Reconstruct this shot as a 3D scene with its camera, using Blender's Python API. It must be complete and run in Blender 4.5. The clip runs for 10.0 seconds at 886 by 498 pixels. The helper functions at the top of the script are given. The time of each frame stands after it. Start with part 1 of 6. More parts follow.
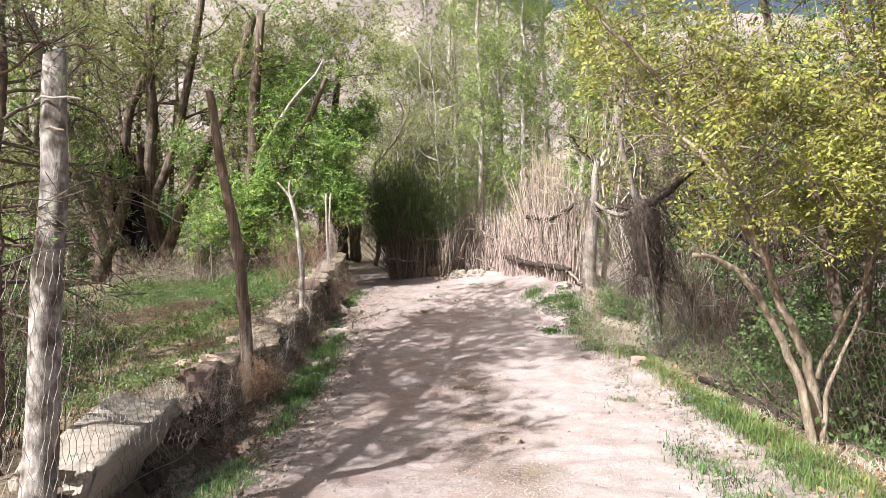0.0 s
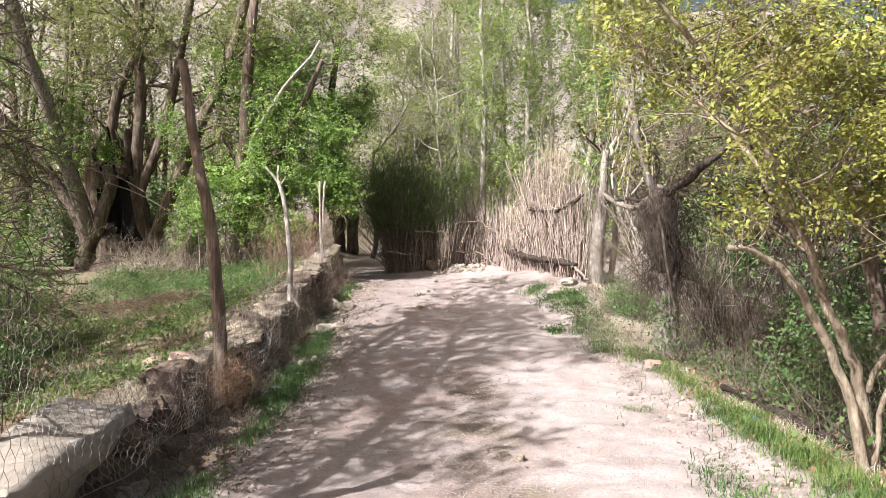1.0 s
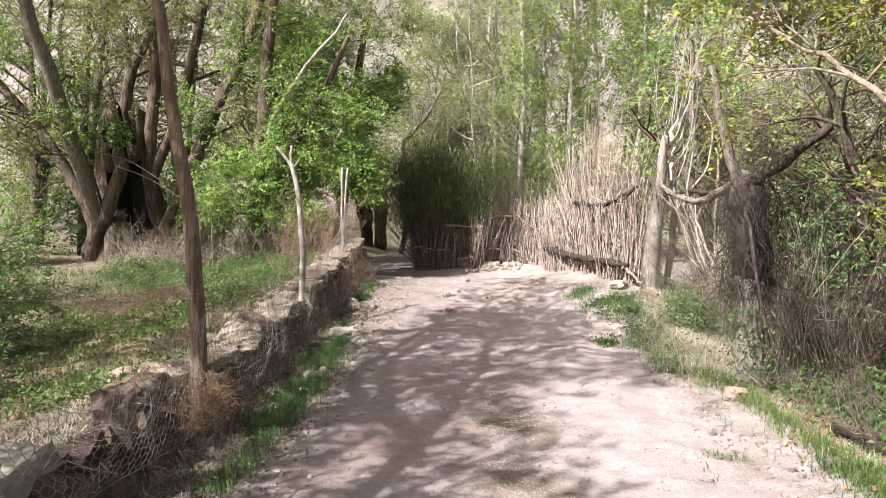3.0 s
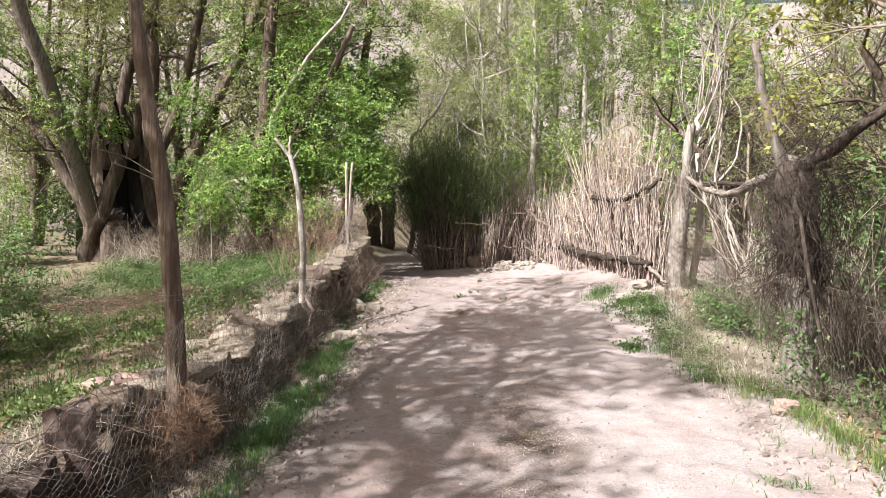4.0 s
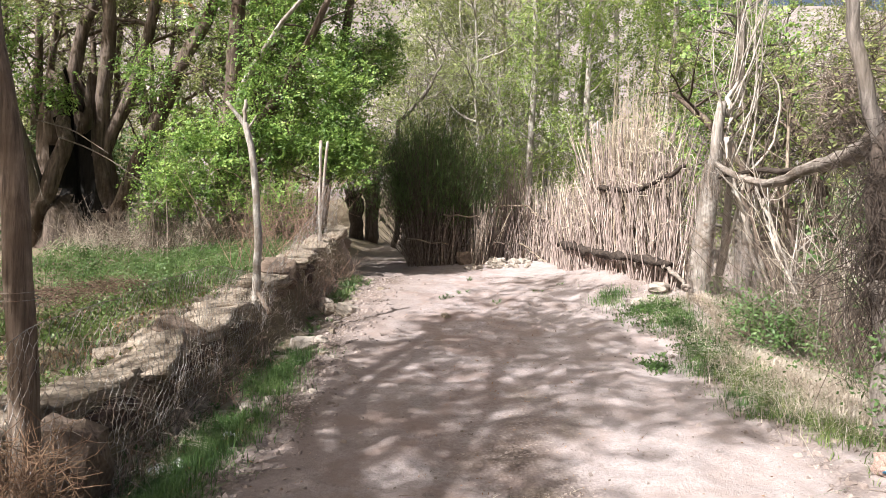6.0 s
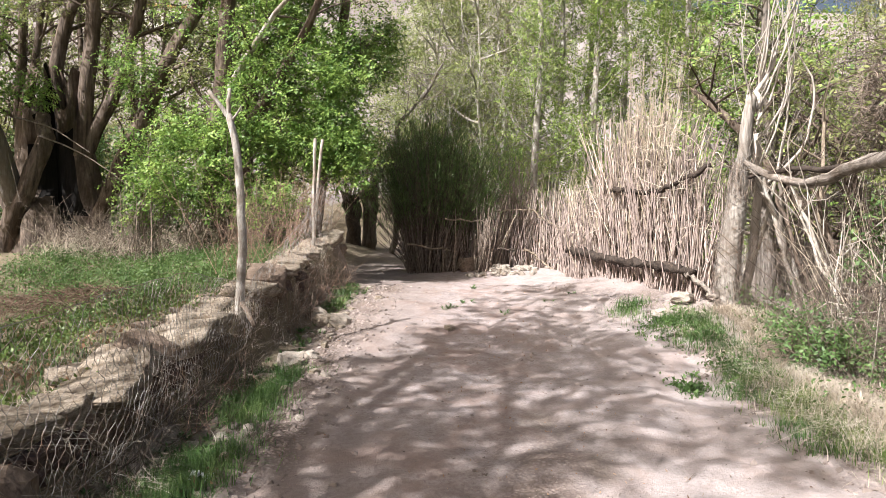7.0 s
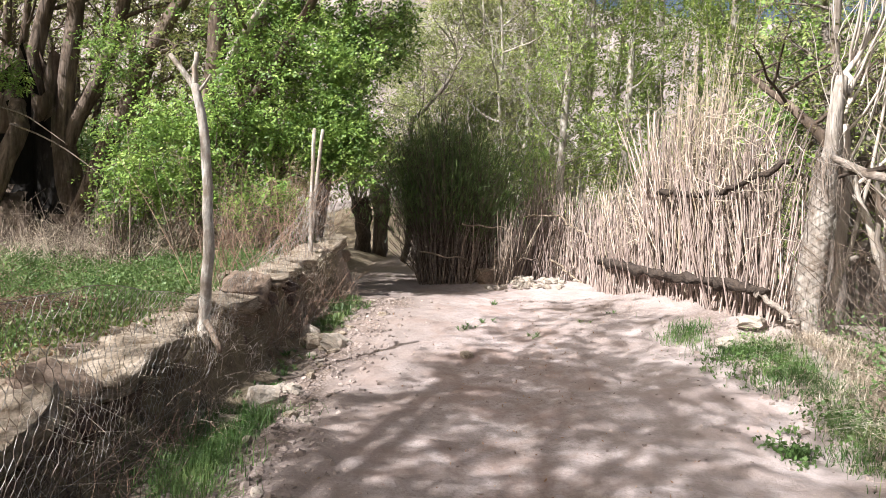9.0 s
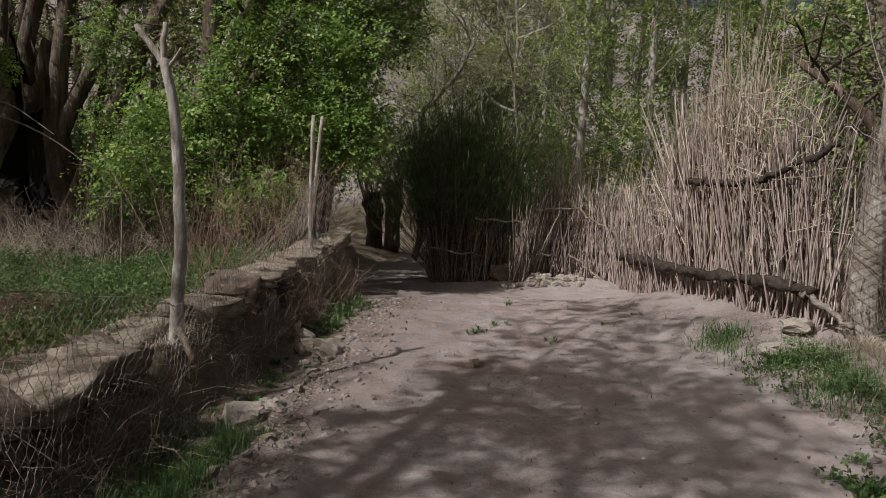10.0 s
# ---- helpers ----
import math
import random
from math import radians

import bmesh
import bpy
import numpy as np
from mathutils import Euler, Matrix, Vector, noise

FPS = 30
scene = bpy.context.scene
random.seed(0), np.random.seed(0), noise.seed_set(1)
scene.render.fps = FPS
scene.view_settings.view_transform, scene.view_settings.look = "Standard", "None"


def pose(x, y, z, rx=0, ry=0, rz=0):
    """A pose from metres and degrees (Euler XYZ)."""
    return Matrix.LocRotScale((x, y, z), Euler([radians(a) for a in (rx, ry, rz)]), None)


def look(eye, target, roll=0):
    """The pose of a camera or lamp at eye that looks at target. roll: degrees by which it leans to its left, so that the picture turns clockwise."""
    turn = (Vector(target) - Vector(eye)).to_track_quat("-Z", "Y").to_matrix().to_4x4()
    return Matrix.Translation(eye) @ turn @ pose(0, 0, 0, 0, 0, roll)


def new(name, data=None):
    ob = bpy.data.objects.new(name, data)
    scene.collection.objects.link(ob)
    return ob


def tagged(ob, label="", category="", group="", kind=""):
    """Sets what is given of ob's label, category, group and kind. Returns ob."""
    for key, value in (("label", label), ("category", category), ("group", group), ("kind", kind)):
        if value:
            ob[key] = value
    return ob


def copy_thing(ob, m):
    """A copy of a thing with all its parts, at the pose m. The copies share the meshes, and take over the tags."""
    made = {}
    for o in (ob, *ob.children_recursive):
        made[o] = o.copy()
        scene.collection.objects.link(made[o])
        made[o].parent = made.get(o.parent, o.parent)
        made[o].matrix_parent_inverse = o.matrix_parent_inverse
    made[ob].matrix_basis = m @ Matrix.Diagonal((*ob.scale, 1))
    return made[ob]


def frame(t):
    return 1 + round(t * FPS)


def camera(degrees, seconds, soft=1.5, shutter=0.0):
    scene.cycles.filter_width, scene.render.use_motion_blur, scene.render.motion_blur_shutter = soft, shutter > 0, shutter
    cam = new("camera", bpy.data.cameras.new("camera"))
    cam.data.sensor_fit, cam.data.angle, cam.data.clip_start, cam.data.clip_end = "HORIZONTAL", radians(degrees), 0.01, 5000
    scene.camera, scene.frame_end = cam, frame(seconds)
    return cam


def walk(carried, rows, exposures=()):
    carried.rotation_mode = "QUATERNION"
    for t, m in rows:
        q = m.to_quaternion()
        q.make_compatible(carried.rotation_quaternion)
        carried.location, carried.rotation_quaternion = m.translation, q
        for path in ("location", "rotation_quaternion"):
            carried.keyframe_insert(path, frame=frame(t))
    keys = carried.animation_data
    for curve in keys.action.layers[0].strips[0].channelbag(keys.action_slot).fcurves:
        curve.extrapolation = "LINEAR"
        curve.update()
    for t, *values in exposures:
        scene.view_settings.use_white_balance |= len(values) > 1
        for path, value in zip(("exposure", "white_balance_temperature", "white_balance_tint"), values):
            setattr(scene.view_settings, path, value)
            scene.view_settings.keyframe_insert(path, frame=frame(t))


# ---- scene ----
cam = camera(61.7, 10.0, soft=0.5)
PATH = [
    (0, (0.045, 0.019, 1.507), (0.04, 2.019, 1.479), -0.2),
    (0.5, (0.104, 0.435, 1.511), (0.103, 2.435, 1.477), 0.4),
    (1, (0.091, 0.84, 1.447), (0.083, 2.84, 1.405), 0.6),
    (1.5, (0.139, 1.221, 1.456), (0.111, 3.22, 1.397), 1.7),
    (2, (0.157, 1.598, 1.457), (0.095, 3.596, 1.383), 2.2),
    (2.5, (0.115, 2.005, 1.432), (0.037, 4.002, 1.376), 2.0),
    (4, (0.015, 3.144, 1.33), (-0.104, 5.139, 1.278), 1.5),
    (4.5, (0.039, 3.559, 1.303), (-0.081, 5.555, 1.241), 1.5),
    (5, (0.006, 4.011, 1.266), (-0.106, 6.007, 1.203), 1.7),
    (5.5, (-0.007, 4.429, 1.247), (-0.098, 6.426, 1.184), 2.7),
    (7, (-0.139, 5.642, 1.193), (-0.222, 7.64, 1.152), 3.0),
    (7.5, (-0.197, 6.049, 1.177), (-0.261, 8.047, 1.144), 3.2),
    (8, (-0.288, 6.446, 1.164), (-0.349, 8.445, 1.134), 3.1),
    (8.5, (-0.259, 6.843, 1.166), (-0.336, 8.842, 1.154), 3.3),
    (9, (-0.228, 7.201, 1.161), (-0.352, 9.198, 1.141), 4.0),
    (9.5, (-0.207, 7.567, 1.175), (-0.359, 9.561, 1.141), 4.1),
    (10, (-0.179, 7.957, 1.161), (-0.349, 9.95, 1.126), 3.7),
]
EXPOSURE = 1.11
walk(cam, [(t, look(eye, target, roll)) for t, eye, target, roll in PATH],
     [(0, EXPOSURE), (8.6, EXPOSURE), (9.4, EXPOSURE + 0.08), (9.5, EXPOSURE + 0.06), (9.6, EXPOSURE - 0.2), (9.8, EXPOSURE - 0.8), (10, EXPOSURE - 1.6)])

# ---- sky and sun ----
SUN_UP, SUN_SIDE = 45.0, 49.0          # degrees above the horizon; degrees by which its light turns to the right of straight ahead
world = bpy.data.worlds.new("sky")
scene.world = world
world.use_nodes = True
sky = world.node_tree.nodes.new("ShaderNodeTexSky")
sky.sky_type, sky.sun_disc = "NISHITA", False
sky.sun_elevation, sky.sun_rotation = radians(SUN_UP), radians(180 + SUN_SIDE)
sky.air_density, sky.dust_density, sky.ozone_density = 1.0, 9.0, 0.4
world.node_tree.links.new(sky.outputs[0], world.node_tree.nodes["Background"].inputs[0])
world.node_tree.nodes["Background"].inputs[1].default_value = 0.060
sun = new("sun", bpy.data.lights.new("sun", "SUN"))
sun.data.energy, sun.data.angle, sun.data.color = 5.3, radians(0.55), (1.0, 0.98, 0.975)
away = Vector((math.sin(radians(SUN_SIDE)) * math.cos(radians(SUN_UP)), math.cos(radians(SUN_SIDE)) * math.cos(radians(SUN_UP)), -math.sin(radians(SUN_UP))))
sun.matrix_world = look((0, 0, 40), Vector((0, 0, 40)) + away)

R = np.random.default_rng(7)


# ---- materials ----
def nodes_of(name):
    m = bpy.data.materials.new(name)
    m.use_nodes = True
    t = m.node_tree
    return m, t, t.nodes["Principled BSDF"]


def ramp(t, fac, stops):
    n = t.nodes.new("ShaderNodeValToRGB")
    while len(n.color_ramp.elements) < len(stops):
        n.color_ramp.elements.new(0.5)
    for e, (p, c) in zip(n.color_ramp.elements, stops):
        e.position, e.color = p, (*c, 1)
    t.links.new(fac, n.inputs[0])
    return n.outputs[0]


def noise_at(t, scale, detail=6, rough=0.6, stretch=(1, 1, 1), distort=0.0, coords="Object"):
    tc, mp, n = t.nodes.new("ShaderNodeTexCoord"), t.nodes.new("ShaderNodeMapping"), t.nodes.new("ShaderNodeTexNoise")
    mp.inputs["Scale"].default_value = stretch
    t.links.new(tc.outputs[coords], mp.inputs[0])
    t.links.new(mp.outputs[0], n.inputs["Vector"])
    n.inputs["Scale"].default_value, n.inputs["Detail"].default_value, n.inputs["Roughness"].default_value = scale, detail, rough
    n.inputs["Distortion"].default_value = distort
    return n.outputs["Fac"]


def mixed(t, fac, a, b, mode="MIX"):
    n = t.nodes.new("ShaderNodeMix")
    n.data_type, n.blend_type = "RGBA", mode
    for sock, v in ((n.inputs[0], fac), (n.inputs[6], a), (n.inputs[7], b)):
        if isinstance(v, bpy.types.NodeSocket):
            t.links.new(v, sock)
        else:
            sock.default_value = v if not isinstance(v, tuple) else (*v, 1)
    return n.outputs[2]


def bumped(t, bsdf, height, strength, distance):
    b = t.nodes.new("ShaderNodeBump")
    b.inputs["Strength"].default_value, b.inputs["Distance"].default_value = strength, distance
    t.links.new(height, b.inputs["Height"])
    t.links.new(b.outputs[0], bsdf.inputs["Normal"])


def surface(name, dark, light, scale, stretch=(1, 1, 1), rough=0.9, bump=0.5, depth=0.01, stain=None, stain_scale=2.0, metal=0.0, island=0.0):
    """A grained surface: fine noise between two colours, broad stains over it, relief from the grain."""
    m, t, p = nodes_of(name)
    fine = noise_at(t, scale, 8, 0.65, stretch, 0.3)
    col = ramp(t, fine, [(0.32, dark), (0.68, light)])
    if stain:
        broad = noise_at(t, stain_scale, 4, 0.6)
        mask = ramp(t, broad, [(0.45, (0, 0, 0)), (0.65, (1, 1, 1))])
        col = mixed(t, mask, col, stain)
    if island:
        g, hsv, mr = t.nodes.new("ShaderNodeNewGeometry"), t.nodes.new("ShaderNodeHueSaturation"), t.nodes.new("ShaderNodeMapRange")
        mr.inputs[3].default_value, mr.inputs[4].default_value = 1 - island, 1 + island
        t.links.new(g.outputs["Random Per Island"], mr.inputs[0])
        t.links.new(mr.outputs[0], hsv.inputs["Value"])
        t.links.new(col, hsv.inputs["Color"])
        col = hsv.outputs[0]
    t.links.new(col, p.inputs["Base Color"])
    p.inputs["Roughness"].default_value, p.inputs["Metallic"].default_value = rough, metal
    p.inputs["Specular IOR Level"].default_value = 0.25
    bumped(t, p, fine, bump, depth)
    return m


def leafy(name, stops, through_light=0.3, rough=0.5):
    """Leaf colour drawn leaf by leaf from a ramp; thin leaves let light through."""
    m, t, p = nodes_of(name)
    g = t.nodes.new("ShaderNodeNewGeometry")
    lump, add = noise_at(t, 2.6, 3, 0.6), t.nodes.new("ShaderNodeMath")
    wide = t.nodes.new("ShaderNodeMapRange")
    wide.inputs[1].default_value, wide.inputs[2].default_value, wide.inputs[3].default_value, wide.inputs[4].default_value = 0.32, 0.68, -0.12, 0.62
    t.links.new(lump, wide.inputs[0])
    add.operation, add.inputs[1].default_value = "MULTIPLY_ADD", 0.5
    t.links.new(g.outputs["Random Per Island"], add.inputs[0])
    t.links.new(wide.outputs[0], add.inputs[2])
    col = ramp(t, add.outputs[0], stops)
    t.links.new(col, p.inputs["Base Color"])
    p.inputs["Roughness"].default_value, p.inputs["Specular IOR Level"].default_value = rough, 0.3
    if through_light:
        tr, mx = t.nodes.new("ShaderNodeBsdfTranslucent"), t.nodes.new("ShaderNodeMixShader")
        warm = mixed(t, 0.2, col, (0.32, 0.36, 0.10))
        t.links.new(warm, tr.inputs[0])
        mx.inputs[0].default_value = through_light
        t.links.new(p.outputs[0], mx.inputs[1])
        t.links.new(tr.outputs[0], mx.inputs[2])
        t.links.new(mx.outputs[0], t.nodes["Material Output"].inputs[0])
    return m


def ground_material():
    m, t, p = nodes_of("earth")
    at = t.nodes.new("ShaderNodeVertexColor")
    at.layer_name = "cover"
    sep = t.nodes.new("ShaderNodeSeparateColor")
    t.links.new(at.outputs[0], sep.inputs[0])
    fine, mid, broad = noise_at(t, 38, 9, 0.7), noise_at(t, 5.5, 6, 0.65), noise_at(t, 0.9, 4, 0.6)
    dust = mixed(t, ramp(t, mid, [(0.35, (0, 0, 0)), (0.7, (1, 1, 1))]), (0.262, 0.22, 0.212), (0.42, 0.37, 0.365))
    dust = mixed(t, ramp(t, broad, [(0.42, (0, 0, 0)), (0.66, (0.7, 0.7, 0.7))]), dust, (0.375, 0.325, 0.32))
    dust = mixed(t, ramp(t, fine, [(0.30, (0.75, 0.75, 0.75)), (0.52, (0, 0, 0))]), dust, (0.17, 0.138, 0.122))
    grit = t.nodes.new("ShaderNodeTexVoronoi")
    tc = t.nodes.new("ShaderNodeTexCoord")
    t.links.new(tc.outputs["Object"], grit.inputs["Vector"])
    grit.inputs["Scale"].default_value = 60
    dust = mixed(t, ramp(t, grit.outputs["Distance"], [(0.08, (0.5, 0.5, 0.5)), (0.2, (0, 0, 0))]), dust, (0.48, 0.435, 0.41))
    dust = mixed(t, ramp(t, noise_at(t, 1.6, 5, 0.7, distort=0.6), [(0.45, (0, 0, 0)), (0.64, (0.8, 0.8, 0.8))]), dust, (0.24, 0.172, 0.147))
    dust = mixed(t, ramp(t, noise_at(t, 17, 7, 0.75, distort=0.4), [(0.5, (0, 0, 0)), (0.64, (0.6, 0.6, 0.6))]), dust, (0.20, 0.158, 0.142))
    where, wob, pale = t.nodes.new("ShaderNodeSeparateXYZ"), t.nodes.new("ShaderNodeMath"), t.nodes.new("ShaderNodeMapRange")
    t.links.new(tc.outputs["Object"], where.inputs[0])
    wob.operation, wob.inputs[1].default_value = "MULTIPLY_ADD", 1.6
    t.links.new(noise_at(t, 0.8, 5, 0.65), wob.inputs[0])
    t.links.new(where.outputs[0], wob.inputs[2])
    pale.inputs[1].default_value, pale.inputs[2].default_value, pale.inputs[4].default_value = 1.0, 2.0, 0.38
    t.links.new(wob.outputs[0], pale.inputs[0])
    dust = mixed(t, pale.outputs[0], dust, (0.39, 0.345, 0.335))
    brown = t.nodes.new("ShaderNodeMapRange")      # darker trodden soil along the garden wall
    brown.inputs[1].default_value, brown.inputs[2].default_value, brown.inputs[4].default_value = 0.6, -0.4, 0.6
    t.links.new(wob.outputs[0], brown.inputs[0])
    dust = mixed(t, brown.outputs[0], dust, (0.205, 0.168, 0.150))
    lump = t.nodes.new("ShaderNodeTexVoronoi")
    lump.inputs["Scale"].default_value, lump.inputs["Randomness"].default_value = 34, 1.0
    t.links.new(tc.outputs["Object"], lump.inputs["Vector"])
    rubble = mixed(t, ramp(t, lump.outputs["Distance"], [(0.1, (0, 0, 0)), (0.55, (1, 1, 1))]), (0.33, 0.272, 0.24), (0.115, 0.088, 0.075))
    rubble = mixed(t, ramp(t, noise_at(t, 8, 6, 0.7), [(0.42, (0, 0, 0)), (0.62, (0.8, 0.8, 0.8))]), rubble, (0.16, 0.125, 0.105))
    dust = mixed(t, sep.outputs[2], dust, rubble)
    soil = mixed(t, ramp(t, mid, [(0.4, (0, 0, 0)), (0.62, (1, 1, 1))]), (0.095, 0.074, 0.052), (0.17, 0.14, 0.092))
    soil = mixed(t, ramp(t, fine, [(0.4, (0, 0, 0)), (0.7, (0.8, 0.8, 0.8))]), soil, (0.25, 0.205, 0.15))
    far = mixed(t, ramp(t, noise_at(t, 0.11, 8, 0.7), [(0.38, (0, 0, 0)), (0.62, (1, 1, 1))]), (0.17, 0.145, 0.135), (0.285, 0.25, 0.237))
    far = mixed(t, ramp(t, noise_at(t, 0.6, 6, 0.7), [(0.55, (0, 0, 0)), (0.7, (0.7, 0.7, 0.7))]), far, (0.16, 0.15, 0.09))
    col = mixed(t, sep.outputs[0], dust, soil)
    col = mixed(t, sep.outputs[1], col, far)
    t.links.new(col, p.inputs["Base Color"])
    p.inputs["Roughness"].default_value, p.inputs["Specular IOR Level"].default_value = 0.95, 0.15
    ad = t.nodes.new("ShaderNodeMath")
    ad.operation = "ADD"
    t.links.new(fine, ad.inputs[0])
    t.links.new(mid, ad.inputs[1])
    stony, knob = t.nodes.new("ShaderNodeMath"), t.nodes.new("ShaderNodeMath")
    stony.operation, knob.operation, knob.inputs[1].default_value = "MULTIPLY", "MULTIPLY_ADD", -1.0
    t.links.new(lump.outputs["Distance"], stony.inputs[0])
    t.links.new(sep.outputs[2], stony.inputs[1])
    t.links.new(stony.outputs[0], knob.inputs[0])
    t.links.new(ad.outputs[0], knob.inputs[2])
    bumped(t, p, knob.outputs[0], 0.6, 0.026)
    return m


EARTH = ground_material()
BARK_GREY = surface("grey_bark", (0.06, 0.05, 0.043), (0.33, 0.29, 0.26), 26, (1, 1, 0.14), bump=1.0, depth=0.03, stain=(0.16, 0.13, 0.10))
BARK_DARK = surface("dark_bark", (0.036, 0.027, 0.022), (0.24, 0.185, 0.15), 14, (1, 1, 0.13), bump=1.0, depth=0.04, stain=(0.07, 0.05, 0.035))
BARK_PALE = surface("pale_bark", (0.20, 0.175, 0.15), (0.60, 0.565, 0.525), 26, (1, 1, 0.3), bump=0.9, depth=0.015, stain=(0.24, 0.20, 0.165), stain_scale=6)
BARK_TAN = surface("tan_bark", (0.11, 0.085, 0.06), (0.40, 0.335, 0.26), 34, (1, 1, 0.25), bump=1.0, depth=0.015, stain=(0.17, 0.13, 0.095), stain_scale=7)
WOOD_POLE = surface("weathered_brown_wood", (0.065, 0.047, 0.036), (0.36, 0.28, 0.22), 36, (1, 1, 0.07), bump=1.0, depth=0.03, stain=(0.14, 0.10, 0.075), stain_scale=3)
WOOD_GREY = surface("weathered_grey_wood", (0.19, 0.165, 0.14), (0.56, 0.52, 0.47), 45, (1, 1, 0.07), bump=1.0, depth=0.012, stain=(0.24, 0.19, 0.145), stain_scale=5)
WOOD_POST = surface("old_post_wood", (0.13, 0.112, 0.096), (0.43, 0.39, 0.35), 40, (1, 1, 0.09), bump=1.0, depth=0.014, stain=(0.17, 0.14, 0.115), stain_scale=6)
WOOD_DEAD = surface("bleached_dead_wood", (0.27, 0.235, 0.205), (0.54, 0.485, 0.43), 25, (1, 1, 0.2), bump=0.5, depth=0.006, island=0.15)
TWIG = surface("dry_twig", (0.10, 0.078, 0.064), (0.31, 0.25, 0.205), 20, rough=0.9, bump=0.2, island=0.35)
TWIG_RED = surface("reddish_twig", (0.13, 0.08, 0.06), (0.37, 0.255, 0.19), 20, rough=0.9, bump=0.2, island=0.35)
TWIG_DARK = surface("dark_twig", (0.05, 0.038, 0.032), (0.17, 0.13, 0.105), 20, rough=0.9, bump=0.2, island=0.4)
TWIG_PALE = surface("pale_twig", (0.36, 0.30, 0.235), (0.62, 0.54, 0.44), 20, rough=0.9, bump=0.2, island=0.3)
REED = surface("dry_reed", (0.20, 0.15, 0.132), (0.43, 0.355, 0.322), 9, (1, 1, 0.3), rough=0.7, bump=0.3, depth=0.004, island=0.62)
REED_GOLD = surface("golden_reed", (0.27, 0.215, 0.155), (0.49, 0.415, 0.32), 9, (1, 1, 0.3), rough=0.7, bump=0.3, depth=0.004, island=0.28)
STONE = surface("field_stone", (0.20, 0.165, 0.13), (0.45, 0.39, 0.32), 9, rough=0.9, bump=0.8, depth=0.02, stain=(0.20, 0.15, 0.10), stain_scale=3)
STONE_PALE = surface("pale_slab_stone", (0.22, 0.19, 0.16), (0.44, 0.395, 0.345), 12, rough=0.9, bump=0.7, depth=0.015, stain=(0.34, 0.29, 0.24), stain_scale=4)
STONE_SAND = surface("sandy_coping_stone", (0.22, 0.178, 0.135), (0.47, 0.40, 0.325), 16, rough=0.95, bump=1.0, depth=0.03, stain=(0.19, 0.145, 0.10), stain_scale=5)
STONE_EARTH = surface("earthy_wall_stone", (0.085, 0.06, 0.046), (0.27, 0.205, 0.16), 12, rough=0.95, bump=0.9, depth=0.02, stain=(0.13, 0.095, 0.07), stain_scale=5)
STONE_CLOD = surface("dusty_clod", (0.15, 0.12, 0.105), (0.34, 0.285, 0.26), 12, rough=0.95, bump=0.5, depth=0.01, island=0.3)
STONE_RED = surface("reddish_stone", (0.26, 0.17, 0.14), (0.48, 0.36, 0.31), 11, rough=0.9, bump=0.7, depth=0.02)
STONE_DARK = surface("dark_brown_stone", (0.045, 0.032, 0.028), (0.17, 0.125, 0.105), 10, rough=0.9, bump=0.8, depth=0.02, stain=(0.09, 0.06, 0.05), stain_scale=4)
WIRE = surface("galvanised_wire", (0.20, 0.18, 0.165), (0.42, 0.40, 0.38), 60, rough=0.55, bump=0.1, metal=0.5, stain=(0.20, 0.13, 0.09), stain_scale=6)
WIRE_RUSTY = surface("rusty_wire", (0.09, 0.07, 0.06), (0.22, 0.18, 0.155), 60, rough=0.7, bump=0.1, metal=0.3, stain=(0.12, 0.075, 0.05), stain_scale=6)
PLASTIC = surface("white_plastic_film", (0.62, 0.66, 0.68), (0.80, 0.82, 0.84), 8, rough=0.35, bump=0.3)
BLUE = surface("blue_plastic_film", (0.05, 0.25, 0.50), (0.15, 0.42, 0.66), 8, rough=0.35, bump=0.3)
PLASTER = surface("pale_plaster", (0.60, 0.56, 0.50), (0.76, 0.73, 0.69), 3, rough=0.9, bump=0.2)
ROOF = surface("ochre_roof", (0.42, 0.25, 0.08), (0.58, 0.36, 0.13), 6, rough=0.8, bump=0.3)
GLASS = surface("dark_window", (0.02, 0.025, 0.03), (0.05, 0.055, 0.06), 4, rough=0.15, bump=0.0)
LEAF_GREEN = leafy("fresh_green_leaf", [(0.0, (0.04, 0.08, 0.022)), (0.35, (0.12, 0.22, 0.05)), (0.7, (0.26, 0.39, 0.095)), (1.0, (0.40, 0.50, 0.15))], 0.38)
LEAF_OLIVE = leafy("olive_willow_leaf", [(0.0, (0.065, 0.085, 0.027)), (0.4, (0.15, 0.175, 0.058)), (0.75, (0.26, 0.28, 0.105)), (1.0, (0.38, 0.38, 0.17))], 0.35)
LEAF_LIGHT = leafy("light_poplar_leaf", [(0.0, (0.07, 0.115, 0.03)), (0.4, (0.19, 0.275, 0.07)), (0.75, (0.34, 0.43, 0.125)), (1.0, (0.48, 0.53, 0.20))])
LEAF_GOLD = leafy("yellow_green_leaf", [(0.0, (0.13, 0.075, 0.028)), (0.3, (0.17, 0.16, 0.04)), (0.65, (0.27, 0.29, 0.065)), (1.0, (0.40, 0.41, 0.10))], 0.28)
LEAF_DEEP = leafy("deep_green_needle", [(0.0, (0.05, 0.085, 0.03)), (0.6, (0.12, 0.19, 0.062)), (1.0, (0.20, 0.275, 0.105))], 0.25)
GRASS = leafy("green_grass", [(0.0, (0.028, 0.06, 0.02)), (0.4, (0.06, 0.125, 0.034)), (0.8, (0.125, 0.205, 0.065)), (1.0, (0.18, 0.24, 0.09))], 0.2)
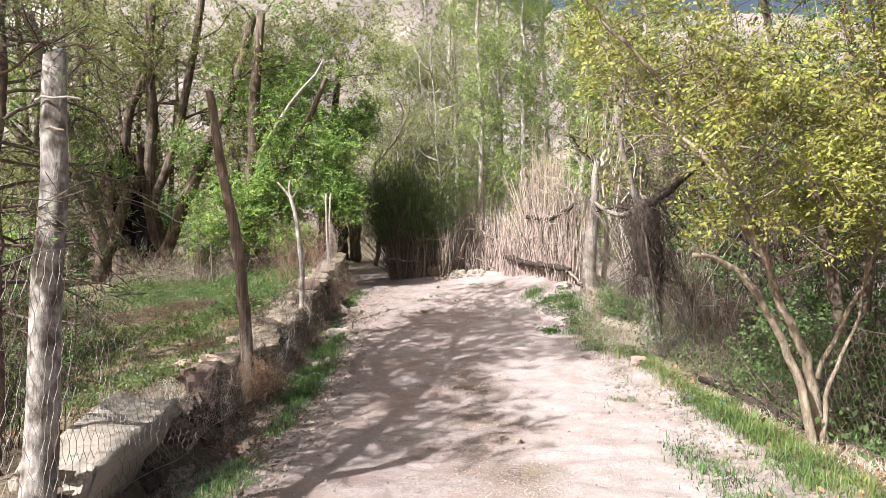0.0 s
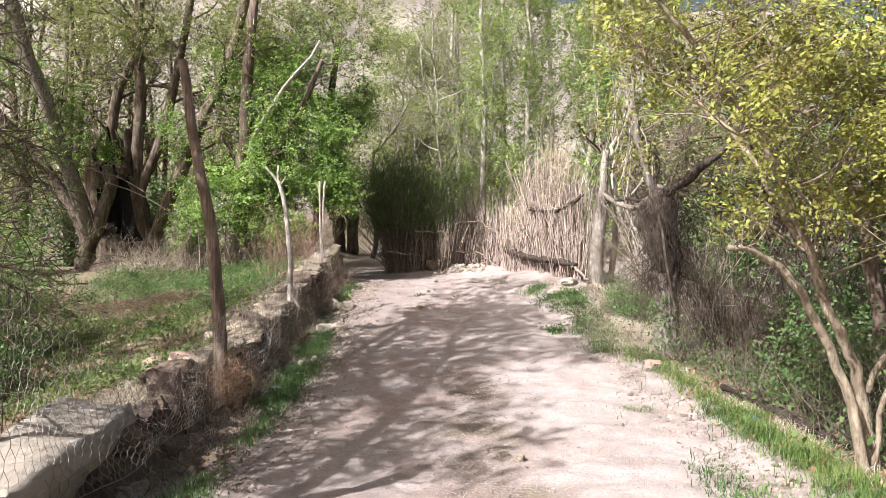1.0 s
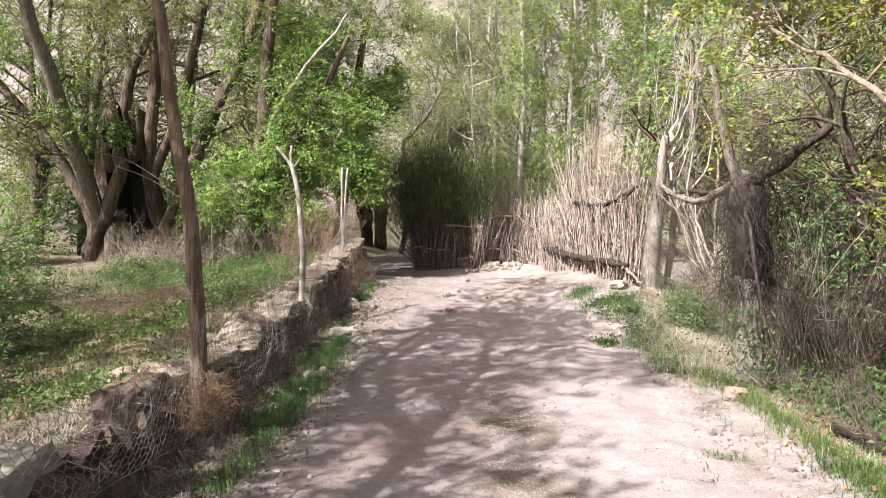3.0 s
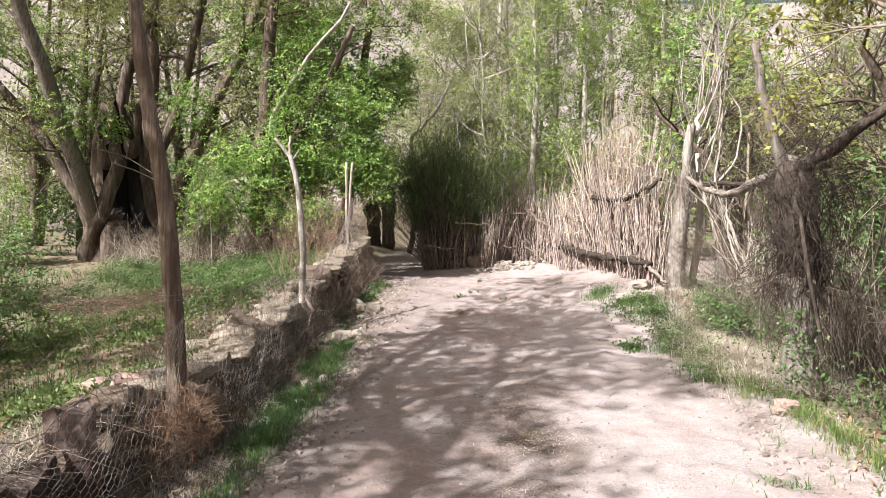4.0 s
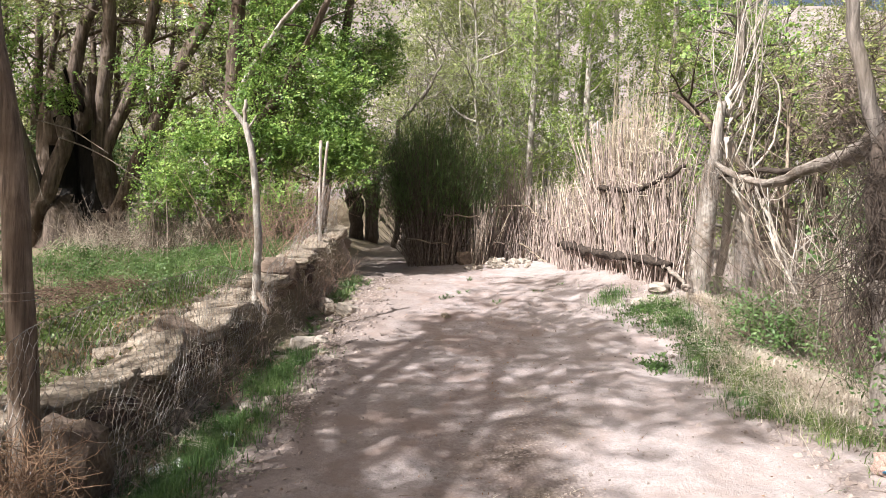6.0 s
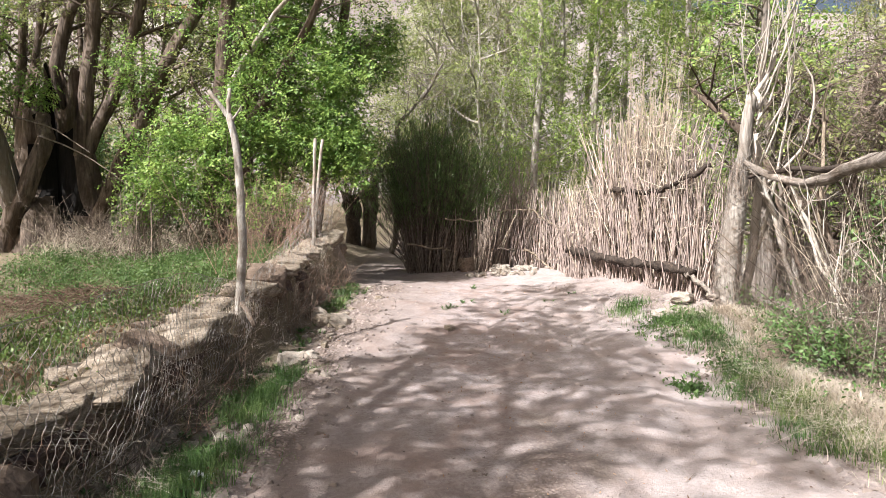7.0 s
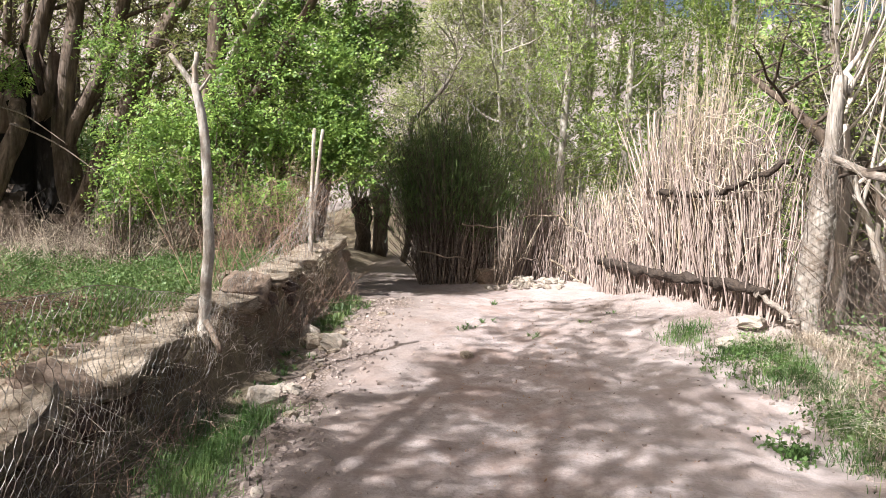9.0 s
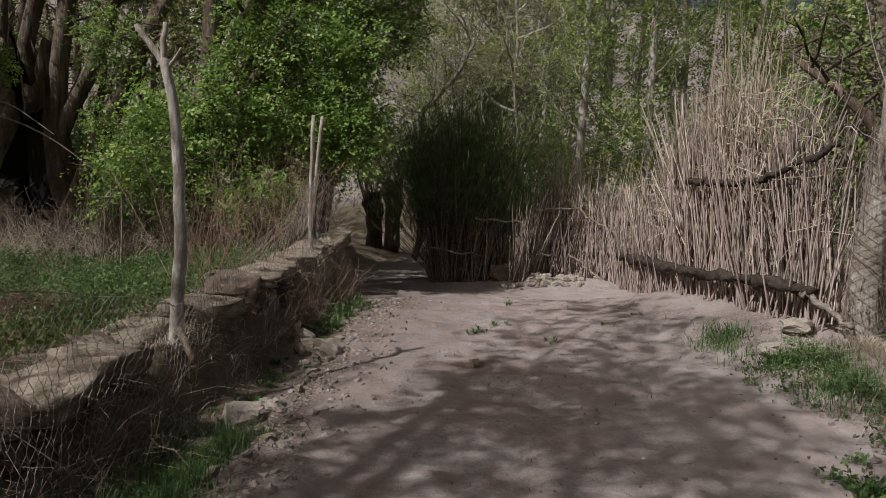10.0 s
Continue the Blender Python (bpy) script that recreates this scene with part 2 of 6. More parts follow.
LEAF_DARK = leafy("dark_weed_leaf", [(0.0, (0.04, 0.075, 0.025)), (0.5, (0.085, 0.155, 0.048)), (0.9, (0.16, 0.235, 0.085)), (1.0, (0.20, 0.27, 0.11))], 0.25)
LEAF_PALE = leafy("pale_willow_leaf", [(0.0, (0.12, 0.15, 0.05)), (0.4, (0.23, 0.275, 0.095)), (0.8, (0.34, 0.375, 0.15)), (1.0, (0.42, 0.43, 0.21))], 0.3)
GRASS_BROWN = leafy("brown_dead_grass", [(0.0, (0.10, 0.075, 0.05)), (0.5, (0.19, 0.15, 0.10)), (0.9, (0.30, 0.255, 0.175)), (1.0, (0.24, 0.22, 0.12))], 0.1)
GRASS_LIGHT = leafy("light_green_grass", [(0.0, (0.07, 0.12, 0.03)), (0.4, (0.12, 0.18, 0.05)), (0.8, (0.20, 0.265, 0.085)), (1.0, (0.29, 0.32, 0.13))], 0.25)
GRASS_DRY = leafy("straw_grass", [(0.0, (0.24, 0.19, 0.145)), (0.5, (0.45, 0.38, 0.305)), (0.9, (0.64, 0.58, 0.50)), (1.0, (0.52, 0.455, 0.385))], 0.06)
WEED = leafy("low_weed_leaf", [(0.0, (0.05, 0.085, 0.025)), (0.5, (0.11, 0.165, 0.045)), (0.9, (0.20, 0.24, 0.09)), (1.0, (0.14, 0.18, 0.06))], 0.25)
# Near-black colour stands for the deep shade inside the willow's hollow.
HOLLOW_SHADE = surface("hollow_shade_black", (0.004, 0.0035, 0.003), (0.016, 0.013, 0.011), 16, (1, 1, 0.2), bump=0.8, depth=0.03)
BARK_LOG = surface("weathered_log_bark", (0.075, 0.062, 0.053), (0.36, 0.31, 0.27), 30, (1, 0.12, 1), bump=1.0, depth=0.02, stain=(0.12, 0.095, 0.075), stain_scale=5)
BARK_LOG_DARK = surface("dark_log_bark", (0.014, 0.010, 0.008), (0.08, 0.06, 0.048), 22, (1, 0.3, 1), bump=1.0, depth=0.03, stain=(0.06, 0.047, 0.04), stain_scale=8)
BARK_MOTTLED = surface("mottled_post_bark", (0.10, 0.085, 0.075), (0.50, 0.47, 0.44), 16, (1, 1, 0.45), bump=1.0, depth=0.02, stain=(0.085, 0.07, 0.06), stain_scale=9)
BARK_STUMP = surface("shaggy_stump_bark", (0.016, 0.012, 0.01), (0.13, 0.10, 0.082), 38, (1, 1, 0.3), bump=1.0, depth=0.03, stain=(0.045, 0.034, 0.027), stain_scale=7)
LITTER = leafy("fallen_leaf", [(0.0, (0.12, 0.065, 0.04)), (0.5, (0.26, 0.15, 0.09)), (0.9, (0.42, 0.29, 0.19)), (1.0, (0.30, 0.19, 0.12))], 0.1)


# ---- mesh helpers ----
def mesh_of(name, verts, faces, smooth=True):
    verts, faces = np.ascontiguousarray(verts, dtype=np.float32).reshape(-1, 3), np.ascontiguousarray(faces, dtype=np.int32)
    me = bpy.data.meshes.new(name)
    k = faces.shape[1]
    me.vertices.add(len(verts))
    me.vertices.foreach_set("co", verts.ravel())
    me.loops.add(faces.size)
    me.loops.foreach_set("vertex_index", faces.ravel())
    me.polygons.add(len(faces))
    me.polygons.foreach_set("loop_start", np.arange(0, faces.size, k, dtype=np.int32))
    me.polygons.foreach_set("use_smooth", np.full(len(faces), smooth))
    me.update(calc_edges=True)
    return me


class Geo:
    """Collects quads."""

    def __init__(self):
        self.v, self.f, self.n = [], [], 0

    def add(self, v, f):
        self.v.append(np.asarray(v, dtype=np.float32).reshape(-1, 3))
        self.f.append(np.asarray(f, dtype=np.int32) + self.n)
        self.n += len(self.v[-1])
        return self

    def mesh(self, name, smooth=True, origin=(0, 0, 0)):
        return mesh_of(name, np.concatenate(self.v) - np.asarray(origin, dtype=np.float32), np.concatenate(self.f), smooth)


def thing(name, at, label, category, group="", kind=""):
    e = new(name)
    e.location = at
    e.empty_display_size = 0.2
    return tagged(e, label, category, group, kind)


def part(name, geo, material, parent, label="", smooth=True, kind=""):
    """One mesh object under a thing or a part; the geometry is given in world places."""
    root = parent
    origin = Vector((0, 0, 0))
    while root:
        origin += root.location
        root = root.parent
    me = geo.mesh(name, smooth, origin) if isinstance(geo, Geo) else geo
    me.materials.append(material)
    ob = new(name, me)
    ob.parent = parent
    return tagged(ob, label, kind=kind)


def single(name, geo, material, label, category, group="", kind="", at=(0, 0, 0), smooth=True):
    me = geo.mesh(name, smooth, at)
    me.materials.append(material)
    ob = new(name, me)
    ob.location = at
    return tagged(ob, label, category, group, kind)


def unit(v):
    v = np.asarray(v, dtype=float)
    return v / np.maximum(np.linalg.norm(v, axis=-1, keepdims=True), 1e-9)


def tube(geo, pts, radii, sides=8, lumps=0.0, capped=True, seed=0):
    """A tapered round stem along points, a little lumpy."""
    pts, radii = np.asarray(pts, dtype=float), np.asarray(radii, dtype=float)
    if capped:
        d = unit(pts[-1] - pts[-2])
        pts = np.vstack([pts, pts[-1] + d * radii[-1] * 0.25, pts[-1] + d * radii[-1] * 0.28])
        radii = np.append(radii, [radii[-1] * 0.7, 0.0005])
    tan = unit(np.gradient(pts, axis=0))
    ref = np.array([0.3, 0.9, 0.1]) if abs(unit(pts[-1] - pts[0]) @ unit([0.3, 0.9, 0.1])) < 0.85 else np.array([1.0, 0.1, 0.2])
    u = unit(np.cross(tan, ref))
    w = np.cross(tan, u)
    a = np.linspace(0, 2 * math.pi, sides, endpoint=False)
    r = radii[:, None] * np.ones(sides)
    if lumps:
        k = np.arange(len(pts))[:, None]
        r = r * (1 + lumps * (0.6 * np.sin(3 * a + k * 0.55 + seed) + 0.5 * np.sin(5 * a - k * 0.8 + seed * 2.1) + 0.5 * np.sin(k * 1.3 + a + seed)))
    v = pts[:, None] + r[..., None] * (np.cos(a)[:, None] * u[:, None] + np.sin(a)[:, None] * w[:, None])
    n = len(pts)
    i, j = np.meshgrid(np.arange(n - 1), np.arange(sides), indexing="ij")
    j2 = (j + 1) % sides
    f = np.stack([i * sides + j, i * sides + j2, (i + 1) * sides + j2, (i + 1) * sides + j], -1).reshape(-1, 4)
    return geo.add(v, f)


def stalks(geo, a, b, r0, r1, sides=3, segs=1, bow=None):
    """Many thin stems at once, from points a to points b, bowed sideways by the vectors bow."""
    a, b = np.asarray(a, dtype=float), np.asarray(b, dtype=float)
    n = len(a)
    if not n:
        return geo
    s = np.linspace(0, 1, segs + 1)
    p = a[:, None] + (b - a)[:, None] * s[:, None]
    if bow is not None:
        p = p + np.asarray(bow)[:, None] * (4 * s * (1 - s))[:, None]
    t = unit(b - a)
    ref = np.where(np.abs(t[:, 2:3]) < 0.8, [[0.0, 0.0, 1.0]], [[1.0, 0.2, 0.0]])
    u = unit(np.cross(t, ref))
    w = np.cross(t, u)
    ang = np.linspace(0, 2 * math.pi, sides, endpoint=False)
    ring = np.cos(ang)[None, :, None] * u[:, None] + np.sin(ang)[None, :, None] * w[:, None]
    r0, r1 = np.broadcast_to(r0, n), np.broadcast_to(r1, n)
    rad = r0[:, None] + (r1 - r0)[:, None] * s
    v = p[:, :, None] + rad[:, :, None, None] * ring[:, None]
    i, j = np.meshgrid(np.arange(segs), np.arange(sides), indexing="ij")
    j2 = (j + 1) % sides
    f = np.stack([i * sides + j, i * sides + j2, (i + 1) * sides + j2, (i + 1) * sides + j], -1).reshape(-1, 4)
    f = (f[None] + (np.arange(n) * (segs + 1) * sides)[:, None, None]).reshape(-1, 4)
    return geo.add(v, f)


def leaves(geo, at, length, width, lean=(0, 0, 0), spread=1.0, fold=0.15):
    """One folded four-cornered leaf at each point, turned at random about the direction lean."""
    at = np.asarray(at, dtype=float)
    n = len(at)
    if not n:
        return geo
    d = unit(R.normal(size=(n, 3)) * spread + np.asarray(lean))
    w = unit(np.cross(d, R.normal(size=(n, 3))))
    nn = np.cross(d, w)
    s = R.uniform(0.65, 1.3, (n, 1))
    L, W = length * s, width * s
    mid = at + d * L * 0.45
    v = np.stack([at, mid + w * W * 0.5 + nn * W * fold, at + d * L, mid - w * W * 0.5 + nn * W * fold], 1)
    return geo.add(v, np.arange(n * 4).reshape(n, 4))


def sprays(geo, at, length, width, lean=(0, 0, 0), per=7, reach=0.22):
    """Short leafy shoots: paired leaves along a thin line, their faces turned up to the light."""
    at = np.asarray(at, dtype=float)
    n = len(at)
    if not n:
        return geo
    d = unit(R.normal(size=(n, 3)) * [1, 1, 0.7] + np.asarray(lean))
    up = unit(R.normal(0, 0.5, (n, 3)) + [-0.45, -0.4, 1.0])
    side = unit(np.cross(d, up))
    k = np.arange(per)
    s = R.uniform(0.6, 1.3, (n, 1)) * reach
    root = at[:, None] + d[:, None] * (s * (k / per + 0.1))[..., None] + R.normal(0, 0.012, (n, per, 3))
    hand = np.where(k % 2, 1.0, -1.0)[None, :, None]
    e = unit(d[:, None] * 0.75 + side[:, None] * hand * 0.8 + R.normal(0, 0.28, (n, per, 3)))
    nn = unit(up[:, None] + R.normal(0, 0.35, (n, per, 3)))
    w = unit(np.cross(e, nn))
    z = R.uniform(0.7, 1.25, (n, per, 1))
    L, W = length * z, width * z
    mid = root + e * L * 0.45
    v = np.stack([root, mid + w * W * 0.5, root + e * L - nn * L * 0.12, mid - w * W * 0.5], 2)
    return geo.add(v, np.arange(n * per * 4).reshape(-1, 4))


def blades(geo, at, height, width, droop=0.5, rise=1.0):
    """Grass: bent blades with a narrow tip."""
    at = np.asarray(at, dtype=float)
    n = len(at)
    ang = R.uniform(0, 2 * math.pi, n)
    side = np.stack([np.cos(ang), np.sin(ang), np.zeros(n)], 1)
    out = np.stack([-np.sin(ang), np.cos(ang), np.zeros(n)], 1) * R.normal(0, droop, (n, 1))
    h = height * R.uniform(0.4, 1.2, (n, 1)) if np.ndim(height) == 0 else np.asarray(height)[:, None] * R.uniform(0.5, 1.15, (n, 1))
    up = np.array([0, 0, 1.0]) * rise
    w = width * R.uniform(0.6, 1.3, (n, 1))
    m = at + up * h * 0.6 + out * h * 0.35
    e = at + up * h * (1 - 0.25 * np.abs(out).max(1, keepdims=True)) + out * h
    v = np.stack([at - side * w, at + side * w, m + side * w * 0.7, m - side * w * 0.7, e + side * w * 0.1, e - side * w * 0.1], 1)
    f = np.array([[0, 1, 2, 3], [3, 2, 4, 5]])
    return geo.add(v, (f[None] + (np.arange(n) * 6)[:, None, None]).reshape(-1, 4))


def lattice(x, y, seed):
    h = np.sin(x * 127.1 + y * 311.7 + seed * 74.7) * 43758.5453
    return h - np.floor(h)


def rough2(x, y, seed=0):
    """Smooth value noise, -1 to 1."""
    xi, yi = np.floor(x), np.floor(y)
    fx, fy = x - xi, y - yi
    fx, fy = fx * fx * (3 - 2 * fx), fy * fy * (3 - 2 * fy)
    a, b = lattice(xi, yi, seed), lattice(xi + 1, yi, seed)
    c, d = lattice(xi, yi + 1, seed), lattice(xi + 1, yi + 1, seed)
    return 2 * (a + (b - a) * fx + (c - a) * fy + (a - b - c + d) * fx * fy) - 1


def step(a, b, x):
    s = np.clip((x - a) / (b - a), 0, 1)
    return s * s * (3 - 2 * s)


# ---- ground: one sheet from the lane to the hills ----
LANE_Y = [-60, -6, 0, 3, 6.4, 8.2, 10.9, 12.5, 14.1, 15.4, 16.8, 17.6, 18.8, 21, 24, 30, 45]
LANE_Z = [0.4, 0.15, 0.0, -0.2, -0.33, -0.31, -0.14, -0.05, 0.11, 0.28, 0.37, 0.40, 0.32, 0.42, 0.56, 0.7, 0.9]
WALL_Y = [-60, 4, 6.4, 8.6, 10.4, 11, 12.1, 13.2, 14.8, 16.6, 18.4, 19.2, 22, 30]     # the garden wall's top
WALL_Z = [0.3, 0.15, 0.15, 0.13, 0.12, 0.23, 0.35, 0.5, 0.72, 0.86, 1.12, 1.08, 0.95, 1.1]


def height(x, y):
    """The ground's height."""
    x, y = np.asarray(x, dtype=float), np.asarray(y, dtype=float)
    lane = np.interp(y, LANE_Y, LANE_Z)
    tilt = 0.05 * np.clip(x, -2.2, 3.0)
    bank = 0.20 * step(12.0, 15.0, y) * step(1.0, 2.4, x) * (1 - step(18, 21, y))
    ditch = -0.10 * np.exp(-((x + 1.95) / 0.28) ** 2) * (1 - step(15, 18, y))
    verge = 0.06 * np.exp(-((x - 2.55) / 0.35) ** 2)
    hollow = -0.35 * step(3.0, 4.6, x) * (1 - step(18, 24, y))
    crown = -0.03 * np.cos(np.clip(x, -1.6, 2.4) * 2.6) * (np.abs(x) < 3)
    z = lane + tilt + bank + ditch + verge + hollow + crown * 0.4
    bed = np.interp(y, WALL_Y, WALL_Z) - 0.16 - (0.23 - 0.11 * step(16, 20, y)) * np.clip(-2.75 - x, 0, 3.8) + 0.06 * rough2(x * 0.7, y * 0.7, 5)
    garden = step(-2.2, -2.5, x) * (1 - step(18.2, 19.6, y) * (1 - step(-3.0, -4.2, x)))
    z = z * (1 - garden) + bed * garden
    spoil = 0.14 * np.exp(-(((x - 0.35) / 0.8) ** 2 + ((y - 20.7) / 0.5) ** 2)) + 0.10 * np.exp(-(((x - 1.3) / 0.5) ** 2 + ((y - 20.4) / 0.6) ** 2))
    beyond = 1.9 * step(32, 38, y) * np.exp(-((x + 5.0) / 4.5) ** 2)
    near = np.exp(-np.maximum(0, np.hypot(x, y - 10) - 14) / 6)
    fine = 0.020 * rough2(x * 2.1, y * 2.1, 1) + 0.014 * rough2(x * 6, y * 6, 2) + 0.008 * rough2(x * 13, y * 13, 3)
    edge = 0.02 * rough2(x * 9, y * 9, 8) * (step(-1.0, -1.5, x) + step(1.7, 2.1, x))
    hill = step(42, 165, y + 6 * rough2(x / 23, y / 23, 6)) * (52 - 0.12 * x + 3.0 * rough2(x / 31 + 3, y / 40, 9) + 1.2 * rough2(x / 9, y / 11, 4))
    return z + spoil + beyond + (fine + edge) * near + np.maximum(hill, 0)


def on_ground(x, y, lift=0.0):
    return np.stack([x, y, height(x, y) + lift], -1)


def graded(lo, fine_lo, fine_hi, hi, cell, growth):
    """Coordinates with even cells in the middle that widen outwards."""
    mid = list(np.arange(fine_lo, fine_hi + cell / 2, cell))
    for sign, end in ((1, hi), (-1, lo)):
        at, c = (mid[-1], cell) if sign > 0 else (mid[0], cell)
        while (at < end) if sign > 0 else (at > end):
            c = min(c * growth, 60) if abs(at) < 260 else c * growth
            if abs(at) < 220:
                c = min(c, 3.0)
            at += sign * c
            mid.append(at) if sign > 0 else mid.insert(0, at)
    return np.array(mid)


def build_ground():
    xs, ys = graded(-2200, -3.4, 4.2, 2200, 0.045, 1.10), graded(-2200, 3.6, 21.5, 2200, 0.05, 1.10)
    X, Y = np.meshgrid(xs, ys)
    Z = height(X, Y)
    V = np.stack([X, Y, Z], -1)
    ny, nx = X.shape
    i, j = np.meshgrid(np.arange(ny - 1), np.arange(nx - 1), indexing="ij")
    f = np.stack([i * nx + j, i * nx + j + 1, (i + 1) * nx + j + 1, (i + 1) * nx + j], -1).reshape(-1, 4)
    me = mesh_of("ground", V, f)
    wob = 0.18 * rough2(X * 1.3, Y * 1.3, 11) + 0.12 * rough2(X * 4, Y * 4, 12)
    soil = np.clip(step(-1.75, -2.1, X + wob) * (1 - 0.8 * step(17.5, 18.5, Y) * step(-3.4, -2.6, X)) + step(2.5, 2.9, X + wob) * (1 - 0.6 * step(13.5, 15, Y)), 0, 1)
    soil = np.maximum(soil, step(22, 26, Y + wob) * 0.9 * (1 - np.exp(-((X + 2.6) / 1.4) ** 2)) * (1 - step(26, 29, Y) * np.exp(-((X + 5.0) / 5) ** 4)))
    soil = np.maximum(soil, 0.55 * step(0.2, 0.5, rough2(X * 2.7, Y * 1.9, 14)) * np.exp(-((X - 0.45 - wob) / 0.3) ** 2) * step(4, 6, Y) * (1 - step(11, 13, Y)))
    far = step(40, 60, Y)
    crumbs = np.exp(-((X + 1.62 + wob) / 0.36) ** 2) * (1 - step(17.5, 19, Y)) + 0.9 * np.exp(-((X - 0.35 - wob) / 0.36) ** 2) * (1 - step(9.5, 12, Y)) + 0.5 * np.exp(-((X - 2.25 + wob) / 0.2) ** 2) + 0.75 * np.exp(-((X - 1.4 + wob) / 0.8) ** 2 - ((Y - 16.2) / 1.7) ** 2)
    crumbs = np.clip(crumbs * (0.75 + 0.7 * rough2(X * 3.1, Y * 2.3, 15)), 0, 1)
    col = np.stack([soil, far, crumbs, np.ones_like(soil)], -1).astype(np.float32)
    layer = me.color_attributes.new("cover", "FLOAT_COLOR", "POINT")
    layer.data.foreach_set("color", col.ravel())
    me.materials.append(EARTH)
    tagged(new("ground", me), "dusty pale dirt lane between weedy verges below a dry hillside", "ground", kind="structure")


build_ground()


# ---- trees ----
def grow(start, way, length, radius, depth, out, kids=4, spread=0.75, rise=0.12, wobble=0.16, shrink=0.6, first=0.3):
    """A limb and its side shoots; out gathers (level, points, radii)."""
    n = int(np.clip(length / 0.22, 4, 9))
    p, d = np.array(start, dtype=float), unit(way)
    pts = [p]
    for _ in range(n):
        d = unit(d + R.normal(0, wobble, 3) + np.array([0, 0, rise * 0.4]))
        p = p + d * length / n
        pts.append(p)
    pts = np.array(pts)
    out.append((depth, pts, np.linspace(radius, max(radius * 0.35, 0.003), n + 1)))
    if depth:
        for _ in range(kids if np.isscalar(kids) else kids[-depth]):
            s = R.uniform(first, 1.0)
            k = s * n
            i = min(int(k), n - 1)
            at = pts[i] + (pts[i + 1] - pts[i]) * (k - i)
            ax = unit(pts[i + 1] - pts[i])
            side = unit(np.cross(ax, R.normal(size=3)))
            to = unit(ax * R.uniform(0.35, 0.9) + side * spread + np.array([0, 0, rise]))
            grow(at, to, length * shrink * R.uniform(0.7, 1.2), radius * 0.5 * (1.1 - 0.5 * s), depth - 1, out, kids, spread, rise, wobble, shrink, 0.15)
    return out


def along(limbs, levels, count, jitter):
    """Random points near the twigs of the given levels, by length."""
    segs = [(p[:-1], p[1:]) for lev, p, r in limbs if lev in levels]
    a, b = np.concatenate([s[0] for s in segs]), np.concatenate([s[1] for s in segs])
    w = np.linalg.norm(b - a, axis=1)
    i = R.choice(len(a), count, p=w / w.sum())
    return a[i] + (b - a)[i] * R.uniform(0, 1, (count, 1)) + R.normal(0, jitter, (count, 3))


def bent(*pts, n=10, wobble=0.02):
    """A smooth line through a few points, slightly uneven."""
    pts = np.array(pts, dtype=float)
    s = np.linspace(0, len(pts) - 1, n)
    i = np.clip(s.astype(int), 0, len(pts) - 2)
    p0, p1, p2, p3 = pts[np.clip(i - 1, 0, None)], pts[i], pts[i + 1], pts[np.clip(i + 2, None, len(pts) - 1)]
    f = (s - i)[:, None]
    q = 0.5 * (2 * p1 + (p2 - p0) * f + (2 * p0 - 5 * p1 + 4 * p2 - p3) * f ** 2 + (3 * p1 - p0 - 3 * p2 + p3) * f ** 3)
    q[1:-1] += R.normal(0, wobble, (n - 2, 3))
    return q


def add_limbs(limbs, bark, root):
    """Each main limb is one part; the fine twigs on them are one mass."""
    top = max(l[0] for l in limbs)
    fine = Geo()
    for lev, pts, radii in limbs:
        if lev == top:
            part("limb", tube(Geo(), pts, radii, 6, capped=False), bark, root)
        else:
            tube(fine, pts, radii, 3 if lev == 0 else 4, capped=False)
    if fine.n:
        part("twig_mass", fine, bark, root, kind="stuff")


def make_tree(name, base, stems, limbs, bark, label, category="tree", leaf=None, count=0, size=(0.05, 0.022), jitter=0.08, levels=(0,), lean=(0, 0, 0), group="", twig=None, sides=8, extra=None, step=5):
    """stems: (points, radii) of the trunks; limbs: what grow() gathered."""
    root = thing(name, base, label, category, group)
    for pts, radii in stems:
        part("trunk", tube(Geo(), pts, radii, sides + 2, 0.10, seed=len(pts) + radii[0] * 50), bark, root)
    if limbs:
        add_limbs(limbs, twig or bark, root)
    if leaf:
        pts = along(limbs, levels, count, jitter)
        if extra is not None:
            pts = np.concatenate([pts, extra])
        part("crown", sprays(Geo(), pts[::step], size[0], size[1], lean, reach=min(0.24, size[0] * 3.6)), leaf, root)
    return root


def rise_from(stem, count, length, radius, depth, out, low=0.35, **kw):
    """Limbs out of a trunk line."""
    pts, radii = stem
    n = len(pts) - 1
    for k in range(count):
        s = low + (1 - low) * (k + R.uniform(0, 1)) / count
        i = min(int(s * n), n - 1)
        at = pts[i] + (pts[i + 1] - pts[i]) * (s * n - i)
        ang = R.uniform(0, 2 * math.pi)
        to = np.array([math.cos(ang), math.sin(ang), R.uniform(0.1, 0.9)])
        grow(at, to, length * R.uniform(0.7, 1.2) * (1.15 - 0.5 * s), radius * (1.2 - 0.7 * s), depth, out, **kw)
    return out


def stem(*pts, r=(0.2, 0.1), n=10, wobble=0.03):
    return bent(*pts, n=n, wobble=wobble), np.linspace(r[0], r[1], n)


def ellipsoid(c, r, n, shell=0.35):
    """Points in an uneven blob, more of them near its skin."""
    d = unit(R.normal(size=(n, 3)))
    k = (shell + (1 - shell) * R.uniform(0, 1, n) ** 0.6)[:, None]
    bump = (1 + 0.22 * np.sin(d[:, 0] * 7 + c[0]) * np.sin(d[:, 2] * 6 + c[1]) + 0.15 * np.sin(d[:, 1] * 11))[:, None]
    return np.asarray(c) + d * k * bump * np.asarray(r)


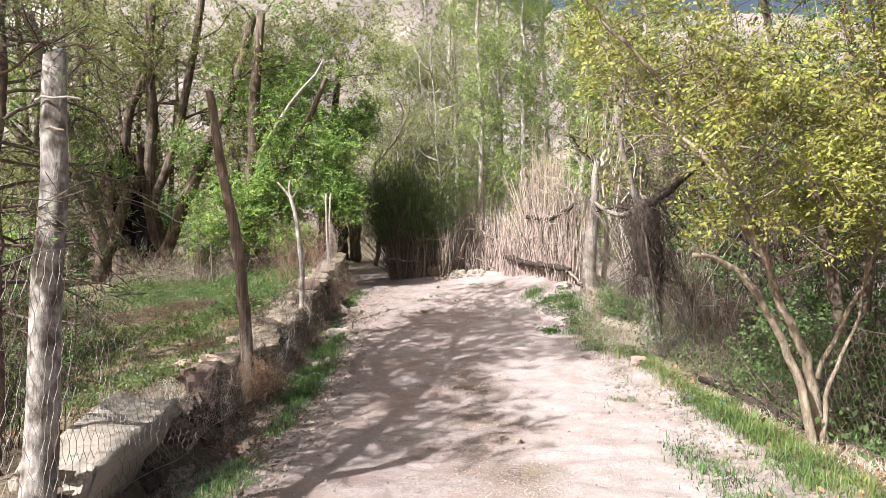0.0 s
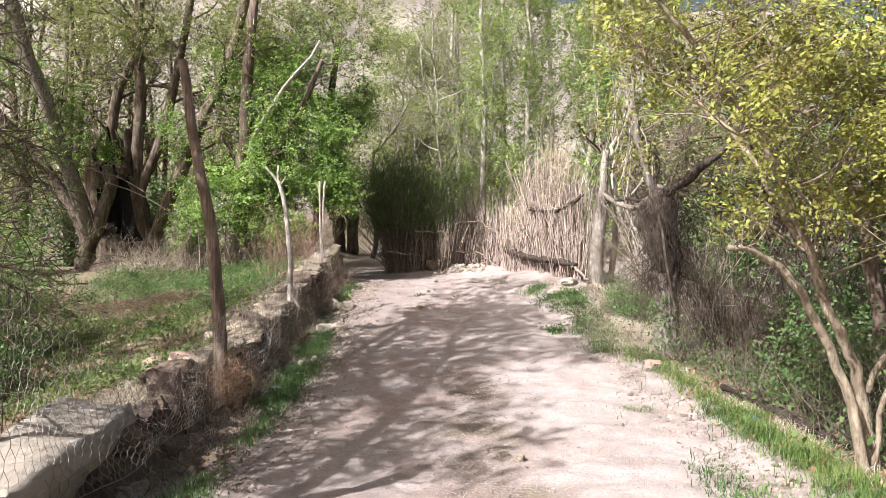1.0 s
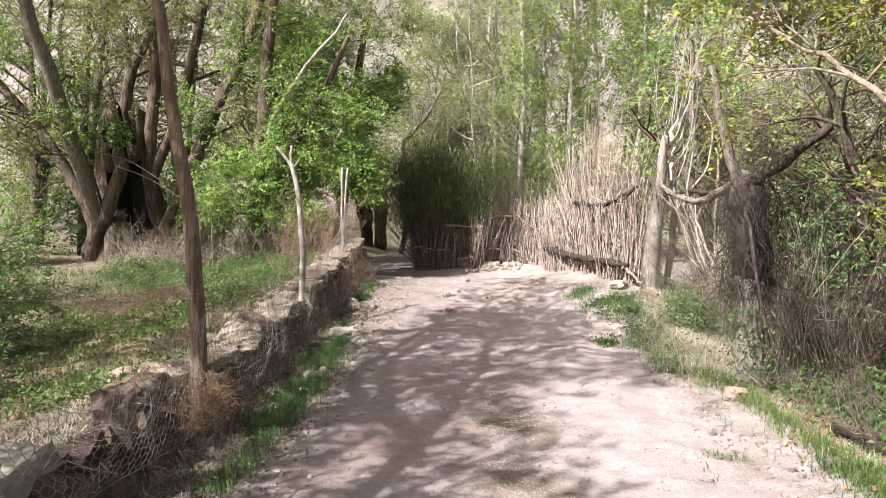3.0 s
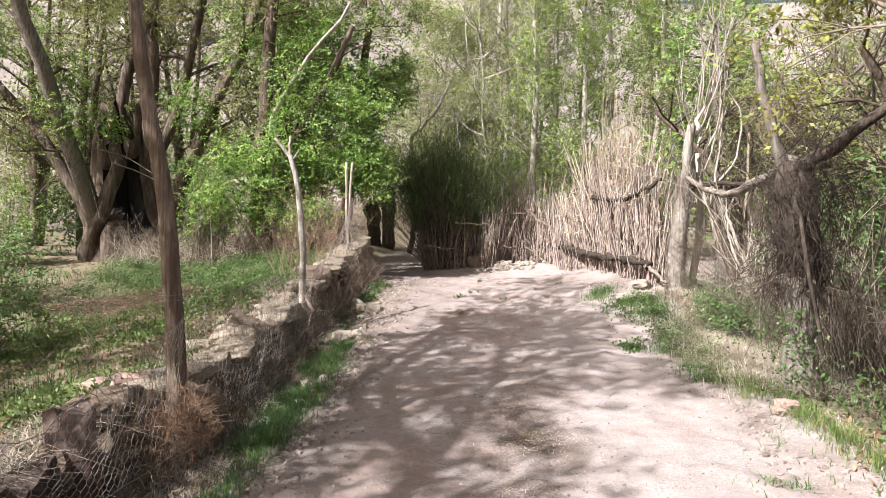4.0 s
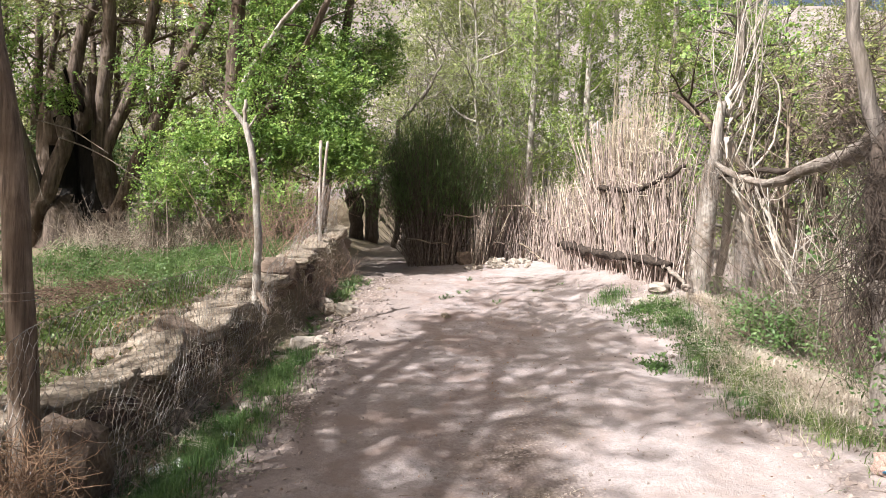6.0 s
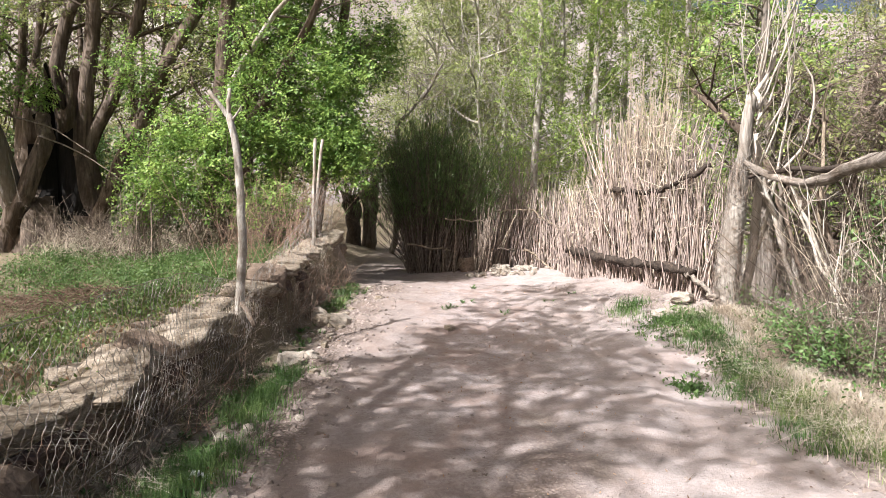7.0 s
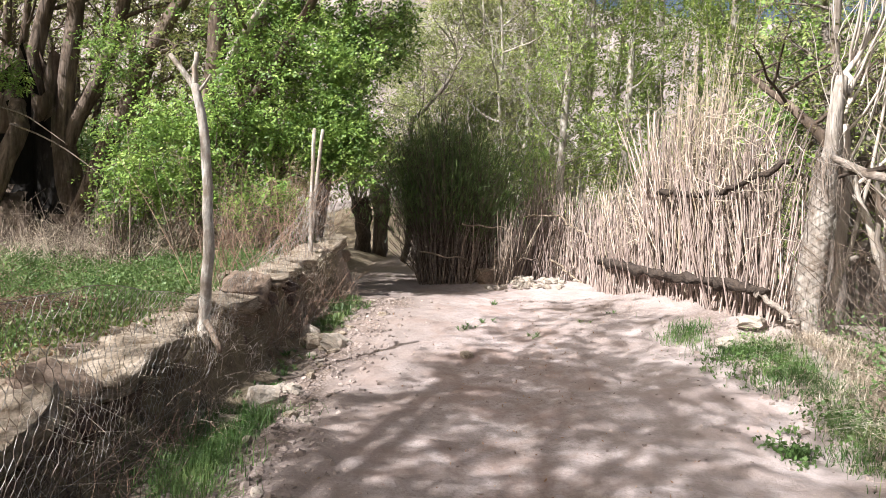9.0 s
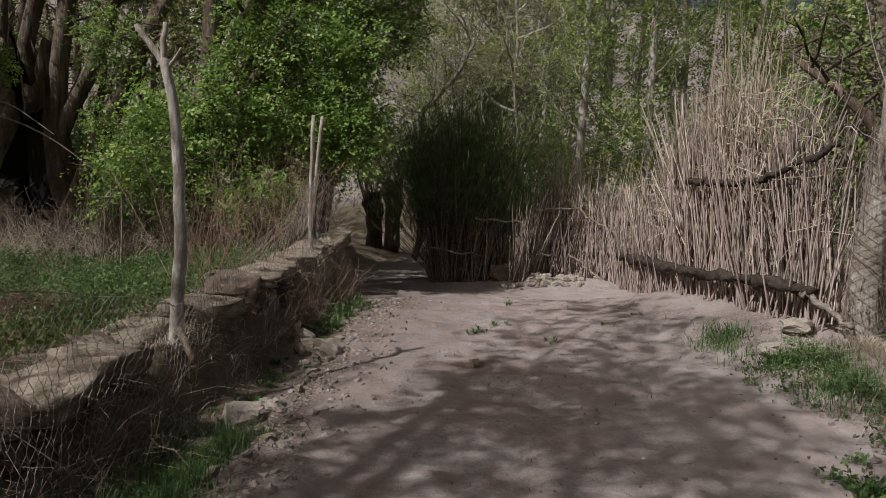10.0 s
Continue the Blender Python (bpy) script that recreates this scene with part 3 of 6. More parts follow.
def clumps(c, r, groups, per, size):
    """Leaf points gathered in many small clumps within a blob."""
    mid = ellipsoid(c, r, groups)
    return (mid[:, None] + R.normal(0, size, (groups, per, 3))).reshape(-1, 3)


# ---- the old hollow willow beyond the garden ----
def hollow_willow():
    base = (-7.95, 19.7, 0.45)
    root = thing("hollow_willow", base, "old dark willow with a hollow split trunk and leaning stems", "tree")
    # bole with a deep hollow that opens to the lane
    k, n = 40, 22
    a, z = np.linspace(0, 2 * math.pi, k, endpoint=False), np.linspace(0.2, 3.6, n)
    A, Zz = np.meshgrid(a, z)
    rr = 0.92 - 0.13 * (Zz - 0.3) - 0.10 * np.clip((Zz - 2.4) / 1.2, 0, 1) ** 2 + 0.10 * np.sin(A * 7 + Zz * 1.5) + 0.06 * np.sin(A * 13 - Zz)
    face = np.exp(-(((A - 5.15 + math.pi) % (2 * math.pi) - math.pi) / 0.95) ** 4) * np.exp(-((Zz - 2.2 - 0.3 * np.sin(3 * A)) / 1.0) ** 4)
    rr = rr * (1 - 1.55 * face)
    v = np.stack([base[0] - 0.15 + rr * np.cos(A) - 0.10 * (Zz - 0.3), base[1] + rr * np.sin(A), Zz + 0.45 * np.sin(4 * A + 1) * ((Zz - 0.2) / 3.4) ** 3], -1)
    i, j = np.meshgrid(np.arange(n - 1), np.arange(k), indexing="ij")
    f = np.stack([i * k + j, i * k + (j + 1) % k, (i + 1) * k + (j + 1) % k, (i + 1) * k + j], -1).reshape(-1, 4)
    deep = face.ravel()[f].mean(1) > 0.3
    for name, keep, mat, note in (("bole", ~deep, BARK_DARK, "dark furrowed bole with a deep hollow"), ("hollow", deep, HOLLOW_SHADE, "inside of the trunk, coloured black for its shade")):
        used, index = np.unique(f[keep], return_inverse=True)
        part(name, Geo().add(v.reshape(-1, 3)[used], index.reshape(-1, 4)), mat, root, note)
    lines = [stem((-8.35, 19.5, 0.3), (-8.80, 18.7, 2.2), (-9.0, 17.6, 4.5), (-9.3, 16.7, 6.6), r=(0.21, 0.12)),
             stem((-8.5, 19.4, 0.3), (-9.6, 19.2, 2.7), (-11.2, 19.2, 4.5), (-12.6, 19.1, 6.0), r=(0.15, 0.08)),
             stem((-7.9, 19.8, 2.3), (-7.75, 19.8, 4.4), (-7.8, 19.8, 6.6), (-7.7, 19.9, 9.5), r=(0.16, 0.10)),
             stem((-7.8, 19.9, 2.4), (-7.2, 20.0, 4.2), (-6.7, 20.1, 6.6), (-6.4, 20.2, 9.2), r=(0.14, 0.08)),
             stem((-8.3, 19.9, 2.6), (-8.6, 20.1, 4.6), (-8.0, 20.3, 6.3), (-8.1, 20.4, 9.0), r=(0.15, 0.08)),
             stem((-7.5, 19.6, 0.9), (-6.7, 19.4, 2.4), (-6.1, 19.4, 4.0), (-5.4, 19.5, 5.7), (-5.0, 19.7, 7.4), r=(0.17, 0.10)),
             stem((-8.9, 19.2, 0.4), (-8.6, 19.0, 1.2), (-8.2, 19.1, 2.3), (-8.35, 19.3, 3.0), r=(0.2, 0.13))]
    for pts, radii in lines:
        part("trunk", tube(Geo(), pts, radii, 11, 0.13, seed=radii[0] * 90), BARK_DARK if radii[0] < 0.205 else BARK_GREY, root)
    limbs = []
    for s in lines[:6]:
        rise_from(s, 6, 1.7, 0.05, 2, limbs, low=0.35, kids=(4, 5), rise=0.0, spread=0.9)
    add_limbs(limbs, BARK_DARK, root)
    for a0, a1 in (((-8.2, 18.9, 2.6), (-6.3, 18.7, 1.7)), ((-9.0, 18.9, 2.9), (-8.3, 18.6, 1.4)), ((-8.6, 18.8, 2.9), (-7.0, 18.5, 2.3))):
        part("dead_branch", tube(Geo(), bent(a0, (np.array(a0) + a1) / 2 + [0, 0, 0.12], a1, n=8, wobble=0.006), np.linspace(0.017, 0.008, 8), 6), BARK_GREY, root)
    pts = along(limbs, (0, 1), 16000, 0.15)
    pts = np.concatenate([pts, clumps((-8.4, 19.6, 7.0), (2.6, 1.5, 1.3), 100, 60, 0.17), clumps((-12.0, 18.5, 6.2), (1.8, 1.4, 1.3), 60, 60, 0.17)])
    part("crown", sprays(Geo(), pts[::5], 0.085, 0.03, (0, 0, -0.4)), LEAF_OLIVE, root)
    low = np.concatenate([clumps((-8.9, 18.0, 4.3), (0.7, 0.6, 0.9), 26, 50, 0.13), clumps((-8.3, 18.4, 3.3), (0.6, 0.5, 0.35), 16, 50, 0.12), clumps((-10.6, 18.0, 5.2), (1.2, 0.7, 0.8), 36, 50, 0.14), clumps((-6.7, 18.9, 3.9), (0.4, 0.4, 0.7), 12, 50, 0.12)])
    part("low_crown", sprays(Geo(), low[::4], 0.075, 0.032, (0, 0, -0.2)), LEAF_GREEN, root, "fresh green shoots hanging round the trunk")


hollow_willow()


# ---- trees and shrubs left of the lane ----
def green_tree():
    trunks = [stem((-4.9, 19.2, 0.45), (-4.95, 19.0, 2.4), (-4.75, 18.7, 4.4), (-4.5, 18.6, 7.2), r=(0.22, 0.10)),
              stem((-4.7, 19.0, 2.0), (-4.0, 18.7, 3.3), (-3.4, 18.6, 4.4), (-2.9, 18.5, 5.5), r=(0.13, 0.05)),
              stem((-4.8, 18.9, 3.1), (-4.36, 18.5, 4.0), (-3.75, 18.3, 4.75), (-2.9, 18.2, 5.9), r=(0.08, 0.022)),
              stem((-3.3, 20.2, 0.5), (-3.2, 20.0, 2.3), (-3.0, 19.7, 4.0), (-2.6, 19.4, 6.4), r=(0.16, 0.07))]
    limbs = []
    for k, s in enumerate(trunks):
        rise_from(s, (8, 5, 4, 5)[k], 1.6 if k in (0, 3) else 1.1, 0.04, 2, limbs, low=0.25 if k < 3 else 0.6, kids=(4, 5), rise=-0.02, spread=0.9)
    extra = np.concatenate([clumps((-3.5, 18.6, 3.3), (1.3, 1.0, 1.3), 105, 76, 0.12), clumps((-2.75, 18.5, 2.7), (0.7, 0.7, 0.9), 55, 76, 0.11), clumps((-2.8, 19.3, 4.1), (0.6, 0.6, 0.75), 52, 76, 0.12), clumps((-2.55, 18.4, 2.45), (0.5, 0.5, 0.5), 34, 70, 0.11), clumps((-2.2, 20.3, 4.7), (0.5, 0.5, 0.8), 44, 70, 0.11),
                            clumps((-3.7, 19.3, 5.2), (0.8, 0.7, 0.8), 46, 70, 0.12), clumps((-4.9, 19.1, 5.2), (1.2, 1.0, 1.0), 34, 60, 0.12)])
    crown2 = np.concatenate([clumps((-4.7, 20.4, 6.6), (2.3, 1.3, 1.2), 170, 60, 0.17), clumps((-2.6, 19.6, 6.4), (1.2, 1.0, 1.0), 50, 60, 0.16), clumps((-2.9, 20.0, 7.7), (1.7, 1.0, 1.0), 90, 60, 0.17)])
    pale = trunks.pop(2)
    root = make_tree("leafy_tree", (-4.3, 19.2, 0.45), trunks, limbs, BARK_DARK, "leafy bright green tree leaning over the lane", leaf=LEAF_GREEN, count=7000, size=(0.062, 0.036), jitter=0.1, extra=extra, step=4)
    part("bare_limb", tube(Geo(), pale[0], pale[1], 10, 0.12), BARK_PALE, root, "pale bare limb reaching over the lane")
    part("upper_crown", sprays(Geo(), crown2[::5], 0.085, 0.027, (0, 0, -0.4)), LEAF_OLIVE, root, "olive hanging upper foliage")


def shrub(name, c, r, groups, per, leaf, label, size=(0.06, 0.032), wood=TWIG, stems_n=26, clump=0.11):
    z0 = float(height(c[0], c[1]))
    root = thing(name, (c[0], c[1], z0), label, "shrub")
    n = stems_n
    foot = on_ground(c[0] + R.normal(0, r[0] * 0.25, n), c[1] + R.normal(0, r[1] * 0.25, n), -0.05)
    tip = ellipsoid(c, r, n, 0.6)
    g = stalks(Geo(), foot, tip, 0.014, 0.005, 4, 4, R.normal(0, 0.10, (n, 3)))
    k = R.integers(0, n, n * 8)
    s = R.uniform(0.3, 0.95, (n * 8, 1))
    a = foot[k] + (tip - foot)[k] * s
    stalks(g, a, a + unit(R.normal(size=(n * 8, 3)) + [0, 0, 0.5]) * R.uniform(0.2, 0.6, (n * 8, 1)), 0.005, 0.002, 3, 2, R.normal(0, 0.03, (n * 8, 3)))
    part("woody_core", g, wood, root, kind="stuff")
    part("crown", sprays(Geo(), clumps(c, r, groups, per, clump)[::5], size[0] * 1.05, size[1] * 1.05, (0, 0, 0.1)), leaf, root)
    return root


green_tree()
shrub("shrub", (-1.7, 27.6, 3.1), (1.5, 0.8, 1.5), 280, 46, LEAF_PALE, "feathery yellow-green willow scrub beyond the bush", size=(0.08, 0.03), clump=0.16)
shrub("shrub", (0.35, 23.6, 2.2), (0.9, 0.5, 1.3), 80, 50, LEAF_GREEN, "green undergrowth between bush and poplars", size=(0.06, 0.025))
shrub("shrub", (-4.9, 18.3, 2.15), (1.4, 0.7, 0.9), 190, 52, LEAF_GREEN, "fresh bright green shrub behind the garden")
shrub("shrub", (-9.5, 22.6, 1.7), (3.2, 0.9, 1.5), 300, 50, LEAF_DARK, "tall dark green undergrowth behind the hollow willow", size=(0.08, 0.045), clump=0.16)
shrub("shrub", (-15.0, 20.5, 1.6), (2.8, 1.0, 1.4), 220, 50, LEAF_DARK, "dark green undergrowth at the garden's far corner", size=(0.08, 0.045), clump=0.16)
shrub("shrub", (-6.0, 18.6, 1.6), (0.6, 0.5, 0.6), 60, 40, LEAF_GREEN, "small bright green shrub beside the hollow willow")
shrub("shrub", (-3.7, 17.9, 1.5), (0.6, 0.4, 0.35), 46, 40, LEAF_GREEN, "low bright green shrub at the garden's end")
shrub("shrub", (-7.4, 12.4, 0.0), (1.7, 1.2, 0.65), 130, 50, WEED, "low dusty green bramble thicket in the garden")
shrub("shrub", (-5.9, 9.6, -0.25), (1.3, 1.0, 0.5), 110, 60, LEAF_DARK, "low dark bramble mound beside the near garden bed")
shrub("shrub", (-8.0, 10.6, -0.1), (1.4, 1.2, 0.7), 120, 60, LEAF_DARK, "leafy dark bramble in the garden")
shrub("shrub", (-5.0, 7.3, -0.2), (0.9, 0.9, 0.45), 70, 60, LEAF_DARK, "low dark bramble behind the fence")
shrub("shrub", (-9.6, 15.6, 0.4), (1.9, 1.3, 0.9), 150, 50, LEAF_DARK, "broad leafy bramble at the garden's edge")
shrub("shrub", (-10.4, 18.2, 1.2), (1.2, 0.7, 0.8), 80, 40, LEAF_GREEN, "green shrub beside the hollow willow")


def shade_trees():
    """The leaning trees over the garden's near end, whose shadows dapple the lane."""
    s = [stem((-2.7, 0.6, 0.0), (-3.6, 3.2, 3.1), (-5.0, 6.1, 6.5), (-5.8, 7.6, 8.4), r=(0.095, 0.045), n=14),
         stem((-4.3, 4.7, 5.0), (-5.43, 6.33, 5.34), (-5.78, 7.6, 6.27), (-5.94, 9.5, 7.74), r=(0.085, 0.06), wobble=0.01),
         stem((-4.2, 4.5, 4.8), (-5.25, 6.66, 5.47), (-5.56, 7.94, 6.4), (-5.79, 9.1, 7.7), r=(0.075, 0.055), wobble=0.01),
         stem((-5.4, 6.8, 7.4), (-5.2, 9.0, 7.0), (-4.7, 10.6, 7.0), (-4.0, 11.8, 7.3), r=(0.03, 0.012))]
    limbs = []
    for k in s[:1]:
        rise_from(k, 16, 1.6, 0.016, 2, limbs, low=0.62, kids=(4, 5), rise=0.1, spread=0.9)
    extra = np.concatenate([clumps((-5.4, 7.3, 6.8), (1.3, 1.9, 0.9), 44, 60, 0.26), clumps((-5.6, 5.4, 6.4), (1.2, 1.6, 0.9), 80, 60, 0.26), clumps((-6.8, 6.0, 6.0), (1.0, 1.7, 0.8), 30, 60, 0.26),
                            clumps((-5.3, 3.2, 6.3), (1.3, 1.7, 0.9), 58, 50, 0.22), clumps((-6.0, 4.4, 5.0), (0.8, 1.9, 0.7), 40, 50, 0.22), clumps((-5.0, 7.0, 8.4), (1.9, 2.4, 0.8), 42, 50, 0.22), clumps((-5.0, 4.9, 8.4), (1.2, 1.4, 0.6), 22, 50, 0.22), clumps((-4.6, 12.2, 7.4), (1.2, 1.0, 0.6), 16, 50, 0.22),
                            clumps((-6.2, 7.6, 6.2), (0.9, 1.4, 0.7), 26, 50, 0.22), clumps((-4.6, 8.9, 6.3), (0.8, 1.3, 0.6), 32, 50, 0.22), clumps((-3.9, 9.6, 6.1), (0.9, 1.3, 0.6), 26, 50, 0.22),
                            clumps((-4.5, 10.7, 7.0), (0.9, 0.9, 0.6), 14, 50, 0.22), clumps((-3.7, 11.3, 7.2), (0.8, 0.8, 0.6), 10, 50, 0.22)])
    make_tree("leaning_tree", (-2.7, 0.6, 0.0), s, limbs, BARK_GREY, "slender leaning tree with light foliage over the garden", leaf=LEAF_OLIVE, count=2600, size=(0.10, 0.05), jitter=0.2, extra=extra, step=9)
    s = [stem((-11.4, 5.5, 0.1), (-11.0, 6.4, 4.0), (-10.4, 7.6, 7.0), (-10.0, 8.4, 9.0), r=(0.2, 0.06))]
    s.append(stem((-11.1, 6.2, 3.0), (-9.9, 7.2, 5.0), (-9.0, 7.8, 6.6), r=(0.12, 0.05)))
    limbs = []
    for k in s:
        rise_from(k, 16, 2.6, 0.05, 2, limbs, low=0.35, kids=(4, 5), rise=0.05, spread=0.9)
    make_tree("garden_tree", (-11.4, 5.5, 0.1), s, limbs, BARK_GREY, "broad leafy tree beside the garden", leaf=LEAF_OLIVE, count=9000, size=(0.11, 0.06), jitter=0.2, step=13)


shade_trees()


# ---- the dark broom bush and the tunnel of willows ----
def broom_bush():
    root = thing("broom_bush", (-1.15, 21.5, 0.42), "dense dark green broom bush in deep shade", "bush")
    n = 8000
    foot = np.stack([np.clip(R.normal(-0.95, 0.26, n), -1.4, -0.35), R.normal(21.55, 0.24, n), np.full(n, 0.38)], 1)
    az, tilt, long = R.uniform(0, 2 * math.pi, n), np.clip(np.abs(R.normal(0, 0.35, n)), 0, 0.8), R.uniform(1.5, 3.1, n) * np.where(R.uniform(0, 1, n) < 0.1, 1.22, 1.0) * (1 - 0.3 * ((foot[:, 0] + 0.95) / 0.6) ** 2)
    long = long * (1 + 0.14 * np.sin(az * 3 + 1))
    tip = foot + np.stack([np.sin(tilt) * np.cos(az) * 1.15 + np.minimum(foot[:, 0] + 0.9, 0.15) * 0.45 - 0.05, np.sin(tilt) * np.sin(az) * 0.7, np.cos(tilt) * 1.05], 1) * long[:, None]
    part("twig_mass", stalks(Geo(), foot[:1500], tip[:1500], 0.006, 0.002, 3, 2, R.normal(0, 0.07, (1500, 3))), TWIG_DARK, root, kind="stuff")
    g = Geo()
    for lo in (0.45, 0.58, 0.68, 0.8):
        mid = foot + (tip - foot) * R.uniform(lo, 1.0, (n, 1))
        leaves(g, mid + R.normal(0, 0.06, (n, 3)), 0.15, 0.012, (0, 0, 0.9), 0.6)
    part("crown", g, LEAF_DEEP, root)
    n = 190
    x = np.concatenate([R.uniform(-1.45, -0.5, 140), R.uniform(-0.08, 0.12, 50)])
    y = 20.9 - 0.25 * (x + 1.2) ** 2 + R.normal(0, 0.10, n)
    a = on_ground(x, y, -0.05)
    lean = np.clip(-0.9 - x, -0.2, 1.0) * -0.5
    b = a + np.stack([lean + R.normal(0, 0.10, n), R.normal(0.1, 0.07, n), R.uniform(0.35, 1.45, n)], 1)
    part("hurdle", stalks(Geo(), a, b, 0.012, 0.005, 4, 3, R.normal(0, 0.06, (n, 3))), TWIG, root, "loose hurdle of thin grey-brown sticks", kind="stuff")
    for p0, p1 in (((-0.75, 20.6, 1.50), (0.1, 20.7, 1.46)), ((-1.5, 20.6, 0.95), (-0.6, 20.6, 0.86))):
        part("rail", tube(Geo(), bent(p0, p1, n=6), np.full(6, 0.016), 6), BARK_TAN, root)


def pollard(name, base, top, r, shoots, label, leafn=0, bark=BARK_DARK):
    """A short thick trunk with a knotted head and many thin upright shoots."""
    trunk = (bent(base, ((base[0] + top[0]) / 2 + 0.05, base[1], (base[2] + top[2]) / 2), top, n=11, wobble=0.025), r * np.array([1.3, 1.12, 1.0, 0.94, 0.92, 0.95, 1.0, 1.08, 1.18, 1.2, 1.0]))
    limbs = []
    for _ in range(shoots):
        ang = R.uniform(0, 2 * math.pi)
        at = np.array(top) + [0.9 * r * math.cos(ang), 0.9 * r * math.sin(ang), R.uniform(-0.15, 0.1)]
        grow(at, (math.cos(ang) * 0.45, math.sin(ang) * 0.45, 1), R.uniform(0.6, 1.5), 0.016, 1, limbs, kids=2, rise=0.25, spread=0.35, wobble=0.07)
    root = make_tree(name, base, [trunk], limbs, bark, label, leaf=LEAF_OLIVE if leafn else None, count=leafn, size=(0.06, 0.02), jitter=0.1, twig=TWIG)
    for _ in range(7):
        ang = R.uniform(0, 2 * math.pi)
        k = np.array(top) + [r * 0.75 * math.cos(ang), r * 0.75 * math.sin(ang), R.uniform(-0.15, 0.05)]
        out = np.array([0.6 * math.cos(ang), 0.6 * math.sin(ang), 1.0]) * r * 0.55
        part("knob", tube(Geo(), bent(k - out, k, k + out, n=7, wobble=0.012), r * np.array([0.25, 0.45, 0.52, 0.5, 0.46, 0.38, 0.2]), 9, 0.2), bark, root)
    return root


broom_bush()
pollard("pollard_willow", (-3.9, 28.4, 0.55), (-4.0, 28.4, 2.1), 0.23, 42, "gnarled brown pollard willow with thin upright shoots", 300, BARK_STUMP)
pollard("pollard_willow", (-3.48, 28.9, 0.5), (-3.5, 28.9, 2.5), 0.23, 36, "dark pollard willow trunk in shade", 500)
pollard("pollard_willow", (-4.9, 22.6, 0.5), (-4.75, 22.5, 3.0), 0.18, 30, "knotted pollard willow at the lane's edge", 900)


def crooked_tree():
    s = [stem((-2.35, 25.5, 0.6), (-2.2, 25.3, 2.5), (-2.35, 25.2, 3.9), (-1.7, 25.1, 4.7), (-1.2, 25.0, 5.6), r=(0.09, 0.03), n=14)]
    limbs = rise_from(s[0], 16, 1.3, 0.025, 2, [], low=0.5, kids=(4, 4), rise=0.05, spread=0.9, wobble=0.25)
    make_tree("crooked_tree", (-2.35, 25.5, 0.6), s, limbs, BARK_GREY, "thin crooked half-bare tree behind the broom bush", leaf=LEAF_OLIVE, count=1500, size=(0.05, 0.02))


crooked_tree()


# ---- poplars and willows behind the reed fence ----
def poplar_kind(seed_leaf, hgt, count):
    s = [stem((0, 0, 0), (0.06, 0.0, hgt * 0.4), (-0.05, 0.05, hgt * 0.75), (0, 0, hgt), r=(0.10, 0.03), n=12)]
    limbs = rise_from(s[0], 34, 1.5, 0.02, 1, [], low=0.08, kids=5, rise=0.45, spread=0.55)
    return make_tree("poplar", (0, 0, 0), s, limbs, BARK_PALE, "slender pale-barked young poplar with light green leaves", leaf=seed_leaf, count=int(count * 2.1), size=(0.052, 0.035), jitter=0.13, levels=(0, 1), group="poplars behind the fence", lean=(0, 0, 0.5), step=6)


kinds = [poplar_kind(LEAF_LIGHT, 10.5, 9500), poplar_kind(LEAF_LIGHT, 8.5, 8500), poplar_kind(LEAF_OLIVE, 11.5, 6500)]
spots = [(1.15, 23.4, 0), (0.25, 28.2, 2), (2.5, 23.2, 1), (3.4, 24.6, 0), (4.3, 22.6, 1), (1.9, 25.6, 0), (3.0, 27.5, 2), (5.2, 25.0, 1), (0.4, 25.2, 2), (6.3, 23.4, 0), (2.2, 29.5, 2), (5.5, 29.0, 0),
         (-0.8, 30.5, 2), (7.6, 26.5, 1), (1.1, 31.5, 2), (8.6, 22.6, 2)]
for k, (x, y, i) in enumerate(spots):
    m = Matrix.Translation((x, y, float(height(x, y)) - 0.05)) @ Matrix.Rotation(k * 2.4, 4, "Z")
    copy_thing(kinds[i], m)
for o in kinds:
    for c in list(o.children):
        bpy.data.objects.remove(c)
    bpy.data.objects.remove(o)


def spreading(name, base, hgt, leaf, count, label, bark=BARK_GREY, leanx=0.0, n=3, size=(0.06, 0.03), jitter=0.14, reach=2.0, thick=0.13, step=6):
    b = np.array([base[0], base[1], float(height(*base)) - 0.05])
    stems = []
    for _ in range(n):
        o = R.normal(0, 0.5, 2)
        stems.append(stem(b + [o[0] * 0.2, o[1] * 0.2, 0], b + [o[0] * 0.6 + leanx * 0.3, o[1] * 0.6, hgt * 0.4], b + [o[0] * 1.3 + leanx * 0.7, o[1] * 1.2, hgt * 0.75], b + [o[0] * 1.8 + leanx, o[1] * 1.8, hgt], r=(thick, thick * 0.27)))
    limbs = []
    for s in stems:
        rise_from(s, 13, reach, 0.04, 2, limbs, low=0.15, kids=(4, 4), rise=0.06, spread=0.85)
    return make_tree(name, tuple(b), stems, limbs, bark, label, leaf=leaf, count=count, size=size, jitter=jitter, step=step)


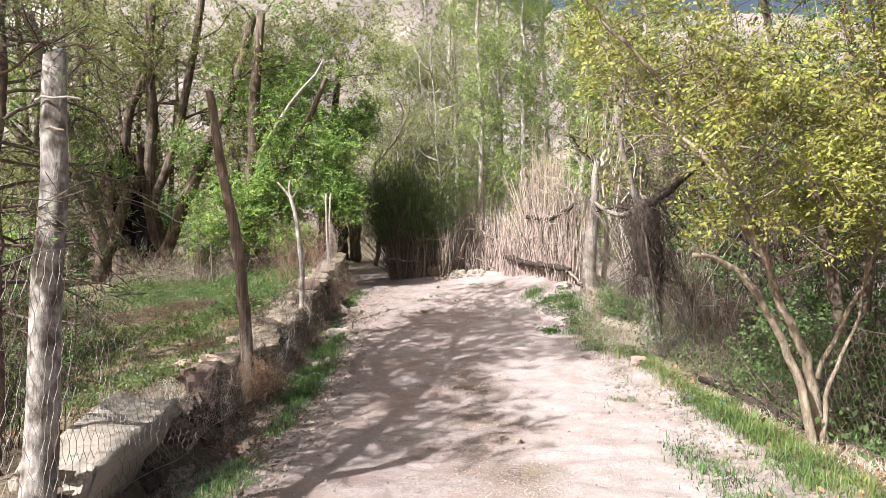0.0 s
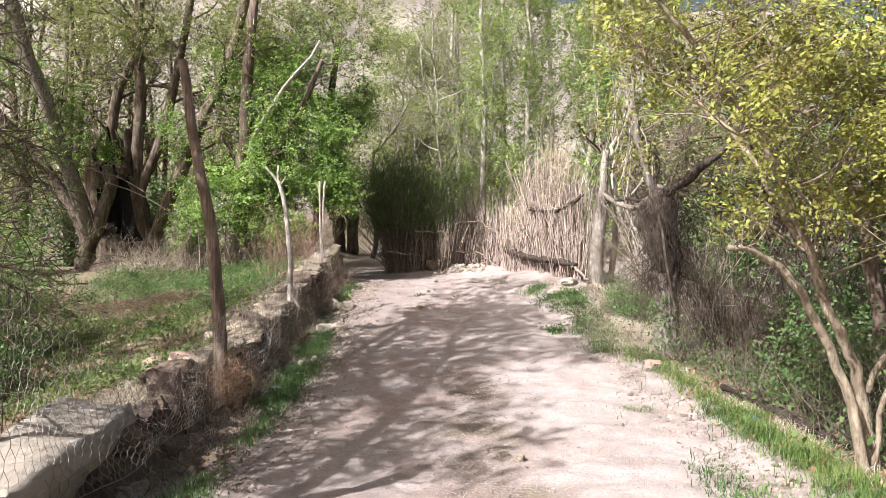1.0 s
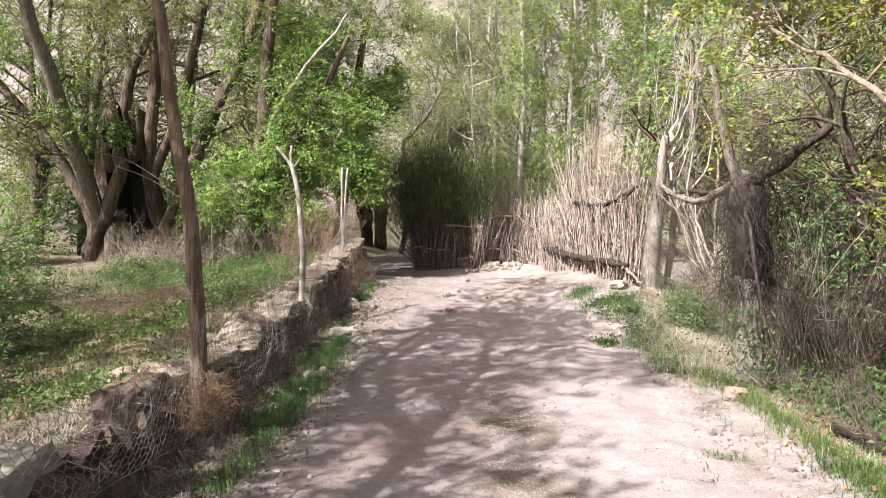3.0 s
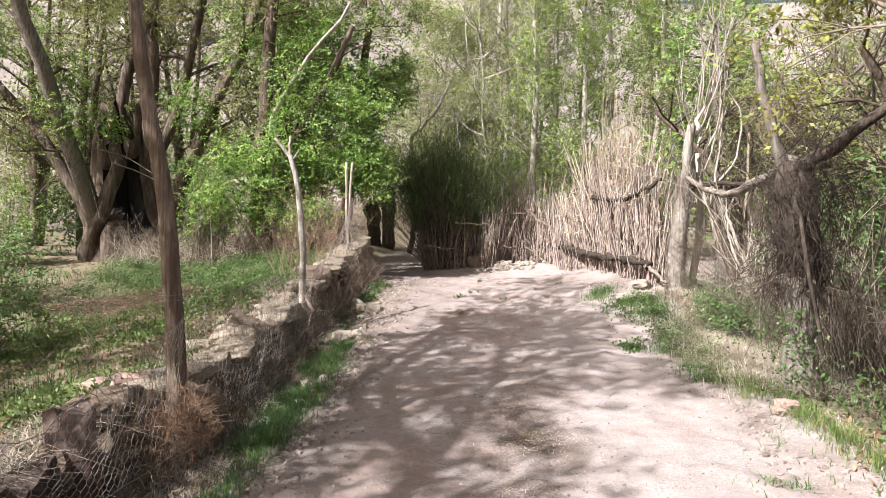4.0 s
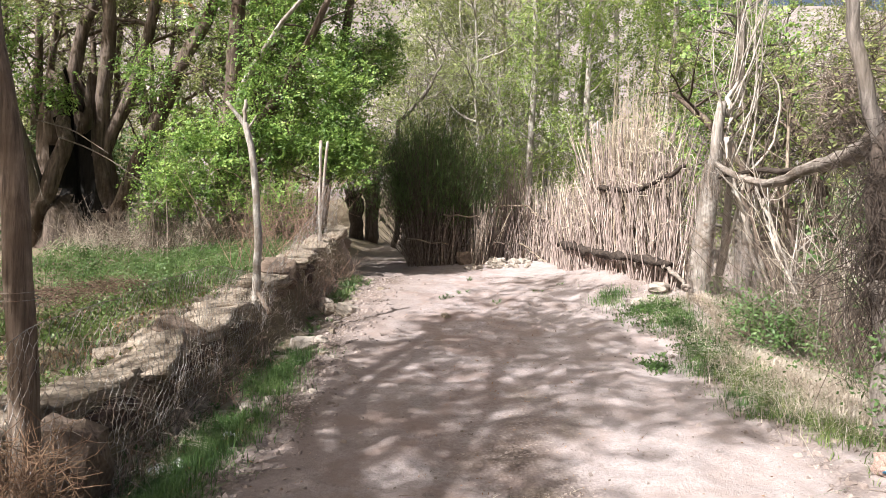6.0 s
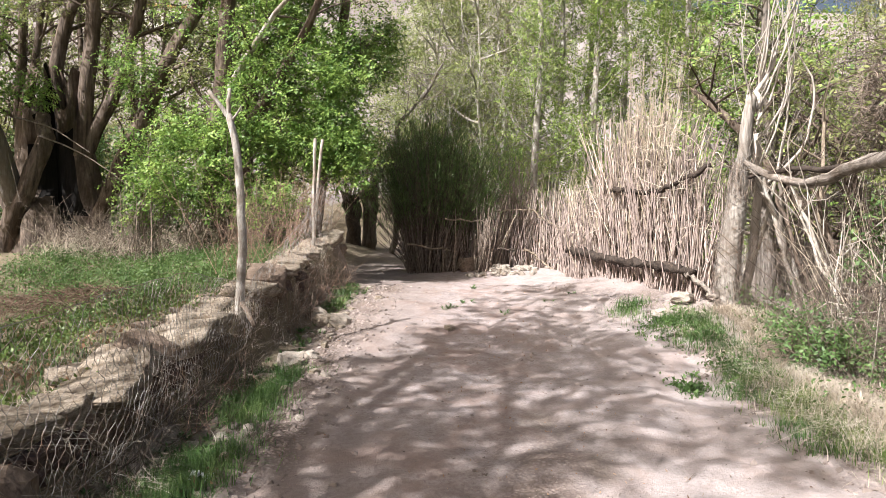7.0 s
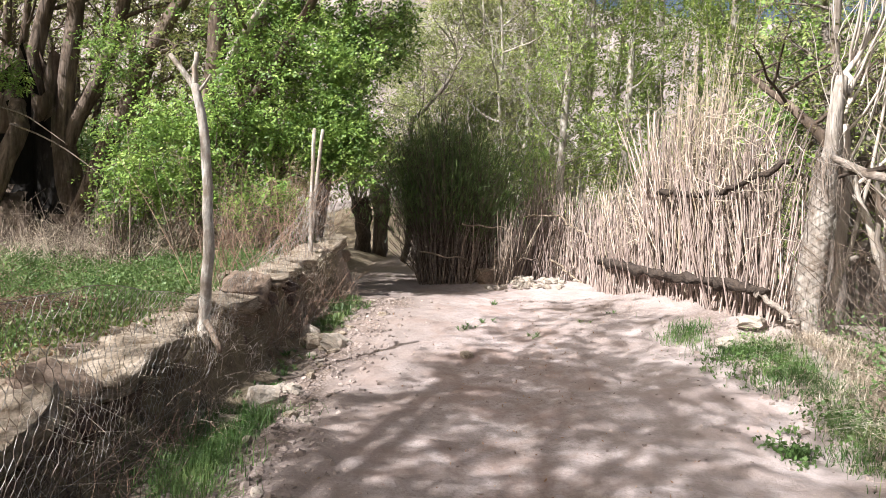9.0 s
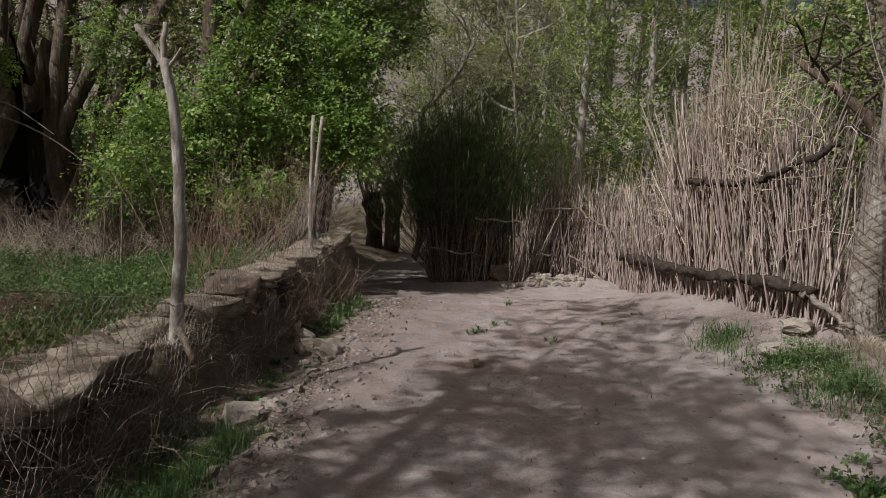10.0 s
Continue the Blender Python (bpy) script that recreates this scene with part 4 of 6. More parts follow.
spreading("willow_tree", (-0.6, 27.0), 7.5, LEAF_PALE, 8000, "pale olive willow with fine twigs", BARK_PALE, leanx=0.3, thick=0.06, size=(0.055, 0.02), step=4)
spreading("willow_tree", (-6.4, 25.2), 7.2, LEAF_OLIVE, 15000, "olive willow arching over the lane", BARK_DARK, n=3, reach=2.4, size=(0.085, 0.042), step=5)
spreading("willow_tree", (-5.3, 22.2), 6.6, LEAF_OLIVE, 11000, "olive willow behind the leafy tree", BARK_DARK, n=2, reach=1.6, size=(0.085, 0.042), step=5)
spreading("willow_tree", (-1.7, 26.2), 7.2, LEAF_PALE, 26000, "pale feathery willow beyond the broom bush", BARK_PALE, n=2, size=(0.072, 0.028), reach=2.0, thick=0.06, step=4)
spreading("willow_tree", (0.1, 26.0), 8.0, LEAF_PALE, 9500, "pale feathery willow among the poplars", BARK_PALE, n=2, size=(0.05, 0.017), reach=2.0, thick=0.06, step=4)
spreading("willow_tree", (-1.6, 31.0), 8.5, LEAF_PALE, 13000, "tall pale willow beyond the lane", BARK_PALE, n=2, size=(0.08, 0.032), reach=2.8, thick=0.06, step=4)
spreading("willow_tree", (1.5, 32.5), 9.5, LEAF_PALE, 9500, "tall pale willow behind the poplars", BARK_PALE, n=2, size=(0.06, 0.02), reach=2.8, thick=0.06, step=4)
spreading("willow_tree", (-11.5, 31.0), 9.0, LEAF_OLIVE, 12000, "tall olive willow in the second row", BARK_DARK, n=4, reach=2.8, size=(0.085, 0.042), step=5)
spreading("willow_tree", (-15.0, 27.0), 10.0, LEAF_OLIVE, 14000, "tall spreading olive willow", BARK_DARK, n=4, reach=3.0, size=(0.085, 0.042), step=5)
spreading("willow_tree", (-10.6, 25.4), 8.0, LEAF_OLIVE, 5000, "olive-leafed willow behind the garden", BARK_DARK, size=(0.085, 0.042), step=5)
spreading("willow_tree", (-11.5, 23.5), 9.0, LEAF_OLIVE, 7500, "tall olive willow behind the hollow willow", BARK_DARK, size=(0.085, 0.042), step=5)
spreading("willow_tree", (-14.8, 20.0), 8.5, LEAF_OLIVE, 11000, "large olive willow at the garden's far corner", BARK_DARK, size=(0.085, 0.042), step=5)
spreading("willow_tree", (5.2, 19.0), 4.2, LEAF_LIGHT, 7000, "low green tree behind the reed fence", n=3)
spreading("willow_tree", (7.2, 16.5), 4.4, LEAF_OLIVE, 7000, "low olive tree on the bank", n=3)
spreading("willow_tree", (8.2, 12.0), 4.0, LEAF_OLIVE, 6000, "olive tree among grey brush", n=3)
spreading("willow_tree", (4.6, 17.8), 5.0, LEAF_GREEN, 3800, "thin sapling with fresh green leaves", n=2, reach=1.2, size=(0.075, 0.055))
spreading("willow_tree", (6.4, 21.0), 4.8, LEAF_OLIVE, 7000, "olive tree behind the dead sapling", n=3)
spreading("willow_tree", (9.0, 22.5), 5.4, LEAF_OLIVE, 9000, "round olive tree on the slope", n=3)
spreading("willow_tree", (13.5, 21.0), 5.4, LEAF_OLIVE, 9000, "olive tree at the slope's foot", n=3)
spreading("willow_tree", (10.5, 19.0), 5.2, LEAF_LIGHT, 7000, "light green tree on the slope", n=3)
spreading("willow_tree", (6.3, 12.5), 3.8, LEAF_OLIVE, 9000, "dense olive tree behind the brush", BARK_DARK, n=4)
spreading("willow_tree", (5.4, 15.6), 3.4, LEAF_OLIVE, 6000, "low leafy tree behind the fallen trunk", BARK_DARK, n=3, reach=1.3)


# ---- far woods and scrub on the hillside ----
def far_woods():
    g = Geo()
    for _ in range(90):
        x, y = R.uniform(-36, 44), R.uniform(34, 60)
        if -10 < x < 1 and y < 50:
            continue
        h = R.uniform(3.5, 8.5) * (0.55 if x > 6 else 1.0)
        z = float(height(x, y))
        leaves(g, clumps((x, y, z + h * 0.55), (h * 0.36, h * 0.36, h * 0.5), 70, 26, 0.22), 0.15, 0.08)
    single("far_trees", g, LEAF_OLIVE, "belt of olive trees at the foot of the hill", "trees", kind="stuff")
    g = Geo()
    x, y = R.uniform(-90, 110, 900), R.uniform(62, 170, 900)
    for p in on_ground(x, y):
        leaves(g, p + R.normal(0, 0.45, (16, 3)) * [1, 1, 0.5] + [0, 0, 0.3], 0.5, 0.3)
    single("scrub", g, WEED, "scattered dry scrub on the pale hillside", "scrub", kind="stuff")


def house(x, y, w, d, h, turn, label, roof=False):
    z = float(height(x, y)) - 0.6
    root = thing("house", (x, y, z), label, "house")
    root.rotation_euler = (0, 0, radians(turn))

    def box(name, cx, cy, cz, sx, sy, sz, mat, parent):
        bm = bmesh.new()
        bmesh.ops.create_cube(bm, size=1)
        bmesh.ops.scale(bm, vec=(sx, sy, sz), verts=bm.verts)
        bmesh.ops.translate(bm, vec=(cx, cy, cz), verts=bm.verts)
        bmesh.ops.bevel(bm, geom=bm.edges[:], offset=min(sx, sy, sz) * 0.04, segments=1, affect="EDGES")
        me = bpy.data.meshes.new(name)
        bm.to_mesh(me)
        bm.free()
        me.materials.append(mat)
        ob = new(name, me)
        ob.parent = parent
        return ob

    box("wall", 0, 0, h / 2, w, d, h, PLASTER, root)
    box("roof", 0, 0, h + 0.12, w + 0.5, d + 0.5, 0.24, ROOF if roof else PLASTER, root)
    for k in range(max(2, int(w // 3))):
        cx = -w / 2 + (k + 0.5) * w / max(2, int(w // 3))
        win = box("window", cx, -d / 2 - 0.02, h * 0.55, 1.1, 0.10, 1.2, WOOD_GREY, root)
        box("pane", cx, -d / 2 - 0.06, h * 0.55, 0.92, 0.06, 1.02, GLASS, win)


far_woods()
house(-43.0, 94.5, 6, 5, 2.4, 14, "low white house on the hillside", False)
house(-38.0, 93.5, 5, 4, 2.6, 6, "small pale house with an ochre roof", True)
house(-56, 104, 8, 6, 5.5, 4, "two-storey white house on the hillside", False)


# ---- the reed fence ----
FENCE = [(-0.15, 21.3), (0.5, 21.6), (1.1, 21.4), (1.75, 20.6), (2.0, 18.8), (2.2, 17.0), (2.45, 15.6), (2.74, 14.75)]


def reed_fence():
    root = thing("reed_fence", (1.8, 20.0, 0.45), "bristling fence of dry reeds and sticks held by branches", "fence")
    line = np.array(FENCE)
    leg = np.hypot(*np.diff(line, axis=0).T)
    run = np.concatenate([[0], np.cumsum(leg)])
    total = run[-1]
    tops = ([0, 0.7, 1.6, 2.4, 4.2, 4.95, 5.2, 6.0, 7.0, 7.8, total], [1.4, 1.5, 1.55, 1.45, 1.45, 1.55, 2.15, 2.2, 2.0, 1.75, 1.6])
    n = 1700
    s = R.uniform(0, total, n)
    x, y = np.interp(s, run, line[:, 0]), np.interp(s, run, line[:, 1])
    lay = R.uniform(-0.13, 0.13, n)
    foot = on_ground(x - lay * 0.8, y + lay * 0.5, -0.04)
    tall = np.interp(s, *tops) * R.uniform(0.5, 1.18, n)
    sway = 0.10 * np.sin(s * 2.9) + 0.07 * np.sin(s * 7.1) + R.normal(0, 0.17, n)
    tip = foot + np.stack([sway * tall * 0.6, R.normal(0, 0.10, n) * tall - sway * tall * 0.6, tall], 1)
    thick = R.uniform(0.006, 0.014, n)
    bow = R.normal(0, 0.04, (n, 3))
    third = R.integers(0, 6, n)
    for keep, mat, note in ((third < 3, REED, "dense screen of dry pinkish-grey reeds"), ((third == 3) | (third == 5), TWIG, "darker brown sticks in the screen"), (third == 4, TWIG_PALE, "pale dry stalks in the screen")):
        part("reed_screen", stalks(Geo(), foot[keep], tip[keep], thick[keep], thick[keep] * 0.55, 4, 3, bow[keep]), mat, root, note, kind="stuff")
    # thicker sticks in front, each its own piece
    shapes = []
    for k in range(8):
        me = stalks(Geo(), np.array([[0, 0, 0.0]]), np.array([[R.normal(0, 0.05), R.normal(0, 0.05), 1.0]]), 0.0105, 0.006, 5, 5, R.normal(0, 0.03, (1, 3))).mesh("reed")
        me.materials.append(REED)
        shapes.append(me)
    for k in range(290):
        s1 = R.uniform(0, total)
        p = (np.interp(s1, run, line[:, 0]) - R.uniform(0.08, 0.2), np.interp(s1, run, line[:, 1]) - R.uniform(0.0, 0.14))
        ob = new("reed", shapes[k % 8])
        ob.parent = root
        h = float(np.interp(s1, *tops)) * R.uniform(0.45, 1.0)
        ob.matrix_basis = pose(p[0] - 1.8, p[1] - 20.0, float(height(*p)) - 0.49, R.normal(-3, 8), R.normal(0, 8) + 5 * math.sin(s1 * 2.9), R.uniform(0, 360)) @ Matrix.Diagonal((1, 1, h, 1))
    # long loose reeds that stand above the middle
    for lo, hi, n, h in ((5.1, 7.4, 130, 2.6), (0.8, 4.9, 120, 2.2), (5.9, 6.8, 80, 3.3)):
        s = R.uniform(lo, hi, n)
        x, y = np.interp(s, run, line[:, 0]), np.interp(s, run, line[:, 1])
        foot = on_ground(x + 0.12 + R.normal(0, 0.1, n), y + 0.1, 0.0)
        tall = h * R.uniform(0.62, 1.1, n)
        tip = foot + np.stack([R.normal(0.02, 0.10, n) * tall, R.normal(0.0, 0.10, n) * tall, tall], 1)
        part("tall_reed_tuft", stalks(Geo(), foot, tip, 0.008, 0.0025, 4, 4, R.normal(0, 0.08, (n, 3))), REED_GOLD, root, "taller golden reeds", kind="stuff")
    # broken twigs caught in the upper part
    n = 420
    s = R.uniform(3.9, total, n)
    x, y = np.interp(s, run, line[:, 0]), np.interp(s, run, line[:, 1])
    a = np.stack([x + R.normal(-0.05, 0.1, n), y + R.normal(0, 0.1, n), height(x, y) + np.interp(s, *tops) * R.uniform(0.45, 1.15, n)], 1)
    part("broken_twig_mass", stalks(Geo(), a, a + unit(R.normal(size=(n, 3)) * [1, 1, 0.8] + [0, 0, 0.3]) * R.uniform(0.12, 0.5, (n, 1)), 0.006, 0.003, 3, 3, R.normal(0, 0.04, (n, 3))), TWIG_PALE, root, "pale broken twigs caught between the reeds", kind="stuff")
    # dark reddish brush in one sheaf
    n = 130
    foot = on_ground(R.normal(0.75, 0.10, n), R.normal(21.5, 0.08, n), 0.3)
    tip = foot + np.stack([R.normal(0.0, 0.22, n), R.normal(0, 0.2, n), R.uniform(1.3, 2.3, n)], 1)
    part("brush_sheaf", stalks(Geo(), foot, tip, 0.008, 0.002, 3, 3, R.normal(0, 0.05, (n, 3))), TWIG, root, "dark reddish brush")

    def rail(name, pts, r, mat, label, lumps=0.12, n=18, knots=0.05):
        q = bent(*pts, n=n, wobble=0.012)
        rr = np.linspace(r, r * 0.75, n) * (1 + np.clip(R.normal(0, knots, n), -0.3, 0.5))
        part(name, tube(Geo(), q, rr, 9, lumps, seed=r * 99), mat, root, label)

    rail("log_rail", [(1.66, 20.1, 1.04), (1.74, 18.7, 0.99), (1.96, 16.8, 0.93), (2.30, 15.3, 0.93), (2.52, 14.75, 0.86)], 0.066, BARK_LOG_DARK, "rough dark log laid along the fence", 0.42, 60, 0.2)
    rail("log_end", [(2.47, 14.82, 0.86), (2.58, 14.55, 0.76), (2.68, 14.3, 0.62)], 0.032, BARK_LOG, "bleached split end of the log")
    rail("branch_rail", [(1.90, 17.0, 2.0), (2.02, 16.6, 1.96), (2.2, 15.9, 1.92), (2.36, 15.3, 1.96), (2.64, 14.7, 2.18)], 0.034, BARK_LOG_DARK, "bent dark branch", 0.3, 34, 0.16)
    rail("branch_rail", [(0.98, 21.0, 1.80), (1.35, 20.8, 1.55), (1.78, 20.35, 1.32)], 0.022, BARK_TAN, "thin stick")
    rail("branch_rail", [(0.30, 21.3, 1.72), (0.65, 21.2, 1.78), (0.95, 21.0, 1.78)], 0.02, BARK_TAN, "thin stick")
    rail("branch_rail", [(1.78, 20.3, 1.30), (1.95, 19.4, 1.75), (1.97, 18.9, 2.25)], 0.022, BARK_DARK, "thin leaning stick")
    rail("branch_rail", [(0.90, 21.0, 0.98), (1.2, 20.9, 0.80), (1.55, 20.5, 0.50)], 0.022, BARK_TAN, "thin stick")
    rail("branch_rail", [(0.05, 21.1, 1.0), (0.4, 21.2, 0.94), (0.7, 21.1, 0.93)], 0.02, BARK_DARK, "thin stick")


reed_fence()


# ---- right side: bundled post, dead tree, fallen trunks, shaggy stump ----
def bundled_post():
    b = np.array([2.86, 14.52, 0.35])
    root = thing("bundled_post", tuple(b), "thick grey fence post wrapped in wire and dry grass", "post")
    p = bent(b, (2.90, 14.53, 1.3), (2.97, 14.55, 2.2), (3.03, 14.55, 3.0), n=12, wobble=0.01)
    part("post", tube(Geo(), p, np.array([0.145, 0.14, 0.135, 0.13, 0.125, 0.118, 0.11, 0.09, 0.078, 0.07, 0.062, 0.055]), 12, 0.09), WOOD_POST, root)
    n = 260
    s = np.concatenate([R.uniform(0, 0.25, 100), R.uniform(0.55, 0.72, 160)])
    c = np.stack([np.interp(s, np.linspace(0, 1, 12), p[:, k]) for k in range(3)], 1)
    ang = R.uniform(0, 2 * math.pi, n)
    a = c + np.stack([np.cos(ang), np.sin(ang), 0 * ang], 1) * (0.16 - 0.07 * s)[:, None]
    e = a + np.stack([np.cos(ang + 0.8) * 0.03, np.sin(ang + 0.8) * 0.03, -R.uniform(0.1, 0.35, n)], 1)
    part("grass_wrap", stalks(Geo(), a, e, 0.004, 0.0015, 3, 2, R.normal(0, 0.03, (n, 3))), TWIG, root, "dry grass caught in the wire", kind="stuff")
    q = []
    for turn in (1, -1):
        for off in np.linspace(0, 2 * math.pi, 7, endpoint=False):
            s = np.linspace(0, 0.72, 60)
            c = np.stack([np.interp(s, np.linspace(0, 1, 12), p[:, k]) for k in range(3)], 1)
            w = off + turn * s * 30
            q.append((c + np.stack([np.cos(w), np.sin(w), 0 * w], 1) * (0.165 - 0.06 * s + 0.012 * np.sin(s * 40 + off))[:, None]))
    g = Geo()
    for line in q:
        tube(g, line, np.full(60, 0.003), 3, capped=False)
    part("netting", g, WIRE, root, "rusty wire netting wound round the post")


def dead_tree():
    root_at = (3.3, 14.95, 0.35)
    limbs = []
    s = [stem(root_at, (3.28, 14.9, 1.6), (3.22, 14.85, 2.6), r=(0.06, 0.045), n=7), stem((3.1, 14.6, 2.85), (3.2, 14.7, 3.2), (3.32, 14.75, 3.6), r=(0.04, 0.02), n=6)]
    for k in range(10):
        ang = R.uniform(0, 2 * math.pi)
        at = np.array([3.2, 14.8, R.uniform(2.0, 3.2)])
        grow(at, (math.cos(ang) * 0.55, math.sin(ang) * 0.5, 1.0), R.uniform(1.0, 1.9), 0.015, 1, limbs, kids=4, spread=0.5, rise=0.5, wobble=0.14)
    # two long hooped shoots
    limbs.append((1, bent((3.35, 14.8, 2.0), (3.75, 14.7, 2.5), (3.8, 14.7, 3.2), (3.55, 14.7, 3.6), n=12, wobble=0.01), np.linspace(0.02, 0.008, 12)))
    limbs.append((1, bent((3.3, 14.8, 1.2), (3.45, 14.7, 2.3), (3.55, 14.7, 3.4), (3.5, 14.7, 4.2), n=12, wobble=0.01), np.linspace(0.022, 0.006, 12)))
    make_tree("dead_tree", root_at, s, limbs, WOOD_DEAD, "bare bleached dead sapling with upright shoots")
    for pts, r, mat in ((((3.18, 14.7, 2.3), (3.42, 14.5, 1.4), (3.78, 14.2, 0.25)), 0.045, WOOD_GREY), (((3.35, 14.4, 2.0), (3.42, 14.3, 1.2), (3.62, 14.0, 0.2)), 0.035, BARK_GREY), (((3.9, 14.6, 2.9), (3.8, 14.3, 1.6), (3.7, 14.1, 0.2)), 0.03, BARK_TAN),
                        (((3.12, 13.9, 1.85), (3.32, 13.6, 1.0), (3.62, 13.3, 0.1)), 0.028, BARK_DARK), (((3.3, 13.7, 1.75), (3.5, 13.4, 0.95), (3.82, 13.1, 0.0)), 0.032, WOOD_GREY),
                        (((3.5, 13.9, 1.9), (3.68, 13.5, 1.0), (3.95, 13.2, 0.0)), 0.03, BARK_DARK), (((3.2, 13.2, 1.35), (3.38, 12.9, 0.7), (3.62, 12.6, 0.0)), 0.022, WOOD_DEAD)):
        root = thing("dead_sapling", pts[2], "leaning bare dead sapling beside the fence post", "dead tree")
        line = bent(*pts, n=12, wobble=0.015)
        part("trunk", tube(Geo(), line, np.linspace(r * 0.6, r, 12), 8, 0.1), mat, root)
        twigs = []
        for i in (1, 3, 5, 6):
            grow(line[i], (R.normal(0, 0.6), R.normal(0, 0.5), 0.9), R.uniform(0.5, 1.0), 0.011, 1, twigs, kids=3, spread=0.5, rise=0.3)
        add_limbs(twigs, mat, root)
    n = 900
    a = ellipsoid((4.45, 14.3, 3.0), (0.35, 0.35, 0.5), n, 0.2)
    single("twig_tangle", stalks(Geo(), a, a + unit(R.normal(size=(n, 3)) + [0, 0, -0.4]) * R.uniform(0.1, 0.35, (n, 1)), 0.006, 0.003, 3, 3, R.normal(0, 0.06, (n, 3))), TWIG, "grey tangle of dead twigs caught in branches", "brush", kind="stuff", at=(4.45, 14.3, 2.5))


def fallen_trunk():
    pts = bent((2.95, 14.4, 2.20), (3.15, 13.9, 1.98), (3.28, 13.4, 1.93), (3.2, 12.2, 2.0), (2.9, 11.0, 1.95), (2.68, 9.95, 2.0), n=22, wobble=0.012)
    root = thing("bare_trunk", (2.68, 9.95, 1.9), "bare grey trunk lying level between stump and post", "dead tree")
    part("trunk", tube(Geo(), pts, np.linspace(0.032, 0.08, 22), 12, 0.14), BARK_LOG, root)
    part("split_limb", tube(Geo(), bent((2.98, 14.35, 2.02), (3.2, 13.8, 2.08), (3.3, 13.2, 2.03), (3.25, 12.4, 2.02), n=12, wobble=0.01), np.linspace(0.018, 0.042, 12), 8, 0.2), BARK_LOG_DARK, root, "thinner split limb")


def shaggy_stump():
    base = (2.76, 9.85, 0.0)
    root = thing("shaggy_stump", base, "shaggy dark stump hung with dry vines and brush", "tree stump")
    bole = bent((2.84, 9.9, -0.1), (2.78, 9.87, 0.6), (2.74, 9.85, 1.3), (2.66, 9.85, 2.0), n=16, wobble=0.015)
    wide = np.array([0.18, 0.155, 0.14, 0.13, 0.125, 0.125, 0.13, 0.14, 0.15, 0.165, 0.175, 0.18, 0.18, 0.165, 0.13, 0.075])
    part("bole", tube(Geo(), bole[7:], wide[7:], 16, 0.26, seed=2), BARK_STUMP, root, "dark shaggy upper bole")
    part("butt", tube(Geo(), bole[:9], wide[:9], 16, 0.22, seed=4), BARK_GREY, root, "pale flaking bark at the foot")
    for a, b, c, r in (((2.64, 9.95, 1.95), (2.46, 9.95, 2.5), (2.33, 9.95, 3.1), 0.058), ((2.72, 9.8, 1.95), (3.0, 9.75, 2.15), (3.4, 9.7, 2.5), 0.07),
                       ((2.6, 9.6, 1.7), (2.62, 9.4, 1.2), (2.76, 9.3, 0.4), 0.022), ((2.9, 10.1, 1.5), (3.0, 10.3, 0.8), (3.0, 10.4, 0.0), 0.06)):
        part("limb", tube(Geo(), bent(a, b, c, n=9, wobble=0.012), np.linspace(r, r * 0.6, 9), 8, 0.12), BARK_STUMP if r != 0.058 else BARK_GREY, root)
    n = 800
    ang = R.uniform(0, 2 * math.pi, n)
    z = R.uniform(0.8, 2.05, n)
    wide = 0.16 + 0.16 * R.uniform(0, 1, n) * np.clip(z, 0, 1.7) / 1.7
    a = np.stack([2.76 + np.cos(ang) * R.uniform(0.7, 1.3, n) * wide, 9.85 + np.sin(ang) * R.uniform(0.7, 1.4, n) * wide, z], 1)
    e = a + np.stack([R.normal(0, 0.20, n), R.normal(0, 0.2, n), R.normal(-0.2, 0.26, n)], 1)
    part("vine_tangle", stalks(Geo(), a, e, 0.004, 0.0015, 3, 3, R.normal(0, 0.09, (n, 3))), BARK_STUMP, root, "tangled dry vines", kind="stuff")
    pts = np.stack([R.normal(2.66, 0.09, 420), R.normal(9.65, 0.14, 420), R.uniform(0.05, 0.75, 420)], 1)
    part("ivy", leaves(Geo(), pts, 0.04, 0.02), LEAF_DARK, root, "small green climbing leaves")


bundled_post()
dead_tree()
fallen_trunk()
shaggy_stump()


